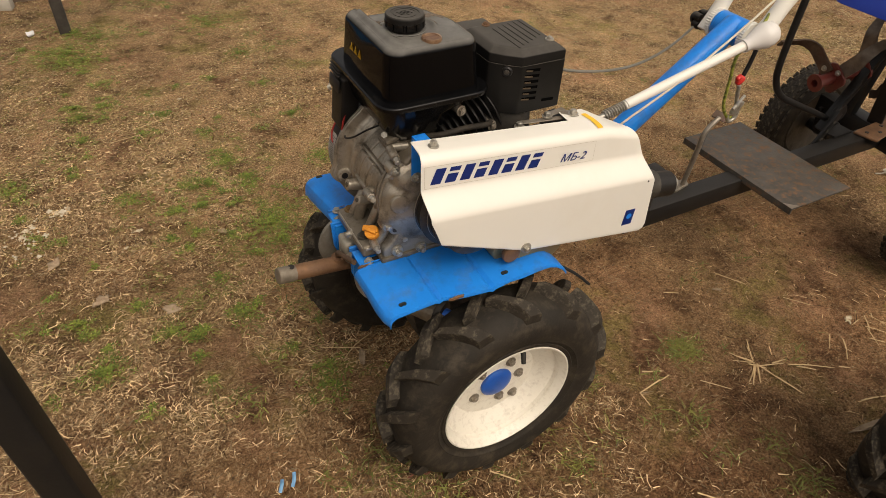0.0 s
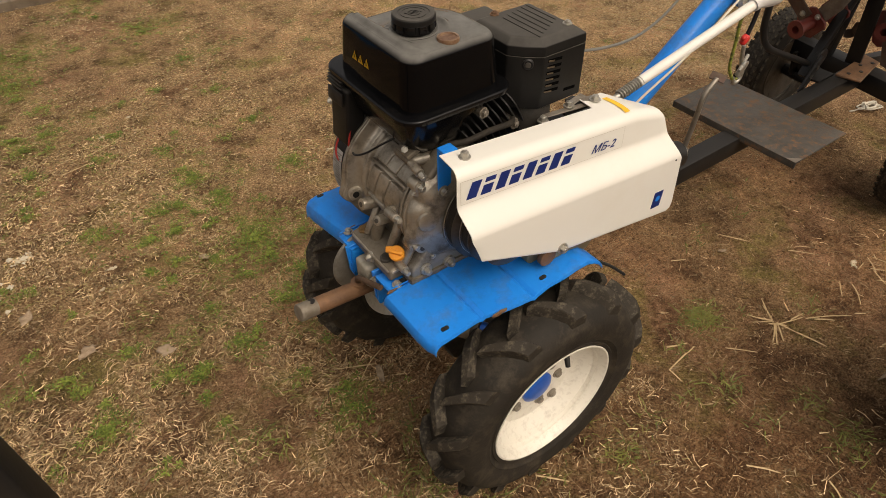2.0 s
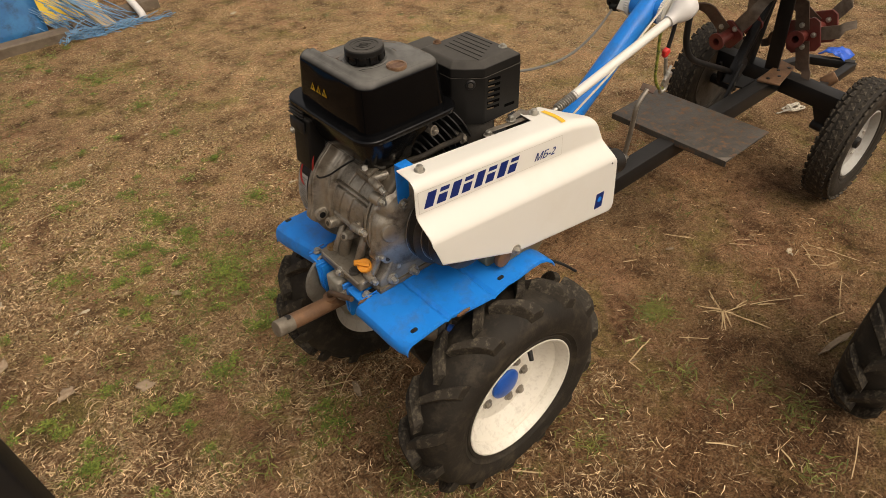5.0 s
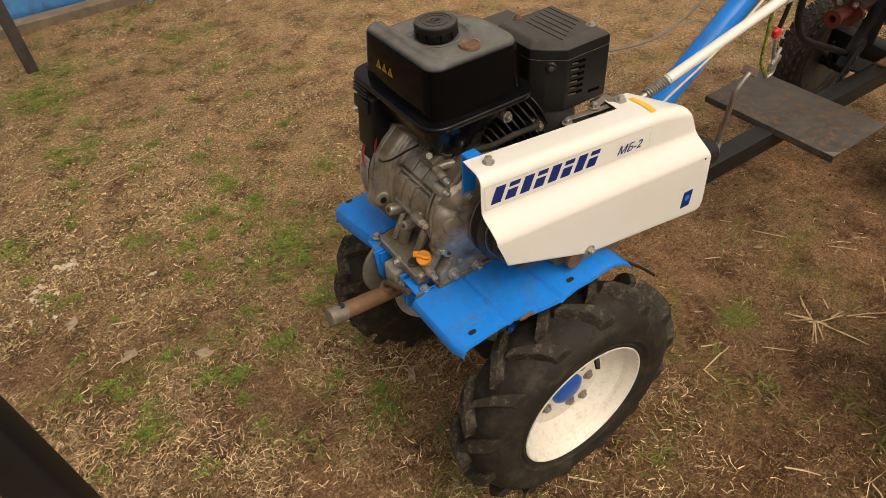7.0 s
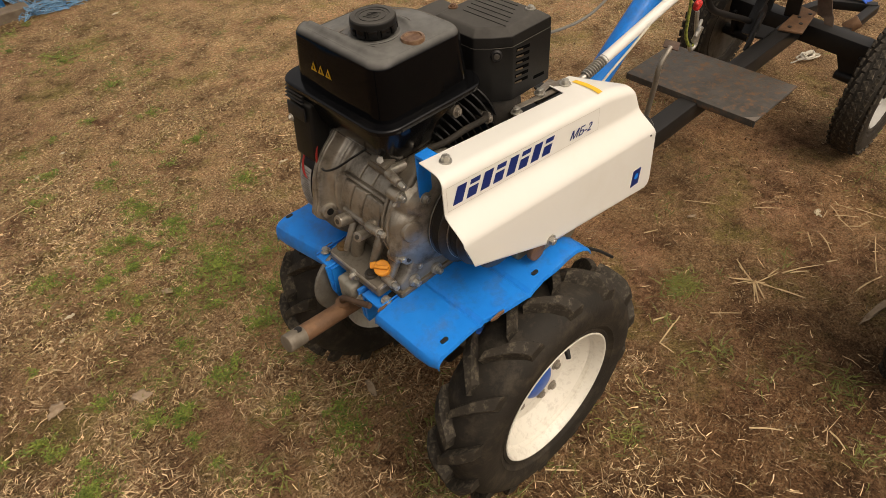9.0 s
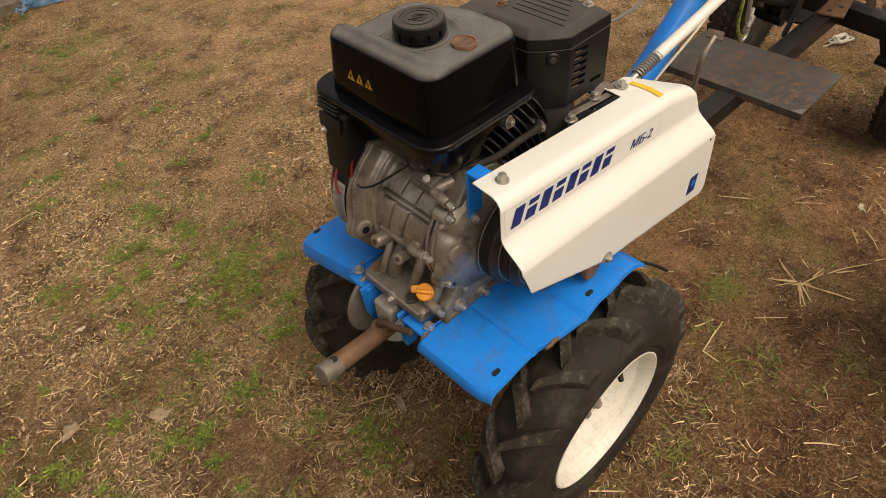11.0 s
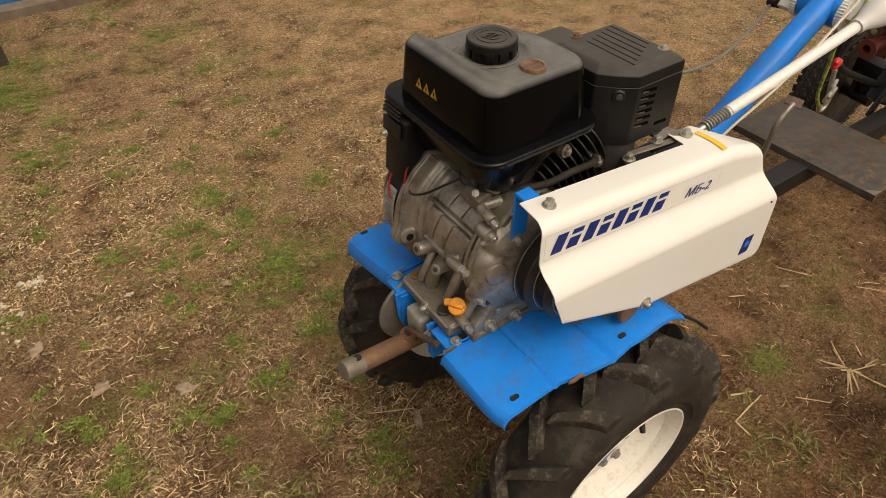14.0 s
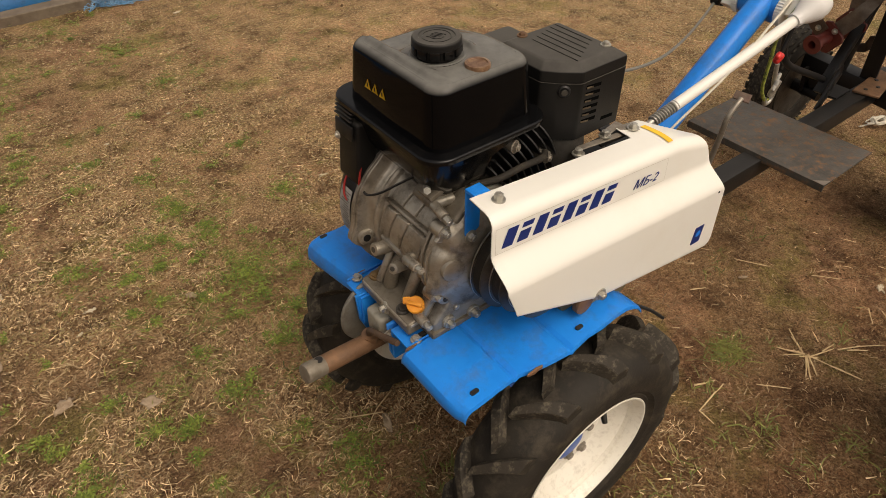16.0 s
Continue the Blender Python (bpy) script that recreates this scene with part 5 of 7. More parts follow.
cyl(bm, p + d * 0.010, p + d * 0.022, 0.012, n=20, bev=0.003)
part("tube_collar", bm, M_STEEL, tow, "grey steel ring collar")

# handlebar column
A, B = Vector((0.285, -0.006, 0.515)), Vector((0.655, -0.006, 0.795))
bm = bmesh.new()
cyl(bm, A, B, 0.0250, 0.0235, n=32, bev=0.006)
col = part("handlebar_column", bm, M_BLUE, tractor, "blue tubular handlebar column")
bm = bmesh.new()
cyl(bm, (0.655, -0.038, 0.778), (0.655, 0.036, 0.778), 0.0285, n=32, bev=0.004)
part("cross_tube", bm, M_BLUE, col)


def toothed_disc(y0, y1):
    bm = bmesh.new()
    n = 36
    pts = []
    for k in range(2 * n):
        r = 0.0305 if k % 2 else 0.0290
        a = math.pi * k / n
        pts.append((0.655 + r * math.cos(a), 0.778 + r * math.sin(a)))
    prism(bm, pts, y0, y1)
    return bm


for y0, y1 in ((-0.038, -0.050), (0.036, 0.047)):
    part("toothed_disc", toothed_disc(min(y0, y1), max(y0, y1)), M_CREAM, col, "cream toothed clamping disc", deg=25)
for y, pts in ((-0.066, [(0.645, -0.066, 0.770), (0.675, -0.066, 0.815), (0.72, -0.070, 0.880), (0.80, -0.10, 0.960), (0.95, -0.17, 1.02), (1.12, -0.20, 1.04)]), (0.074, [(0.645, 0.060, 0.755), (0.672, 0.060, 0.800), (0.705, 0.066, 0.865), (0.775, 0.10, 0.950), (0.94, 0.19, 1.02), (1.12, 0.22, 1.04)])):
    bm = bmesh.new()
    sweep(bm, curve_pts(pts, 8), 0.0165, 18)
    hb = part("handlebar", bm, M_CREAM, tractor, "cream tubular handlebar")
bm = bmesh.new()
lathe(bm, [(0.0001, 0.118), (0.010, 0.118), (0.013, 0.114), (0.013, 0.104), (0.020, 0.102), (0.0001, 0.102)], (0.668, 0, 0.762), "y", 20)
for k in range(5):
    a = 2 * math.pi * k / 5
    cyl(bm, (0.668 + 0.014 * math.cos(a), 0.086, 0.762 + 0.014 * math.sin(a)), (0.668 + 0.014 * math.cos(a), 0.103, 0.762 + 0.014 * math.sin(a)), 0.0085, n=14, bev=0.002)
part("clamp_knob", bm, M_BLKPLA, col, "black star knob")
bm = bmesh.new()
box(bm, (0.676, -0.058, 0.764), (0.026, 0.010, 0.012), Euler((0, radians(-20), 0)).to_matrix(), bev=0.003)
part("rod_bracket", bm, M_BLUE, col)

# shift rod with spring and grip socket
S, E = Vector((0.288, -0.0595, 0.686)), Vector((0.578, -0.105, 0.802))
dS = (E - S).normalized()
bm = bmesh.new()
cyl(bm, S + dS * 0.05, E, 0.0095, n=20)
rod = part("shift_rod", bm, M_CREAM, tractor, "cream plastic covered shift rod")
bm = bmesh.new()
sp = []
u = dS.cross(Vector((0, 0, 1))).normalized()
w = dS.cross(u)
for i in range(10 * 14 + 1):
    a = 2 * math.pi * i / 14
    sp.append(S + dS * (0.004 + 0.050 * i / 140) + 0.0085 * (math.cos(a) * u + math.sin(a) * w))
sweep(bm, sp, 0.0017, 6)
cyl(bm, S - dS * 0.01, S + dS * 0.06, 0.006, n=12)
part("spring", bm, M_STEEL, rod, "grey coil spring")
bm = bmesh.new()
m = Matrix.Translation(E) @ dS.to_track_quat("Z", "Y").to_matrix().to_4x4()
lathe(bm, [(0.0001, -0.012), (0.0125, -0.012), (0.0135, 0.0), (0.0195, 0.014), (0.0235, 0.026), (0.0245, 0.032), (0.0237, 0.036), (0.0237, 0.042), (0.0205, 0.051), (0.012, 0.058), (0.0001, 0.060)], (0, 0, 0), "z", 32)
bmesh.ops.transform(bm, matrix=m, verts=bm.verts)
part("socket", bm, M_GREYPL, rod, "silver grey plastic socket")
bm = bmesh.new()
sweep(bm, curve_pts([(0.13, 0.03, 0.800), (0.24, 0.031, 0.753), (0.345, 0.035, 0.727), (0.45, 0.048, 0.715), (0.56, 0.074, 0.720), (0.65, 0.094, 0.750), (0.70, 0.092, 0.805), (0.73, 0.085, 0.88)], 10), 0.0028, 8)
part("throttle_cable", bm, mat("grey_sheath", (0.16, 0.15, 0.125), 0.5, var=0.4, vscale=60), tractor, "grey sheathed throttle cable")
bm = bmesh.new()
sweep(bm, curve_pts([(0.28, -0.075, 0.64), (0.333, -0.08, 0.679), (0.43, -0.090, 0.740), (0.56, -0.085, 0.815), (0.66, -0.08, 0.88)], 6), 0.0022, 8)
part("clutch_cable", bm, M_ROPE, tractor, "thin pale clutch cable")
bm = bmesh.new()
sweep(bm, curve_pts([(0.110, -0.200, 0.497), (0.125, -0.206, 0.490), (0.155, -0.222, 0.470), (0.180, -0.236, 0.446)], 6), 0.003, 8)
part("rear_wire", bm, M_BLACK, tractor)

# hook strap hanging from the column
strap = thing("hook_strap", "green and yellow elastic strap with red hook and steel clip", "strap", (0.64, -0.07, 0.60))
bm = bmesh.new()
sweep(bm, curve_pts([(0.668, -0.062, 0.83), (0.640, -0.072, 0.800), (0.605, -0.070, 0.760), (0.612, -0.068, 0.70), (0.622, -0.066, 0.645), (0.645, -0.066, 0.612), (0.662, -0.066, 0.606)], 8), 0.0034, 10)
part("webbing", bm, M_STRAP, strap)
bm = bmesh.new()
sweep(bm, curve_pts([(0.668, -0.063, 0.775), (0.664, -0.063, 0.735), (0.655, -0.063, 0.700)], 6), 0.0045, 10)
part("cord", bm, M_BLACK, strap)
bm = bmesh.new()
box(bm, (0.650, -0.064, 0.694), (0.014, 0.014, 0.022), Euler((0.3, 0.5, 0.2)).to_matrix(), bev=0.006, seg=3)
box(bm, (0.641, -0.066, 0.702), (0.016, 0.010, 0.011), Euler((0.3, -0.3, 0.2)).to_matrix(), bev=0.004, seg=3)
part("hook_cap", bm, M_REDPL, strap, "red plastic hook end")
bm = bmesh.new()
sweep(bm, curve_pts([(0.652, -0.065, 0.682), (0.656, -0.066, 0.660), (0.664, -0.066, 0.636), (0.676, -0.066, 0.618), (0.672, -0.066, 0.600), (0.655, -0.066, 0.598), (0.648, -0.066, 0.612)], 6), 0.0042, 10)
part("steel_hook", bm, M_STEEL, strap)
bm = bmesh.new()
box(bm, (0.664, -0.070, 0.630), (0.030, 0.010, 0.034), Euler((0.2, 0.35, 0.3)).to_matrix(), bev=0.004)
cyl(bm, (0.640, -0.078, 0.635), (0.690, -0.060, 0.648), 0.0035, n=10)
part("clip", bm, M_STEEL, strap)


# ---- trailed seat cart ----
M_BLADE = mat("brown_worn_steel", (0.070, 0.042, 0.028), 0.55, 0.3, var=0.9, vscale=30, color2=(0.15, 0.10, 0.068), dirt=(0.12, 0.03, 0.02), dscale=14, damt=0.6, bump=0.25, bscale=220)
M_BLADEW = mat("worn_blade_steel", (0.13, 0.098, 0.072), 0.5, 0.4, var=0.9, vscale=34, color2=(0.25, 0.205, 0.16), dirt=(0.09, 0.05, 0.03), dscale=20, damt=0.6, bump=0.2, bscale=220)
cart = thing("trailed_seat_cart", "black steel trailed seat cart with rusty footplate and blue seat", "trailer", (1.3, 0.03, 0))
bm = bmesh.new()
box(bm, (1.02, 0.028, 0.300), (1.02, 0.050, 0.052), bev=0.003)
part("drawbar", bm, M_BLACK, cart)
bm = bmesh.new()
box(bm, (0.552, 0.010, 0.36), (0.06, 0.012, 0.17), bev=0.002)
box(bm, (0.545, -0.01, 0.44), (0.05, 0.06, 0.05), bev=0.004)
part("coupling", bm, M_BLACK, cart)
m_plate = mat("rusty_black_plate", (0.052, 0.047, 0.041), 0.40, 0.0, var=0.9, vscale=18, color2=(0.095, 0.085, 0.072), dirt=(0.23, 0.115, 0.050), dscale=42, damt=0.9, bump=0.25, bscale=160, spec=0.22)
bm = bmesh.new()
box(bm, (1.022, 0.035, 0.3335), (0.228, 0.378, 0.005), bev=0.001)
box(bm, (0.9105, 0.035, 0.3255), (0.005, 0.378, 0.016), bev=0.001)
plate = part("footplate", bm, m_plate, cart, "dark steel footplate with rust stains")
bm = bmesh.new()
prism(bm, [(0.9075, -0.1535), (0.937, -0.1535), (0.9075, -0.126)], 0.3362, 0.3372, "z")
part("worn_corner", bm, mat("bare_corner_steel", (0.17, 0.145, 0.115), 0.5, 0.3, var=0.7, vscale=40), plate, "scuffed pale corner")
bm = bmesh.new()
sweep(bm, curve_pts([(0.735, 0.052, 0.318), (0.732, 0.044, 0.38), (0.728, 0.036, 0.45), (0.728, 0.034, 0.490), (0.742, 0.034, 0.513), (0.765, 0.034, 0.530)], 7), 0.0065, 12)
pin = part("coupling_pin", bm, M_BARE, cart, "bent bare steel coupling pin")
bm = bmesh.new()
box(bm, (0.770, 0.036, 0.532), (0.026, 0.036, 0.003), Euler((radians(8), radians(-18), radians(20))).to_matrix(), bev=0.001)
part("pin_handle", bm, M_BLADE, pin)
bm = bmesh.new()
prism(bm, [(0.66, 0.040), (0.74, 0.070), (0.76, 0.064), (0.75, 0.044), (0.70, 0.034)], 0.3275, 0.3325, "z")
part("pin_plate", bm, M_BARE, cart)

AXLE_N, AXLE_F = Vector((1.508, -0.262, 0.201)), Vector((1.600, 0.305, 0.201))
adir = (AXLE_F - AXLE_N).normalized()
aturn = Matrix.Rotation(math.atan2(-adir.x, adir.y), 3, "Z")
amid = (AXLE_N + AXLE_F) / 2
bm = bmesh.new()
box(bm, (amid.x, amid.y - 0.01, 0.296), (0.060, 0.50, 0.056), aturn, bev=0.003)
beam = part("axle_beam", bm, M_BLACK, cart)
for c, k in ((AXLE_N, 1), (AXLE_F, -1)):
    p = c + adir * (0.070 * k)
    bm = bmesh.new()
    prism(bm, [(p.x - 0.045, 0.290), (p.x + 0.045, 0.290), (p.x + 0.028, 0.215), (p.x, 0.180), (p.x - 0.028, 0.215)], p.y - 0.006, p.y + 0.006)
    bevel_all(bm, 0.0015, 1)
    part("axle_gusset", bm, M_BLACK, beam)
    bm = bmesh.new()
    cyl(bm, c + adir * (0.13 * k), c, 0.016, n=18)
    part("stub_axle", bm, M_BLACK, beam)
    bm = bmesh.new()
    q = c + adir * (0.10 * k)
    prism(bm, [(q.y - 0.050, 0.27), (q.y + 0.050, 0.27), (q.y + 0.012 * k, 0.19), (q.y - 0.03 * k, 0.19)], q.x - 0.004, q.x + 0.004, "x")
    part("gusset_web", bm, M_BLACK, beam)

BLOCKS = {}


def block_mesh(w, l, d, skew):
    key = (w, l, d, skew)
    if key not in BLOCKS:
        bm = bmesh.new()
        box(bm, (0, 0, 0), (d, w, l), Euler((skew, 0, 0)).to_matrix(), bev=0.0015, seg=1)
        me = bpy.data.meshes.new("tread_block")
        bm.to_mesh(me)
        bm.free()
        me.materials.append(M_TREAD)
        BLOCKS[key] = me
    return BLOCKS[key]


def cart_wheel(c, side):
    t = part("tyre", carcass(c, 0.2005, 0.090, 0.112, 0.005, 56), M_RUBBER, cart, "black treaded rubber tyre")
    n = 40
    for row, (yy, r, tilt, w, l, d) in enumerate(((-0.0365, 0.1830, 0.72, 0.016, 0.0225, 0.006), (-0.0185, 0.1930, 0.14, 0.0160, 0.0265, 0.006), (0.0, 0.1950, 0.0, 0.0160, 0.0265, 0.006), (0.0185, 0.1930, -0.14, 0.0160, 0.0265, 0.006), (0.0365, 0.1830, -0.72, 0.016, 0.0225, 0.006))):
        me = block_mesh(w, l, d, (0.15, -0.2, 0.2, -0.2, 0.15)[row])
        for k in range(n):
            ob = new("tread_block", me)
            ob.parent = t
            ob.matrix_basis = Matrix.Translation(c) @ Matrix.Rotation(2 * math.pi * (k + 0.5 * (row % 2)) / n, 4, "Y") @ Matrix.Translation((r, yy, 0)) @ Matrix.Rotation(tilt, 4, "Z")
    bm = bmesh.new()
    o = lambda d: side * d
    lathe(bm, [(0.110, o(0.034)), (0.106, o(0.036)), (0.100, o(0.028)), (0.094, o(0.012)), (0.060, o(0.006)), (0.045, o(0.016)), (0.020, o(0.018)), (0.020, -o(0.03)), (0.09, -o(0.03)), (0.110, -o(0.034)), (0.104, -o(0.02)), (0.104, o(0.02)), (0.110, o(0.034))], c, "y", 48)
    r = part("rim", bm, M_CASTD if side > 0 else mat("grey_rim_paint", (0.34, 0.33, 0.30), 0.5, var=0.7, vscale=20, color2=(0.45, 0.44, 0.40), dirt=(0.15, 0.11, 0.075), dscale=20, damt=0.5), cart, "grey painted steel rim" if side < 0 else "dark dirty steel rim")
    for k in range(4):
        a = math.pi / 2 * k + 0.4
        bm = bmesh.new()
        bolt(bm, c + Vector((0.052 * math.cos(a), o(0.012), 0.052 * math.sin(a))), (0, side, 0), 0.007, 0.005)
        part("wheel_nut", bm, M_STEEL, r)
    bm = bmesh.new()
    cyl(bm, c - Vector((0, o(0.06), 0)), c + Vector((0, o(0.03), 0)), 0.018, n=20, bev=0.003)
    part("hub", bm, M_BLACK, r)


cart_wheel(AXLE_N, -1)
cart_wheel(AXLE_F, 1)

# seat and its posts
bm = bmesh.new()
rounded_box(bm, (1.262, -0.165, 0.700), (1.640, 0.192, 0.772), 0.045, 0.018, 6)
seat = part("seat", bm, M_SEAT, cart, "glossy blue padded seat")
bm = bmesh.new()
box(bm, (1.45, 0.014, 0.695), (0.32, 0.30, 0.010), bev=0.002)
part("seat_board", bm, M_WOOD, seat)
for a, b, w in (((1.545, 0.055, 0.32), (1.485, 0.052, 0.692), 0.044), ((1.335, 0.095, 0.33), (1.565, 0.10, 0.692), 0.026), ((1.545, 0.14, 0.32), (1.59, 0.13, 0.692), 0.03)):
    a, b = Vector(a), Vector(b)
    bm = bmesh.new()
    box(bm, (a + b) / 2, (w, 0.010 if w > 0.03 else 0.024, (b - a).length), frame_of(b - a), bev=0.0015)
    part("seat_strut", bm, M_BLACK, cart)
bm = bmesh.new()
sweep(bm, curve_pts([(1.43, 0.100, 0.322), (1.40, 0.100, 0.338), (1.30, 0.100, 0.388), (1.16, 0.100, 0.452), (1.085, 0.100, 0.490), (1.040, 0.100, 0.535), (1.020, 0.100, 0.60), (1.020, 0.100, 0.76), (1.030, 0.100, 0.95)], 7), 0.0090, 14)
lever = part("lift_lever", bm, M_BLACK, cart, "bent black tube lever")
bm = bmesh.new()
lathe(bm, [(0.0001, 0.082), (0.026, 0.082), (0.030, 0.086), (0.030, 0.094), (0.026, 0.098), (0.0001, 0.098)], (1.385, 0, 0.378), "y", 24)
part("pivot_disc", bm, M_BLACK, lever)
bm = bmesh.new()
box(bm, (1.318, 0.066, 0.352), (0.028, 0.008, 0.115), Euler((0, radians(32), 0)).to_matrix(), bev=0.002)
br = part("lever_bracket", bm, M_BLACK, lever)
for k in range(3):
    bm = bmesh.new()
    p = Vector((1.318, 0.0615, 0.352)) + Matrix.Rotation(radians(32), 3, "Y") @ Vector((0, 0, -0.035 + 0.03 * k))
    cyl(bm, p, p + Vector((0, -0.0015, 0)), 0.006, n=12)
    part("drill_hole", bm, M_CASTD, br)
bm = bmesh.new()
prism(bm, [(1.418, 0.040), (1.436, -0.028), (1.596, 0.002), (1.612, 0.056)], 0.328, 0.335, "z")
bevel_all(bm, 0.0015, 1)
rp = part("cross_plate", bm, M_RUST, cart, "rusty drilled steel plate")
for k in range(4):
    bm = bmesh.new()
    cyl(bm, (1.45 + 0.04 * k, 0.008 + 0.010 * (-1) ** k + 0.004 * k, 0.3345), (1.45 + 0.04 * k, 0.008 + 0.010 * (-1) ** k + 0.004 * k, 0.3365), 0.006, n=12)
    part("drill_hole", bm, M_BLACK, rp)
bm = bmesh.new()
prism(bm, [(1.33, 0.085), (1.34, 0.045), (1.42, 0.045), (1.42, 0.11)], 0.327, 0.333, "z")
part("side_plate", bm, M_BLACK, cart)
# rear frame behind the axle
for a, b in (((1.60, 0.10, 0.285), (1.82, 0.045, 0.28)), ((1.81, 0.047, 0.28), (1.872, -0.090, 0.28)), ((1.868, -0.085, 0.278), (1.69, -0.075, 0.262)), ((1.56, -0.10, 0.29), (1.69, -0.075, 0.262))):
    a, b = Vector(a), Vector(b)
    bm = bmesh.new()
    box(bm, (a + b) / 2, (0.028, 0.028, (b - a).length), frame_of(b - a), bev=0.002)
    part("rear_bar", bm, M_BLACK, cart)
for p in ((1.69, -0.067, 0.265),):
    bm = bmesh.new()
    cyl(bm, p, Vector(p) + Vector((0.02, -0.03, 0.03)), 0.02, n=16, bev=0.004)
    part("pivot", bm, M_RUST, cart)


# ---- tiller rotors lying on the cart ----
def rotor(loc, n, first, stars, reach=0.085, bow=0.045, curl=0.9, tail=0.05, label="", dark=False, kept=((0, 1, 2, 3), (0, 1, 2, 3))):
    """Crossed L-shaped blades bolted to square plates on a hub tube. n: the axis; first: the way of the first blade."""
    t = thing("tiller_rotor", label, "tiller rotor", loc, "tiller rotors on the cart")
    n = Vector(n).normalized()
    u = (Vector(first) - n * Vector(first).dot(n)).normalized()
    v = n.cross(u)
    m = Matrix.Translation(loc) @ Matrix((u, v, n)).transposed().to_4x4()
    def put(name, bm, material, lab="", par=None):
        bmesh.ops.transform(bm, matrix=m, verts=bm.verts)
        return part(name, bm, material, par or t, lab)
    lo, hi = min(stars) - 0.04, max(stars) + 0.065
    bm = bmesh.new()
    lathe(bm, [(0.011, lo), (0.018, lo), (0.018, hi - 0.012), (0.026, hi - 0.006), (0.026, hi), (0.011, hi), (0.011, lo)], (0, 0, 0), "z", 28)
    put("hub_tube", bm, M_RED, "red flanged hub tube")
    for i, z in enumerate(stars):
        bm = bmesh.new()
        g = 0.037 if dark else 0.052
        prism(bm, [(g, g * 0.7), (g * 0.7, g), (-g * 0.7, g), (-g, g * 0.7), (-g, -g * 0.7), (-g * 0.7, -g), (g * 0.7, -g), (g, -g * 0.7)], z - 0.004, z + 0.004, "z")
        bevel_all(bm, 0.0015, 1)
        pl = put("blade_plate", bm, M_RED, "red painted square plate")
        for k in kept[i]:
            rot = Matrix.Rotation(math.pi / 2 * k + i * 0.7, 4, "Z")
            side = (-1) ** k
            zz = z + 0.0065 * side
            path = [(0.018, zz, 0.0), (0.018 + reach, zz, 0.0)]
            for j in range(1, 7):
                a = curl * j / 6
                path.append((0.018 + reach + bow * math.sin(a), zz + side * bow * (1 - math.cos(a)), a))
            r1, z1, a1 = path[-1]
            path.append((r1 + tail * math.cos(a1), z1 + side * tail * math.sin(a1), a1))
            bm = bmesh.new()
            rows = []
            for j, (r, h, a) in enumerate(path):
                w = 0.0205 if j < 2 else 0.0205 - 0.0012 * (j - 1)
                off = 0.0022 * max(0, j - 1)
                dr, dh = -math.sin(a) * 0.0025 * side, math.cos(a) * 0.0025
                rows.append([bm.verts.new((r - dr * side, off - w, h - dh)), bm.verts.new((r - dr * side, off + w, h - dh)), bm.verts.new((r + dr * side, off + w, h + dh)), bm.verts.new((r + dr * side, off - w, h + dh))])
            for A, B in zip(rows, rows[1:]):
                for q in range(4):
                    bm.faces.new((A[q], A[(q + 1) % 4], B[(q + 1) % 4], B[q]))
            bm.faces.new(rows[0])
            bm.faces.new(rows[-1])
            bmesh.ops.recalc_face_normals(bm, faces=bm.faces)
            bmesh.ops.transform(bm, matrix=rot, verts=bm.verts)
            put("blade", bm, M_BLADEW if k == (3 if dark else 1) else M_BLADE, "worn steel blade", pl)
            bm = bmesh.new()
            bolt(bm, rot @ Vector((0.034, 0, z + 0.010)), (0, 0, 1), 0.006, 0.005)
            put("bolt", bm, M_STEEL, "", pl)
    return t


rotor((1.585, 0.005, 0.443), (-0.97, -0.05, 0.10), (0.0, -0.36, -1.0), (0.0, -0.15), 0.085, 0.03, 0.5, 0.03, label="red tiller rotor with worn steel blades on the cart", kept=((0, 1, 2, 3), (1, 2)))
rotor((1.325, 0.135, 0.478), (-0.97, 0.10, -0.12), (0.0, 0.80, 0.60), (-0.02, -0.12), 0.075, 0.045, 1.35, 0.06, label="smaller red tiller rotor with curled brown blades on the cart", dark=True, kept=((0, 3), (3,)))

tarp_bit = thing("tarpaulin_scrap", "crumpled bright blue tarpaulin scrap on the cart frame", "tarpaulin", (1.90, -0.01, 0.28))
bm = bmesh.new()
rows = []
for i in range(9):
    rows.append([bm.verts.new((1.845 + 0.010 * i, -0.065 + 0.012 * j, 0.287 + 0.022 * (1 + noise.noise(Vector((i * 0.6, j * 0.6, 4)))) * math.sin(math.pi * (j + 0.6) / 9.2))) for j in range(9)])
for a, b in zip(rows, rows[1:]):
    for k in range(8):
        bm.faces.new((a[k], b[k], b[k + 1], a[k + 1]))
ob = part("sheet", bm, mat("bright_blue_sheet", (0.01, 0.10, 0.55), 0.4, var=0.4, vscale=20), tarp_bit, deg=30)
ob.modifiers.new("thick", "SOLIDIFY").thickness = 0.002

# ---- second lugged wheel ----
spare = thing("lugged_wheel", "dark lugged tractor wheel standing upright on the earth", "wheel", (0.785, -0.702, 0))
lugged_tyre(spare, (0.785, -0.702, 0.243))
dished_rim(spare, (0.785, -0.702, 0.243), -1, M_CASTD, M_BLACK)

# ---- steel post ----
post = thing("steel_post", "black square steel post with worn edges standing in the earth", "post", (-0.735, -0.205, 0))
bm = bmesh.new()
box(bm, (-0.735, -0.205, 0.55), (0.047, 0.047, 1.16), Euler((radians(-3), radians(-3), radians(-8))).to_matrix(), bev=0.006, seg=3)
part("tube", bm, M_BLACK, post)

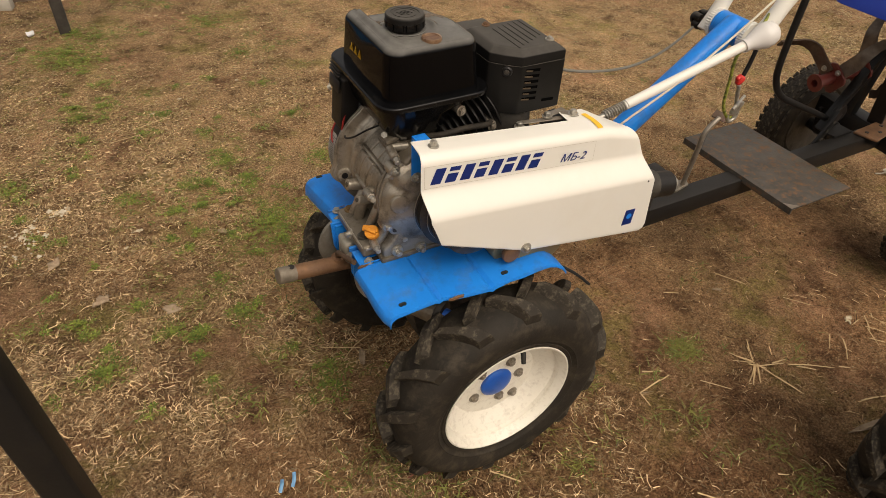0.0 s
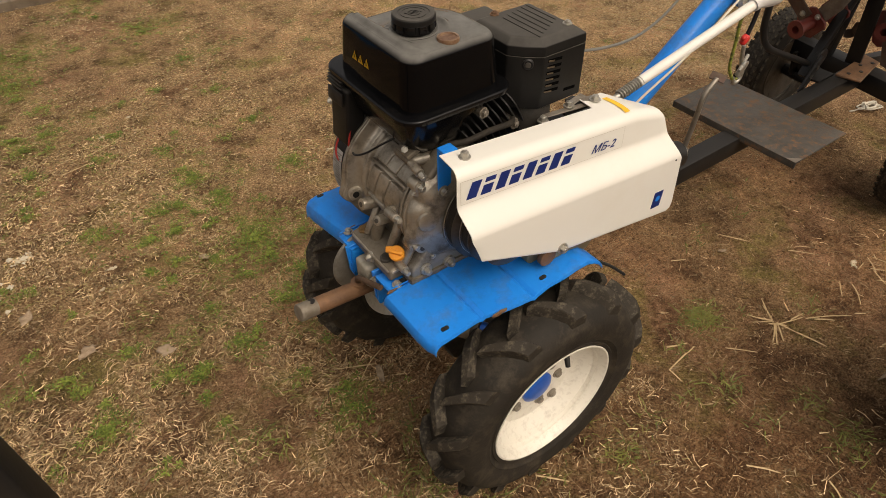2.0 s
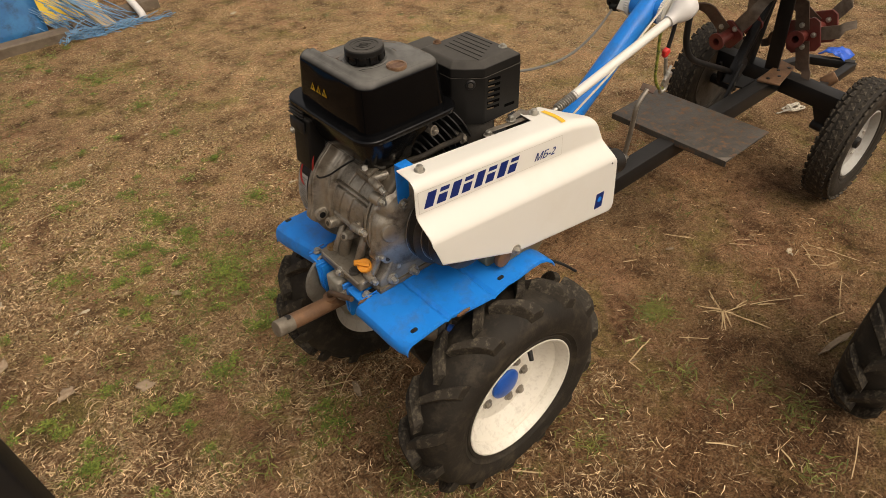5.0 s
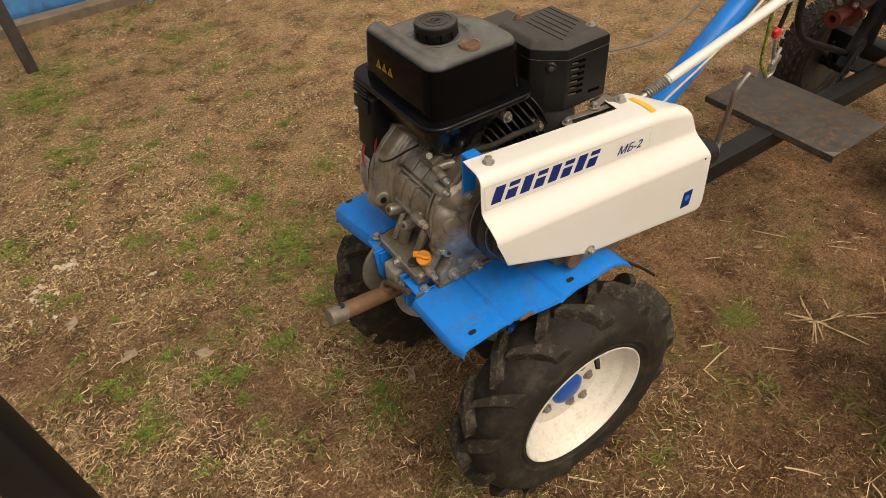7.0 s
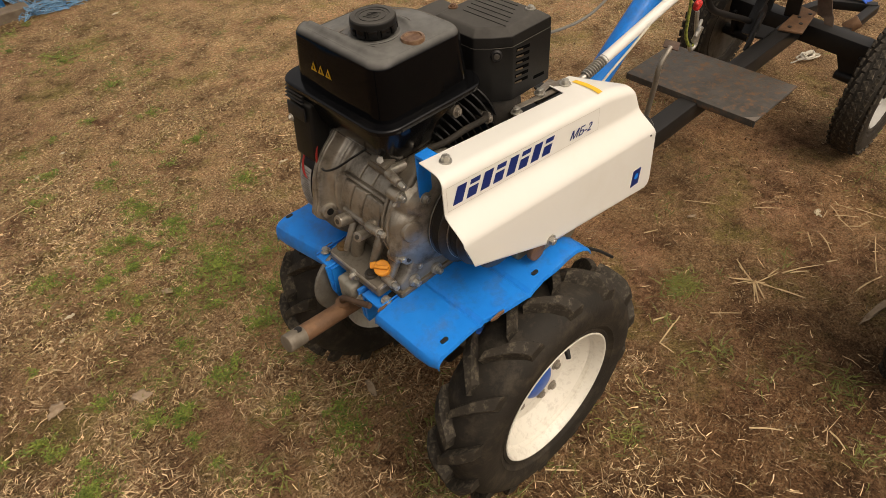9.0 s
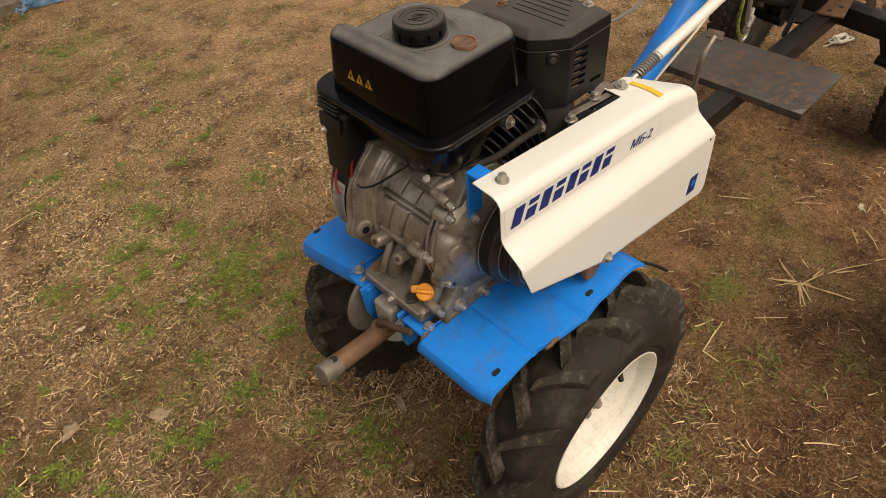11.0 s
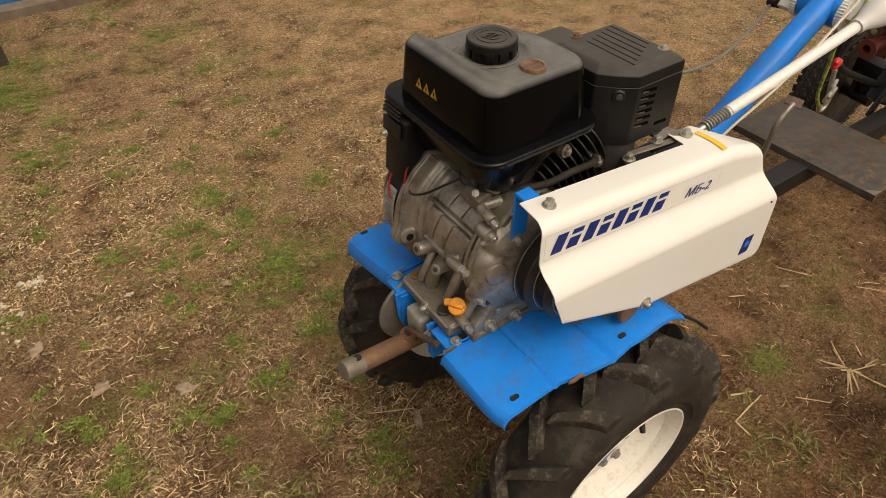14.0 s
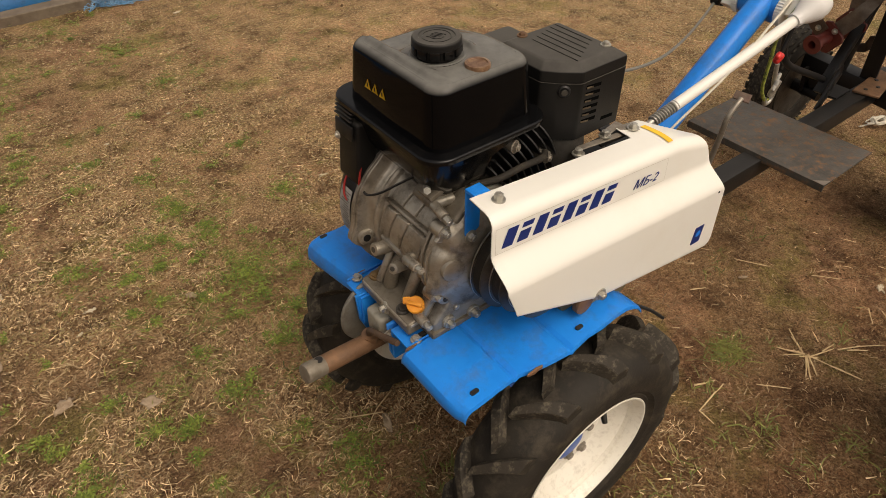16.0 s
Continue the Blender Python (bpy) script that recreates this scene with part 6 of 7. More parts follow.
# ---- far edge: board, blue sheet, yellow panel, net, plank, pole, wooden leg ----
beam_t = thing("timber_edging", "long weathered timber edging lying on the ground", "timber", (-0.6, 3.1, 0))
bm = bmesh.new()
rows = []
for i in range(24):
    x = -3.0 + 3.05 * i / 23
    z = 0.048 + 0.006 * noise.noise(Vector((x * 3, 1, 2)))
    rows.append([bm.verts.new((x, 3.066 + 0.004 * noise.noise(Vector((x * 4, 5, 2))), -0.01)), bm.verts.new((x, 3.062, z)), bm.verts.new((x, 3.150, z + 0.002)), bm.verts.new((x, 3.155, -0.01))])
for a, b in zip(rows, rows[1:]):
    for k in range(4):
        bm.faces.new((a[k], b[k], b[(k + 1) % 4], a[(k + 1) % 4]))
bm.faces.new(rows[0])
bm.faces.new(rows[-1])
bmesh.ops.recalc_face_normals(bm, faces=bm.faces)
bevel_all(bm, 0.004, 1, 50)
part("plank", bm, M_WOOD, beam_t)
sheet = thing("blue_sheet", "weathered blue tarpaulin sheet leaning behind the timber", "tarpaulin", (-1.3, 3.2, 0))
bm = bmesh.new()
rows = []
for i in range(60):
    x = -3.0 + 2.97 * i / 59
    rows.append([bm.verts.new((x + 0.02 * j * noise.noise(Vector((j, 3, 1))), 3.158 + 0.022 * j + 0.030 * noise.noise(Vector((x * 7, j * 0.9, 3))) * min(1, j * 0.5) + 0.012 * noise.noise(Vector((x * 21, j * 1.7, 8))) * min(1, j * 0.5), 0.0 + 0.075 * j)) for j in range(10)])
for a, b in zip(rows, rows[1:]):
    for k in range(9):
        bm.faces.new((a[k], b[k], b[k + 1], a[k + 1]))
ob = part("cloth", bm, M_TARP, sheet, deg=60)
ob.modifiers.new("thick", "SOLIDIFY").thickness = 0.003
panel = thing("yellow_panel", "yellow painted panel lying behind the blue sheet", "panel", (0.1, 3.42, 0))
bm = bmesh.new()
box(bm, (0.10, 3.44, 0.075), (0.42, 0.26, 0.016), Euler((radians(24), radians(3), radians(-6))).to_matrix(), bev=0.003)
part("board", bm, mat("yellow_paint", (0.70, 0.46, 0.03), 0.5, var=0.6, vscale=12, color2=(0.78, 0.58, 0.08), dirt=(0.3, 0.22, 0.1), dscale=8, damt=0.4), panel)
plank = thing("loose_plank", "short pale weathered plank leaning on the ground edge", "plank", (0.24, 3.1, 0))
bm = bmesh.new()
a, b = Vector((0.250, 3.045, 0.018)), Vector((0.130, 3.36, 0.20))
box(bm, (a + b) / 2, (0.075, 0.028, (b - a).length), frame_of(b - a), bev=0.003)
part("plank", bm, mat("pale_wood", (0.40, 0.31, 0.19), 0.7, var=0.9, vscale=14, color2=(0.5, 0.41, 0.28), dirt=(0.2, 0.14, 0.08), dscale=10, damt=0.5, bump=0.3, bscale=90), plank)
rail = thing("timber_rail", "dark timber rail lying on the ground", "timber", (0.35, 3.2, 0))
bm = bmesh.new()
box(bm, (0.33, 3.19, 0.03), (0.50, 0.06, 0.06), Euler((0, 0, radians(6))).to_matrix(), bev=0.005)
part("plank", bm, M_WOOD, rail)
pole = thing("bent_pole", "pale bent metal pole resting on the ground", "pole", (0.43, 3.09, 0))
bm = bmesh.new()
sweep(bm, curve_pts([(0.435, 3.06, 0.012), (0.440, 3.10, 0.035), (0.425, 3.20, 0.10), (0.40, 3.34, 0.22), (0.37, 3.50, 0.40)], 7), 0.020, 16)
part("tube", bm, M_GREYPL, pole)

leg = thing("wooden_post", "dark grey weathered wooden post standing on the ground", "post", (-0.655, 2.57, 0))
bm = bmesh.new()
box(bm, (-0.655, 2.575, 0.45), (0.050, 0.05, 0.92), bev=0.005)
part("timber", bm, mat("grey_wood", (0.035, 0.029, 0.024), 0.8, var=0.9, vscale=16, color2=(0.07, 0.06, 0.05), bump=0.4, bscale=100), leg)
blockw = thing("wood_block", "pale grey wooden block on the ground", "block", (-0.93, 3.0, 0))
bm = bmesh.new()
box(bm, (-0.96, 3.0, 0.03), (0.20, 0.07, 0.06), Euler((0, 0, radians(-10))).to_matrix(), bev=0.006)
part("wood", bm, mat("pale_grey_wood", (0.36, 0.33, 0.27), 0.8, var=0.8, vscale=20, color2=(0.48, 0.44, 0.37), bump=0.3, bscale=80), blockw)

net = thing("blue_netting", "tangled faded blue plastic netting on the ground", "netting", (0.15, 3.05, 0))
rng = random.Random(5)
bm = bmesh.new()
for k in range(150):
    f = rng.random()
    if k < 60:
        p0 = Vector((-0.08 + 0.16 * rng.random(), 3.16 + 0.05 * rng.random(), 0.26 * rng.random() + 0.04))
        ddir = Vector((0.10 + 0.1 * rng.random(), -0.10 * rng.random(), -0.12))
    else:
        p0 = Vector((0.02 + 0.45 * f * f, 3.03 - 0.02 * rng.random() + 0.02 * rng.random(), 0.012 + 0.05 * rng.random() * (1 - f)))
        ddir = Vector((0.12 * rng.random() - 0.02, 0.03 * rng.random() - 0.015, -0.01))
    pts = [p0]
    for j in range(4):
        q = pts[-1] + ddir * 0.5 + Vector((rng.uniform(-1, 1), rng.uniform(-1, 1), rng.uniform(-1, 1))) * 0.018
        q.z = max(q.z, 0.006)
        pts.append(q)
    sweep(bm, curve_pts(pts, 3), 0.0016 + 0.0012 * rng.random(), 4)
tagged(part("twine", bm, M_NET, net), kind="stuff")


# ---- litter and growth on the ground ----
GR = np.random.RandomState(11)


def fbm(x, y, s, seed):
    return np.array([noise.fractal(Vector((a * s, b * s, seed)), 0.9, 2.1, 4) for a, b in zip(x, y)])


def heights(x, y):
    return np.array([ground_height(a, b) for a, b in zip(x, y)])


def strips(name, x, y, length, width, az, lift, bend, material, label, category, taper=0.4, droop=0.0, roll=0.6):
    """Thin bent blades, three cross lines each, joined into one mesh."""
    n = len(x)
    z = heights(x, y) + GR.gamma(1.5, 0.0016, n) + 0.0008
    grow = 1 + 0.60 * np.clip((y - 0.6) / 1.2, 0, 1)
    width = width * grow
    away = np.clip((y - 0.2) / 1.2, 0, 1)
    length, lift = length * (1 - 0.50 * away), lift * (1 - 0.6 * away)
    dx, dy = np.cos(az), np.sin(az)
    px, py = -dy, dx
    tw = GR.uniform(-roll, roll, n)
    V = np.zeros((n, 3, 2, 3))
    for k, f in enumerate((0.0, 0.5, 1.0)):
        side = bend * (f * f)
        cx = x + dx * length * f + px * side * length
        cy = y + dy * length * f + py * side * length
        cz = z + lift * length * f - droop * length * f * f
        w = width * (1 - (1 - taper) * f) / 2
        for j, s in enumerate((-1, 1)):
            V[:, k, j, 0] = cx + s * px * w * np.cos(tw)
            V[:, k, j, 1] = cy + s * py * w * np.cos(tw)
            V[:, k, j, 2] = cz + s * w * np.sin(tw)
    V = V.reshape(-1, 3)
    b = np.arange(n)[:, None] * 6
    F = np.concatenate([b + np.array([[0, 1, 3, 2]]), b + np.array([[2, 3, 5, 4]])])
    me = bpy.data.meshes.new(name)
    me.from_pydata(V.tolist(), [], F.tolist())
    me.materials.append(material)
    return tagged(new(name, me), label, category, kind="stuff")


M_STRAW = mat("dry_straw", (0.37, 0.245, 0.125), 0.7, var=0.9, vscale=45, color2=(0.68, 0.495, 0.285), island=0.8, spec=0.3)
M_FLECK = mat("trodden_straw", (0.23, 0.142, 0.072), 0.75, var=0.9, vscale=45, color2=(0.45, 0.315, 0.175), island=0.5, spec=0.2)
M_FARSTRAW = mat("far_dry_straw", (0.28, 0.190, 0.100), 0.7, var=0.9, vscale=5, color2=(0.62, 0.475, 0.295), island=0.8, spec=0.2)
M_OLIVE = mat("fading_grass", (0.27, 0.21, 0.075), 0.7, var=0.9, vscale=12, color2=(0.44, 0.34, 0.15), island=0.4, spec=0.3)
M_THATCH = mat("brown_thatch", (0.11, 0.056, 0.023), 0.8, var=0.9, vscale=45, color2=(0.26, 0.15, 0.068), island=0.5, spec=0.2)
M_GRASS = mat("green_grass", (0.125, 0.140, 0.030), 0.5, var=0.9, vscale=9, color2=(0.25, 0.230, 0.056), island=0.35, spec=0.3)
M_WEED = mat("green_weed", (0.105, 0.148, 0.022), 0.5, var=0.9, vscale=25, color2=(0.245, 0.275, 0.052), island=0.5, spec=0.3)
M_CLOD = mat("earth_clod", (0.11, 0.058, 0.026), 0.95, var=0.9, vscale=60, color2=(0.22, 0.125, 0.062), island=0.3, spec=0.15)


def spread(n, near=0.55):
    """Places over the yard, thicker round the tractor."""
    m = int(n * near)
    x = np.concatenate([GR.uniform(-1.15, 1.35, m), GR.uniform(-1.6, 3.6, n - m)])
    y = np.concatenate([GR.uniform(-1.0, 1.6, m), GR.uniform(-0.9, 3.9, n - m)])
    return x, y


def bare(x, y):
    """How bare the trodden soil is, 0 to 1."""
    v = np.clip(0.42 - 0.30 * np.clip((y - 0.7) / 0.6, 0, 1) + 1.2 * fbm(x, y, 1.6, 2.2) + 0.9 * fbm(x, y, 6.0, 6.1), 0, 1)
    yard = 1 / (1 + np.exp(-(x - 0.30 - 0.25 * y) / 0.10)) * np.clip((1.0 - y) / 0.5, 0, 1) * np.clip((1.75 - x) / 0.4, 0.35, 1)
    v = np.maximum(v, 0.97 * yard - 0.10 * fbm(x, y, 4.0, 1.0))
    for cx, cy, r, a in ((-0.60, 0.62, 0.16, 0.8), (-0.50, 0.32, 0.16, 0.8), (0.0, 1.25, 0.20, 0.8), (-0.28, 0.88, 0.10, 0.7), (-0.05, 0.0, 0.34, 0.75), (-0.70, 0.95, 0.12, 0.6), (-0.35, 0.05, 0.2, 0.7), (-0.4, 0.62, 0.1, 0.5)):
        v = np.maximum(v, a * np.exp(-((x - cx) ** 2 + (y - cy) ** 2) / (r * r)))
    return np.clip(v, 0, 1)


def sow(count, near, gain, power=1.3):
    x, y = spread(count, near)
    keep = GR.rand(len(x)) > gain * np.clip((bare(x, y) - 0.10) * 1.55, 0, 1) ** power
    return x[keep], y[keep]


# curled dead blades of the turf, pale and greenish
x, y = sow(112000, 0.60, 0.95, 0.9)
keep = GR.rand(len(x)) > 0.6 * np.clip((y - 1.1) / 0.9, 0, 1)
x, y = x[keep], y[keep]
n = len(x)
strips("dry_straw", x, y, GR.gamma(2.4, 0.0050, n) + 0.004, GR.uniform(0.0013, 0.0034, n), GR.uniform(0, 2 * np.pi, n), np.abs(GR.normal(0.06, 0.15, n)), GR.normal(0, 0.38, n), M_STRAW, "scattered dry pale straw and dead grass blades", "straw", droop=0.08)
x, y = sow(44000, 0.5, 0.99, 0.8)
keep = fbm(x, y, 2.3, 4.7) > -0.12
x, y = x[keep], y[keep]
n = len(x)
strips("fading_grass", x, y, GR.gamma(2.8, 0.0052, n) + 0.004, GR.uniform(0.0013, 0.0028, n), GR.uniform(0, 2 * np.pi, n), np.abs(GR.normal(0.10, 0.22, n)), GR.normal(0, 0.4, n), M_OLIVE, "fading olive grass blades matted in the turf", "grass", droop=0.15)
x, y = sow(42000, 0.55, 0.86)
keep = GR.rand(len(x)) > 0.85 * np.clip((y - 0.6) / 0.8, 0, 1)
x, y = x[keep], y[keep]
n = len(x)
strips("brown_thatch", x, y, GR.gamma(3, 0.006, n) + 0.005, GR.uniform(0.0012, 0.003, n), GR.uniform(0, 2 * np.pi, n), np.abs(GR.normal(0.04, 0.10, n)), GR.normal(0, 0.5, n), M_THATCH, "matted brown dead grass", "thatch")
x, y = spread(60000, 0.6)
n = len(x)
strips("straw_flecks", x, y, GR.gamma(2.0, 0.0022, n) + 0.002, GR.uniform(0.0008, 0.0020, n), GR.normal(-0.75, 0.9, n), np.abs(GR.normal(0.05, 0.2, n)), GR.normal(0, 0.2, n), M_FLECK, "fine pale straw flecks trodden into the earth", "straw")

# pale curled blades lying in loose swathes
n = 17000
x, y = GR.uniform(-1.15, 0.9, n), GR.uniform(-0.6, 2.4, n)
keep = GR.rand(n) < np.clip(0.15 + 1.5 * fbm(x, y, 3.2, 12.4) + 0.8 * fbm(x, y, 11.0, 2.9) - 0.35 * bare(x, y), 0.02, 1)
x, y = x[keep], y[keep]
n = len(x)
M_CHAFF = mat("pale_chaff", (0.37, 0.252, 0.128), 0.65, var=0.9, vscale=30, color2=(0.66, 0.485, 0.280), island=0.75, spec=0.3)
strips("pale_chaff", x, y, (GR.gamma(3.0, 0.0050, n) + 0.005) * np.clip(0.75 + 0.5 * y, 0.6, 1.15), GR.uniform(0.0015, 0.0032, n), GR.uniform(0, 2 * np.pi, n), np.abs(GR.normal(0.12, 0.2, n)), GR.normal(0, 0.6, n), M_CHAFF, "pale curled dead blades lying in loose swathes", "straw", droop=0.12)

# fine broken litter of the turf in front of the tractor
n = 60000
x, y = GR.uniform(-1.1, 0.35, n), GR.uniform(-0.45, 1.15, n)
keep = GR.rand(n) < np.clip(0.50 - 0.5 * bare(x, y) + 0.9 * fbm(x, y, 7.0, 5.5), 0.04, 1)
x, y = x[keep], y[keep]
n = len(x)
strips("broken_litter", x, y, GR.gamma(2.2, 0.0042, n) + 0.003, GR.uniform(0.0008, 0.0022, n), GR.uniform(0, 2 * np.pi, n), np.abs(GR.normal(0.10, 0.25, n)), GR.normal(0, 0.5, n), M_STRAW, "fine broken dry litter on the turf", "litter", droop=0.1)

# bits of straw trodden into the bare yard
n = 4500
x, y = GR.uniform(0.0, 1.7, n), GR.uniform(-0.95, 0.9, n)
strips("yard_straw", x, y, GR.gamma(2.0, 0.0075, n) + 0.004, GR.uniform(0.0008, 0.0021, n), GR.normal(-0.6, 0.9, n), np.abs(GR.normal(0.02, 0.06, n)), GR.normal(0, 0.25, n), M_FLECK, "brown straw pieces trodden flat into the bare yard", "straw")

# finer litter of the far turf
for name, m, count, label in (("far_straw", M_FARSTRAW, 60000, "short pale litter covering the far turf"), ("far_grass", M_OLIVE, 50000, "short olive grass mixed in the far turf")):
    x, y = GR.uniform(-1.3, 3.3, count), 0.8 + 2.6 * GR.rand(count) ** 1.15
    keep = GR.rand(count) > 0.9 * bare(x, y)
    x, y = x[keep], y[keep]
    n = len(x)
    strips(name, x, y, GR.gamma(2.6, 0.0042, n) + 0.004, GR.uniform(0.0014, 0.0028, n), GR.uniform(0, 2 * np.pi, n), np.abs(GR.normal(0.08, 0.2, n)), GR.normal(0, 0.6, n), m, label, "litter", droop=0.1)

# paler dry litter behind the cart
M_PALE = mat("pale_litter", (0.40, 0.288, 0.156), 0.7, var=0.9, vscale=5, color2=(0.56, 0.425, 0.245), island=0.3, spec=0.2)
n = 56000
x, y = GR.uniform(0.8, 3.6, n), GR.uniform(0.1, 2.3, n)
keep = GR.rand(n) < np.clip((x - 0.7) / 0.6, 0, 1) * np.clip((y - 0.05) / 0.5, 0, 1) * np.clip((2.4 - y) / 0.5, 0, 1) * np.clip(0.75 + 1.2 * fbm(x, y, 2.5, 9.3), 0.1, 1)
x, y = x[keep], y[keep]
n = len(x)
strips("pale_litter", x, y, GR.gamma(2.6, 0.0046, n) + 0.004, GR.uniform(0.0014, 0.0028, n), GR.uniform(0, 2 * np.pi, n), np.abs(GR.normal(0.08, 0.2, n)), GR.normal(0, 0.6, n), M_PALE, "short pale dry litter in the turf behind the cart", "litter", droop=0.1)

# green blades: loose tufts where the noise is high, and clumps at fixed places
x, y = spread(60000, 0.5)
g = fbm(x, y, 1.9, 8.4) + 0.65 * fbm(x, y, 7.5, 3.3)
far = np.clip((y - 0.9) / 2.0, 0, 1) * np.clip((1.6 - x) / 2.0, 0.25, 1)
keep = g + 0.30 * far + 0.08 * (x < -0.4) - 0.25 * ((x > 0.3) & (y < 0.8)) > 0.50
x, y = x[keep], y[keep]
TUFTS = [(-0.19, 0.78, 0.12, 420), (-0.68, 2.32, 0.17, 420), (0.61, -0.2, 0.05, 230), (-0.62, 2.21, 0.14, 300), (1.7, 0.3, 0.15, 180), (-0.24, 1.16, 0.075, 170), (-0.62, 2.55, 0.15, 260), (-0.73, 0.36, 0.055, 150), (1.75, -0.2, 0.15, 150), (0.59, -0.62, 0.06, 140), (-0.23, 2.85, 0.14, 220), (-0.22, 0.5, 0.06, 130), (1.41, -0.37, 0.1, 130), (0.07, 1.07, 0.07, 120), (-0.52, 2.46, 0.12, 180), (-0.39, 1.08, 0.06, 110), (0.47, -0.73, 0.06, 110), (-0.24, 0.09, 0.09, 110), (-0.58, 1.74, 0.08, 150), (-0.67, 1.68, 0.08, 150), (-0.9, 1.3, 0.14, 150), (-0.2, 1.04, 0.05, 90), (-0.57, 1.07, 0.06, 90), (-0.38, 0.42, 0.04, 90)]
TUFTS += [(GR.uniform(-0.80, 0.10), GR.uniform(0.2, 1.8), GR.uniform(0.03, 0.06), GR.randint(55, 100)) for _ in range(14)]
TUFTS += [(GR.uniform(-0.80, 0.40), GR.uniform(1.9, 2.6), GR.uniform(0.07, 0.12), GR.randint(90, 120)) for _ in range(10)]
TUFTS += [(GR.uniform(0.03, 0.90), GR.uniform(-0.70, -0.05), GR.uniform(0.03, 0.06), GR.randint(30, 80)) for _ in range(13)]
TUFTS += [(GR.uniform(-1.0, 1.6), GR.uniform(0.9, 3.0), GR.uniform(0.015, 0.05), GR.randint(14, 50)) for _ in range(70)]
TUFTS += [(GR.uniform(-0.85, -0.05), GR.uniform(0.15, 1.0), GR.uniform(0.012, 0.035), GR.randint(12, 44)) for _ in range(40)]
for cx, cy, r, k in TUFTS:
    k = int(k * 0.45) if cx > 0.3 and cy < -0.3 else int(k * 0.55) if cx < 0.1 else k
    a, q = GR.uniform(0, 2 * np.pi, k), r * np.sqrt(GR.rand(k)) * GR.uniform(0.3, 1.25, k)
    x, y = np.append(x, cx + q * np.cos(a) * 1.25), np.append(y, cy + q * np.sin(a))
n = len(x)
strips("grass_blades", x, y, GR.gamma(4, 0.0048, n) + 0.006, GR.uniform(0.0018, 0.0040, n), GR.uniform(0, 2 * np.pi, n), GR.uniform(0.05, 0.8, n), GR.normal(0, 0.35, n), M_GRASS, "short sparse green grass blades", "grass", taper=0.2, droop=0.35, roll=0.4)

# broad little leaves of the weed patches, in rosettes
wx, wy, waz, wz, wl = [], [], [], [], []
for cx, cy, r, k in [p for p in TUFTS if p[0] < 0.1]:
    for i in range(max(4, int(k * 0.36))):
        a, q = GR.uniform(0, 2 * np.pi), r * abs(GR.normal(0, 0.62))
        rx, ry, rh, big = cx + q * np.cos(a) * 1.3, cy + q * np.sin(a), GR.uniform(0.001, 0.012), GR.uniform(0.5, 1.0)
        turn, m = GR.uniform(0, 2 * np.pi), GR.randint(4, 9)
        for j in range(m):
            t = turn + 2 * np.pi * j / m + GR.normal(0, 0.25)
            wx.append(rx + 0.002 * np.cos(t)), wy.append(ry + 0.002 * np.sin(t)), waz.append(t), wz.append(rh), wl.append(big)
wx, wy, az, wl = np.array(wx), np.array(wy), np.array(waz), np.array(wl)
n = len(wx)
L, W = GR.uniform(0.007, 0.016, n) * wl, GR.uniform(0.0024, 0.0052, n) * wl
tilt, z0 = GR.uniform(-0.15, 0.5, n), heights(wx, wy) + np.array(wz) + 0.002
ring = [(0, 0), (0.3, 0.36), (0.68, 0.5), (1.0, 0.0), (0.68, -0.5), (0.3, -0.36)]
V = np.zeros((n, 6, 3))
for k, (u, w) in enumerate(ring):
    V[:, k, 0] = wx + np.cos(az) * u * L - np.sin(az) * w * W * 1.2
    V[:, k, 1] = wy + np.sin(az) * u * L + np.cos(az) * w * W * 1.2
    V[:, k, 2] = z0 + tilt * L * u * (1 - 0.35 * u) + 0.0015 * abs(w) * 2
me = bpy.data.meshes.new("weed_leaves")
me.from_pydata(V.reshape(-1, 3).tolist(), [], (np.arange(n)[:, None] * 6 + np.arange(6)[None]).tolist())
me.materials.append(M_WEED)
tagged(new("weed_leaves", me), "low green leafy weed patches in the dry turf", "weeds", kind="stuff")

# crumbs of soil
n = 14000
x, y = spread(n, 0.6)
r = GR.gamma(2.0, 0.0008, n) + 0.0007
V = np.zeros((n, 6, 3))
F = []
base = np.array([(1, 0, 0), (0, 1, 0), (-1, 0, 0), (0, -1, 0), (0, 0, 1), (0, 0, -1)], float)
z = heights(x, y)
for k in range(6):
    V[:, k] = np.stack([x, y, z + r * 0.3], 1) + base[k] * (r * 1.0)[:, None] * GR.uniform(0.6, 1.4, (n, 3))
tri = np.array([(0, 1, 4), (1, 2, 4), (2, 3, 4), (3, 0, 4), (1, 0, 5), (2, 1, 5), (3, 2, 5), (0, 3, 5)])
me = bpy.data.meshes.new("soil_crumbs")
me.from_pydata(V.reshape(-1, 3).tolist(), [], (np.arange(n)[:, None, None] * 6 + tri[None]).reshape(-1, 3).tolist())
me.materials.append(M_CLOD)
tagged(new("soil_crumbs", me), "small brown crumbs of dry soil", "soil", kind="stuff")

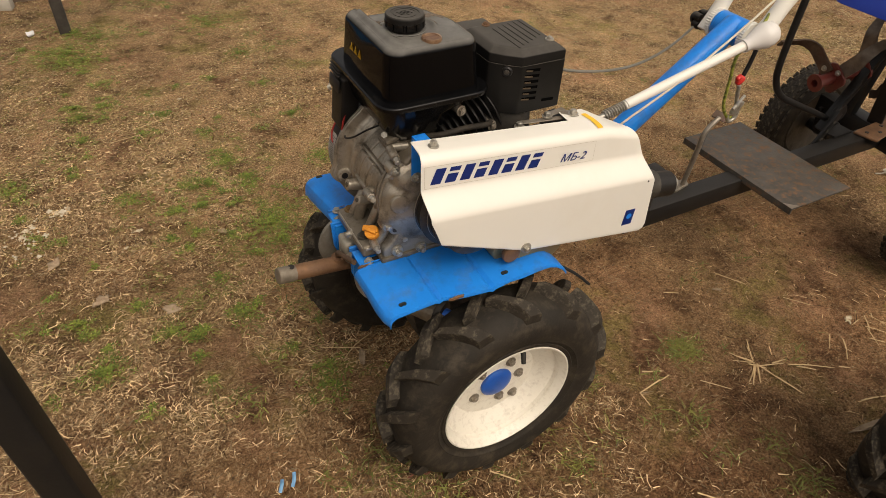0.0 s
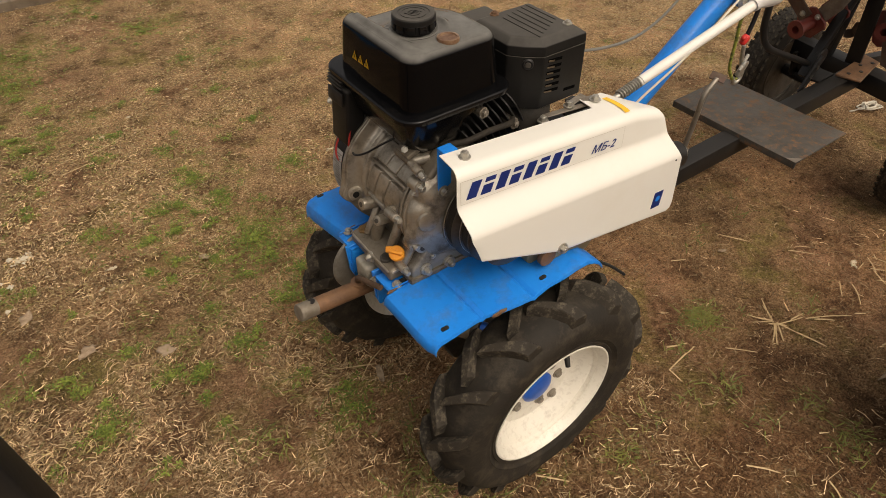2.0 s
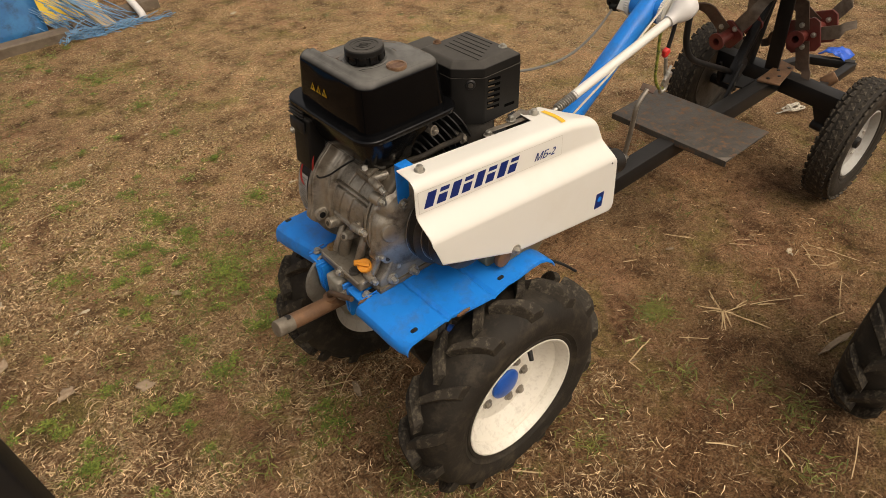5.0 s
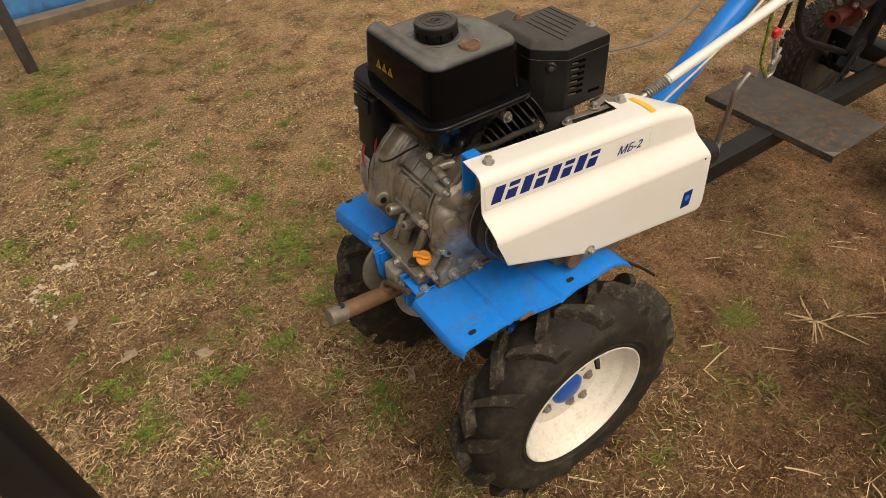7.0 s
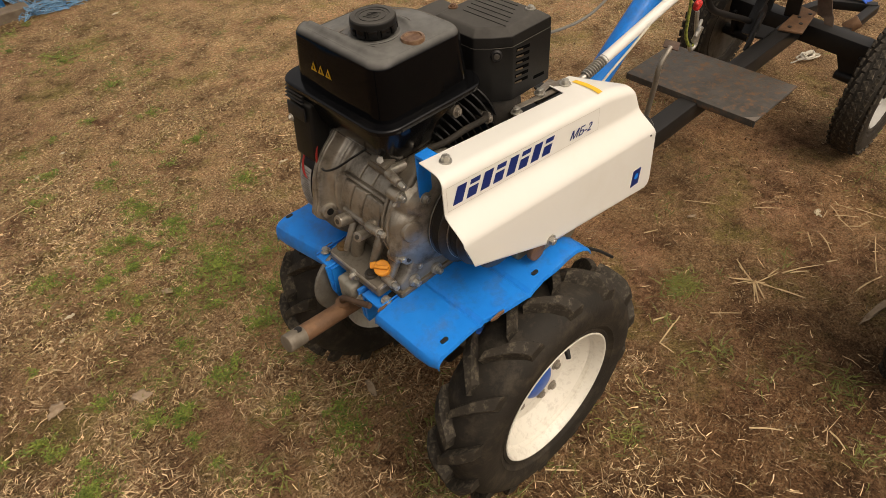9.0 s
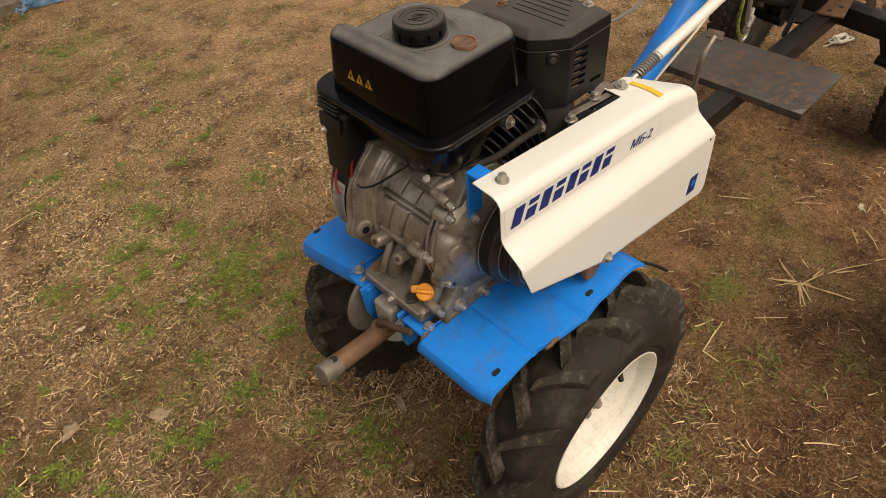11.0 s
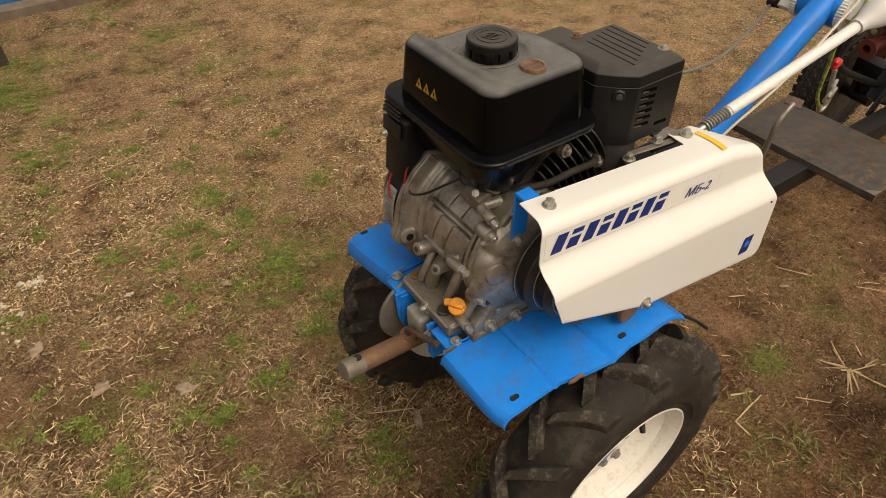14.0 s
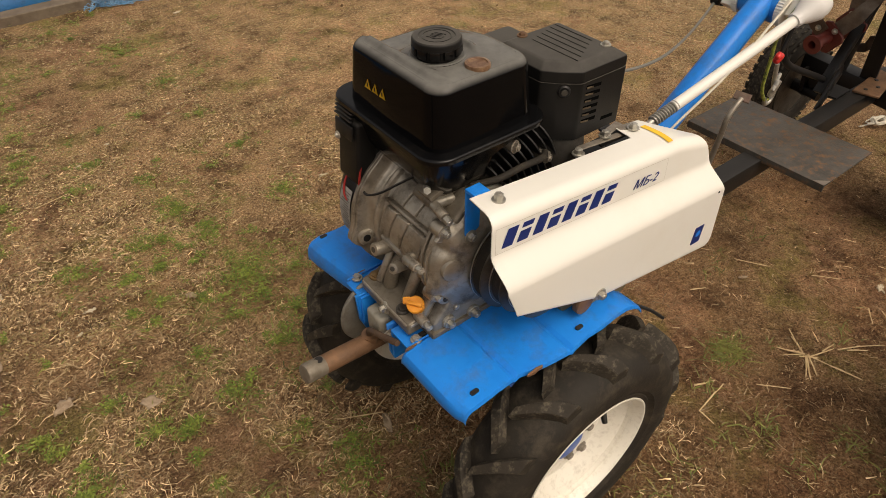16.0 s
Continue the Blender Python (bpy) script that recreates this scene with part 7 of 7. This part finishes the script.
# pale lime crumbs
n = 90
x = np.concatenate([GR.normal(-0.872, 0.022, 60), GR.normal(-0.775, 0.020, 30)])
y = np.concatenate([GR.normal(1.00, 0.045, 60), GR.normal(1.085, 0.016, 30)])
r = GR.gamma(2.0, 0.0012, n) + 0.0012
z = heights(x, y)
for k in range(6):
    V = np.zeros((n, 6, 3)) if k == 0 else V
    V[:, k] = np.stack([x, y, z + r * 0.5], 1) + base[k] * r[:, None] * GR.uniform(0.6, 1.5, (n, 3))
me = bpy.data.meshes.new("lime_crumbs")
me.from_pydata(V.reshape(-1, 3).tolist(), [], (np.arange(n)[:, None, None] * 6 + tri[None]).reshape(-1, 3).tolist())
me.materials.append(mat("pale_lime", (0.50, 0.43, 0.31), 0.9, var=0.7, vscale=80, color2=(0.66, 0.60, 0.48)))
tagged(new("lime_crumbs", me), "small pale lime crumbs scattered on the earth", "crumbs", kind="stuff")

# ---- single things on the ground ----
M_CHIP = mat("pale_chip", (0.46, 0.37, 0.24), 0.85, var=0.9, vscale=90, color2=(0.62, 0.53, 0.38), dirt=(0.20, 0.12, 0.06), dscale=60, damt=0.8)
M_LEAF = mat("dead_leaf", (0.27, 0.19, 0.115), 0.8, var=0.9, vscale=70, color2=(0.40, 0.30, 0.20), dirt=(0.15, 0.085, 0.045), dscale=45, damt=0.8)
M_STALK = mat("pale_stalk", (0.50, 0.335, 0.16), 0.65, var=0.8, vscale=60, color2=(0.66, 0.49, 0.27))


def chip(cx, cy, l, w, rz, seed):
    t = thing("wood_chip", "pale flat wood chip lying on the earth", "wood chip", (cx, cy, 0), "wood chips on the earth")
    rr = random.Random(seed)
    bm = bmesh.new()
    pts = []
    for k in range(15):
        a = 2 * math.pi * (k + rr.uniform(-0.3, 0.3)) / 15
        q = rr.uniform(0.35, 1.2)
        u, v = l / 2 * q * math.cos(a), w / 2 * q * math.sin(a)
        pts.append((cx + u * math.cos(rz) - v * math.sin(rz), cy + u * math.sin(rz) + v * math.cos(rz)))
    zb = ground_height(cx, cy)
    prism(bm, pts, zb - 0.001, zb + rr.uniform(0.0015, 0.003), "z")
    for v in bm.verts:
        v.co.z += 0.004 * noise.noise(v.co * 60)
    part("flake", bm, M_CHIP, t, deg=30)


for i, (cx, cy, l, w, rz) in enumerate(((-0.775, 1.096, 0.055, 0.034, 0.5), (-0.755, 1.085, 0.03, 0.022, 1.2), (-0.874, 1.03, 0.030, 0.017, 0.2), (-0.885, 1.00, 0.034, 0.017, 1.0), (-0.865, 0.985, 0.022, 0.014, 0.3), (-0.577, 0.903, 0.034, 0.020, -0.3), (-0.86, 1.05, 0.018, 0.012, 0.1), (0.215, 1.06, 0.040, 0.026, 0.2), (-0.62, 0.83, 0.020, 0.012, 0.4), (-0.42, 1.62, 0.03, 0.016, 0.3), (-0.30, 1.70, 0.022, 0.014, 1.1), (1.132, -0.327, 0.040, 0.024, 0.6), (0.34, 2.75, 0.04, 0.02, 0.2), (0.85, 2.80, 0.05, 0.03, 0.4), (-0.05, 1.78, 0.02, 0.014, 0.7), (-0.95, 0.93, 0.02, 0.014, 0.7))):
    chip(cx, cy, l, w, rz, i)


def leaf(cx, cy, l, w, rz, seed):
    t = thing("dead_leaf", "curled brown dead leaf lying on the earth", "leaf", (cx, cy, 0), "dead leaves on the earth")
    bm = bmesh.new()
    zb = ground_height(cx, cy) + 0.004
    rows = []
    for i in range(8):
        f = i / 7
        hw = w / 2 * max(0.08, math.sin(math.pi * min(0.97, 0.04 + 0.94 * f)) ** 0.9 + 0.45 * noise.noise(Vector((seed * 2, f * 6, 0))))
        rows.append([])
        for j in (-1, -0.5, 0, 0.5, 1):
            u, v = l * (f - 0.5) + 0.16 * l * noise.noise(Vector((seed, f * 4, j * 3))), hw * j * (1 + 0.5 * noise.noise(Vector((seed + 9, f * 5, j * 4))))
            z = zb + 0.005 * abs(j) * (0.5 + 0.5 * noise.noise(Vector((seed, f * 3, j)))) + 0.006 * noise.noise(Vector((seed * 3, f * 2.5, j * 1.5))) + 0.004
            rows[-1].append(bm.verts.new((cx + u * math.cos(rz) - v * math.sin(rz), cy + u * math.sin(rz) + v * math.cos(rz), z)))
    for a, b in zip(rows, rows[1:]):
        for k in range(4):
            bm.faces.new((a[k], b[k], b[k + 1], a[k + 1]))
    ob = part("blade", bm, M_LEAF, t, deg=60)
    ob.modifiers.new("thick", "SOLIDIFY").thickness = 0.0008


for i, (cx, cy, l, w, rz) in enumerate(((-0.807, 0.829, 0.052, 0.028, 1.1), (-0.703, 0.612, 0.050, 0.036, 0.6), (-0.543, 0.511, 0.050, 0.034, -0.6), (-0.344, 0.788, 0.034, 0.018, -0.9), (-0.150, 0.130, 0.05, 0.02, 1.3), (-0.17, 0.40, 0.045, 0.016, 0.2), (0.869, -0.079, 0.026, 0.010, -0.5))):
    leaf(cx, cy, l, w, rz, i + 1.7)
leaf(0.862, -0.586, 0.130, 0.016, -0.16, 9.3)


def stalk_heap(name, label, cx, cy, count, l0, l1, seed, fan=2 * math.pi, az0=0.0, loose=0.0):
    t = thing(name, label, "straw", (cx, cy, 0))
    rr = random.Random(seed)
    for k in range(count):
        a = az0 + fan * (k + rr.uniform(-0.4, 0.4)) / count
        l = rr.uniform(l0, l1)
        r0 = rr.uniform(0, 0.012) if loose == 0 else rr.uniform(0, loose)
        b = rr.uniform(0, 7) if loose else a
        p = Vector((cx + r0 * math.cos(b), cy + r0 * math.sin(b), 0))
        q = p + Vector((math.cos(a), math.sin(a), 0)) * l
        mid = (p + q) / 2 + Vector((rr.uniform(-1, 1), rr.uniform(-1, 1), 0)) * l * 0.06
        pts = [Vector((v.x, v.y, ground_height(v.x, v.y) + zz)) for v, zz in ((p, 0.008 + 0.008 * rr.random()), (mid, 0.010), (q, 0.004))]
        bm = bmesh.new()
        sweep(bm, curve_pts(pts, 4), [0.0015] * 5 + [0.0012] * 3 + [0.0007], 5, flat=0.6)
        part("stalk", bm, M_STALK, t)


def straws(name, label, lines, r=0.0016, seed=1):
    """Single stalks from place to place, lying on the earth."""
    rr = random.Random(seed)
    t = thing(name, label, "straw", (lines[0][0], lines[0][1], 0))
    for x0, y0, x1, y1 in lines:
        p, q = Vector((x0, y0, 0)), Vector((x1, y1, 0))
        l = (q - p).length
        mid = (p + q) / 2 + Vector((rr.uniform(-1, 1), rr.uniform(-1, 1), 0)) * l * 0.03
        pts = [Vector((v.x, v.y, ground_height(v.x, v.y) + h)) for v, h in ((p, 0.004 + 0.006 * rr.random()), (mid, 0.006), (q, 0.004))]
        bm = bmesh.new()
        k = r * rr.uniform(0.75, 1.2)
        sweep(bm, curve_pts(pts, 4), [k] * 5 + [k * 0.85] * 3 + [k * 0.5], 5, flat=0.6)
        part("stalk", bm, M_STALK, t)


straws("straw_star", "star of pale dry straw stalks on the bare earth", [(0.750, -0.325, 0.800, -0.256), (0.750, -0.325, 0.782, -0.272), (0.750, -0.325, 0.722, -0.268), (0.748, -0.322, 0.710, -0.292), (0.752, -0.330, 0.695, -0.372), (0.748, -0.328, 0.692, -0.362), (0.755, -0.330, 0.718, -0.375), (0.735, -0.320, 0.770, -0.350), (0.752, -0.318, 0.730, -0.285), (0.757, -0.335, 0.830, -0.357), (0.795, -0.345, 0.845, -0.350), (0.755, -0.330, 0.770, -0.385), (0.765, -0.380, 0.790, -0.447), (0.830, -0.365, 0.938, -0.428), (0.845, -0.380, 0.890, -0.410), (0.945, -0.430, 0.975, -0.445)], 0.0020, 3)
straws("bent_straw", "bent pale straw stalk on the bare earth", [(0.520, -0.257, 0.486, -0.260), (0.486, -0.260, 0.413, -0.268), (0.413, -0.268, 0.412, -0.308), (0.465, -0.218, 0.516, -0.238)], 0.0019, 4)
for i, (x0, y0, x1, y1) in enumerate(((0.350, -0.526, 0.397, -0.578), (1.211, -0.397, 1.233, -0.491), (0.462, -0.647, 0.440, -0.687), (1.126, -0.482, 0.995, -0.536), (0.905, -0.525, 0.993, -0.551), (0.578, -0.305, 0.635, -0.359), (1.049, -0.368, 0.995, -0.422), (1.023, -0.344, 0.982, -0.377), (0.620, -0.745, 0.500, -0.780), (-0.589, 1.446, -0.479, 1.469), (-0.494, 0.445, -0.472, 0.388), (0.92, -0.02, 0.97, -0.10), (0.72, -0.02, 0.76, -0.04), (1.02, -0.19, 1.08, -0.25), (-0.02, -0.28, 0.03, -0.33))):
    straws("loose_straw", "single loose pale straw stalk on the earth", [(x0, y0, x1, y1)], 0.0017, 20 + i)
straws("straw_heap", "small heap of pale straw on the earth", [(1.166 + 0.04 * math.cos(k * 2.1), -0.391 + 0.05 * math.sin(k * 1.3), 1.166 + 0.05 * math.cos(k * 2.1 + 0.9), -0.391 + 0.06 * math.sin(k * 1.3 + 1.0)) for k in range(9)], 0.0015, 8)
stalk_heap("dry_twig", "thin dry twig lying across the turf", -0.504, 1.498, 1, 0.16, 0.17, 9, 1, 0.5)
stalk_heap("dry_twig", "thin dry twig lying across the turf", 1.50, 1.88, 1, 0.08, 0.09, 10, 1, 1.2)
stalk_heap("dry_twig", "thin dry twig lying across the turf", -0.10, 0.20, 3, 0.06, 0.12, 12, loose=0.1)

rope = thing("rope_tangle", "small tangle of pale rope lying on the grass", "rope", (1.955, 0.085, 0))
rr = random.Random(8)
bm = bmesh.new()
pts = []
for k in range(26):
    a = k * 1.9
    q = 0.040 * (0.3 + 0.7 * rr.random())
    pts.append((1.955 + q * math.cos(a) * 1.5, 0.085 + q * math.sin(a), 0.006 + 0.02 * rr.random()))
sweep(bm, curve_pts([(1.88, 0.115, 0.008), (1.91, 0.105, 0.008)] + pts, 5), 0.0027, 7)
part("cord", bm, M_ROPE, rope)
for i, (cx, cy) in enumerate(((-0.432, -0.119), (-0.405, -0.118))):
    t = thing("blue_scrap", "small scrap of blue plastic in the grass", "scrap", (cx, cy, 0), "blue scraps in the grass")
    bm = bmesh.new()
    sweep(bm, curve_pts([(cx - 0.008, cy - 0.01, 0.006), (cx, cy, 0.016), (cx + 0.004, cy + 0.014, 0.010 + 0.008 * i)], 5), 0.004, 6, flat=0.4)
    part("strip", bm, M_NET, t)
t = thing("paper_scrap", "crumpled white paper scrap on the turf", "paper", (-0.80, 2.58, 0))
bm = bmesh.new()
bmesh.ops.create_icosphere(bm, subdivisions=2, radius=0.016, matrix=Matrix.Translation((-0.80, 2.58, 0.014)) @ Matrix.Diagonal((1.3, 0.9, 0.6, 1)))
for v in bm.verts:
    v.co += Vector((noise.noise(v.co * 70), noise.noise(v.co * 70 + Vector((5, 0, 0))), noise.noise(v.co * 70 + Vector((0, 5, 0))))) * 0.012
part("sheet", bm, mat("white_paper", (0.72, 0.72, 0.72), 0.8, var=0.4, vscale=40, color2=(0.6, 0.62, 0.66)), t, deg=20)
t = thing("red_twine", "short reddish dry twig in the litter", "twig", (-0.158, -0.215, 0))
bm = bmesh.new()
for k in range(4):
    sweep(bm, curve_pts([(-0.19 + 0.01 * k, -0.22 + 0.008 * k, 0.010), (-0.15, -0.215 - 0.006 * k, 0.016), (-0.12 + 0.006 * k, -0.20, 0.008)], 4), 0.0014, 5)
part("strand", bm, mat("reddish_bark", (0.24, 0.08, 0.05), 0.8, var=0.6, vscale=60), t)
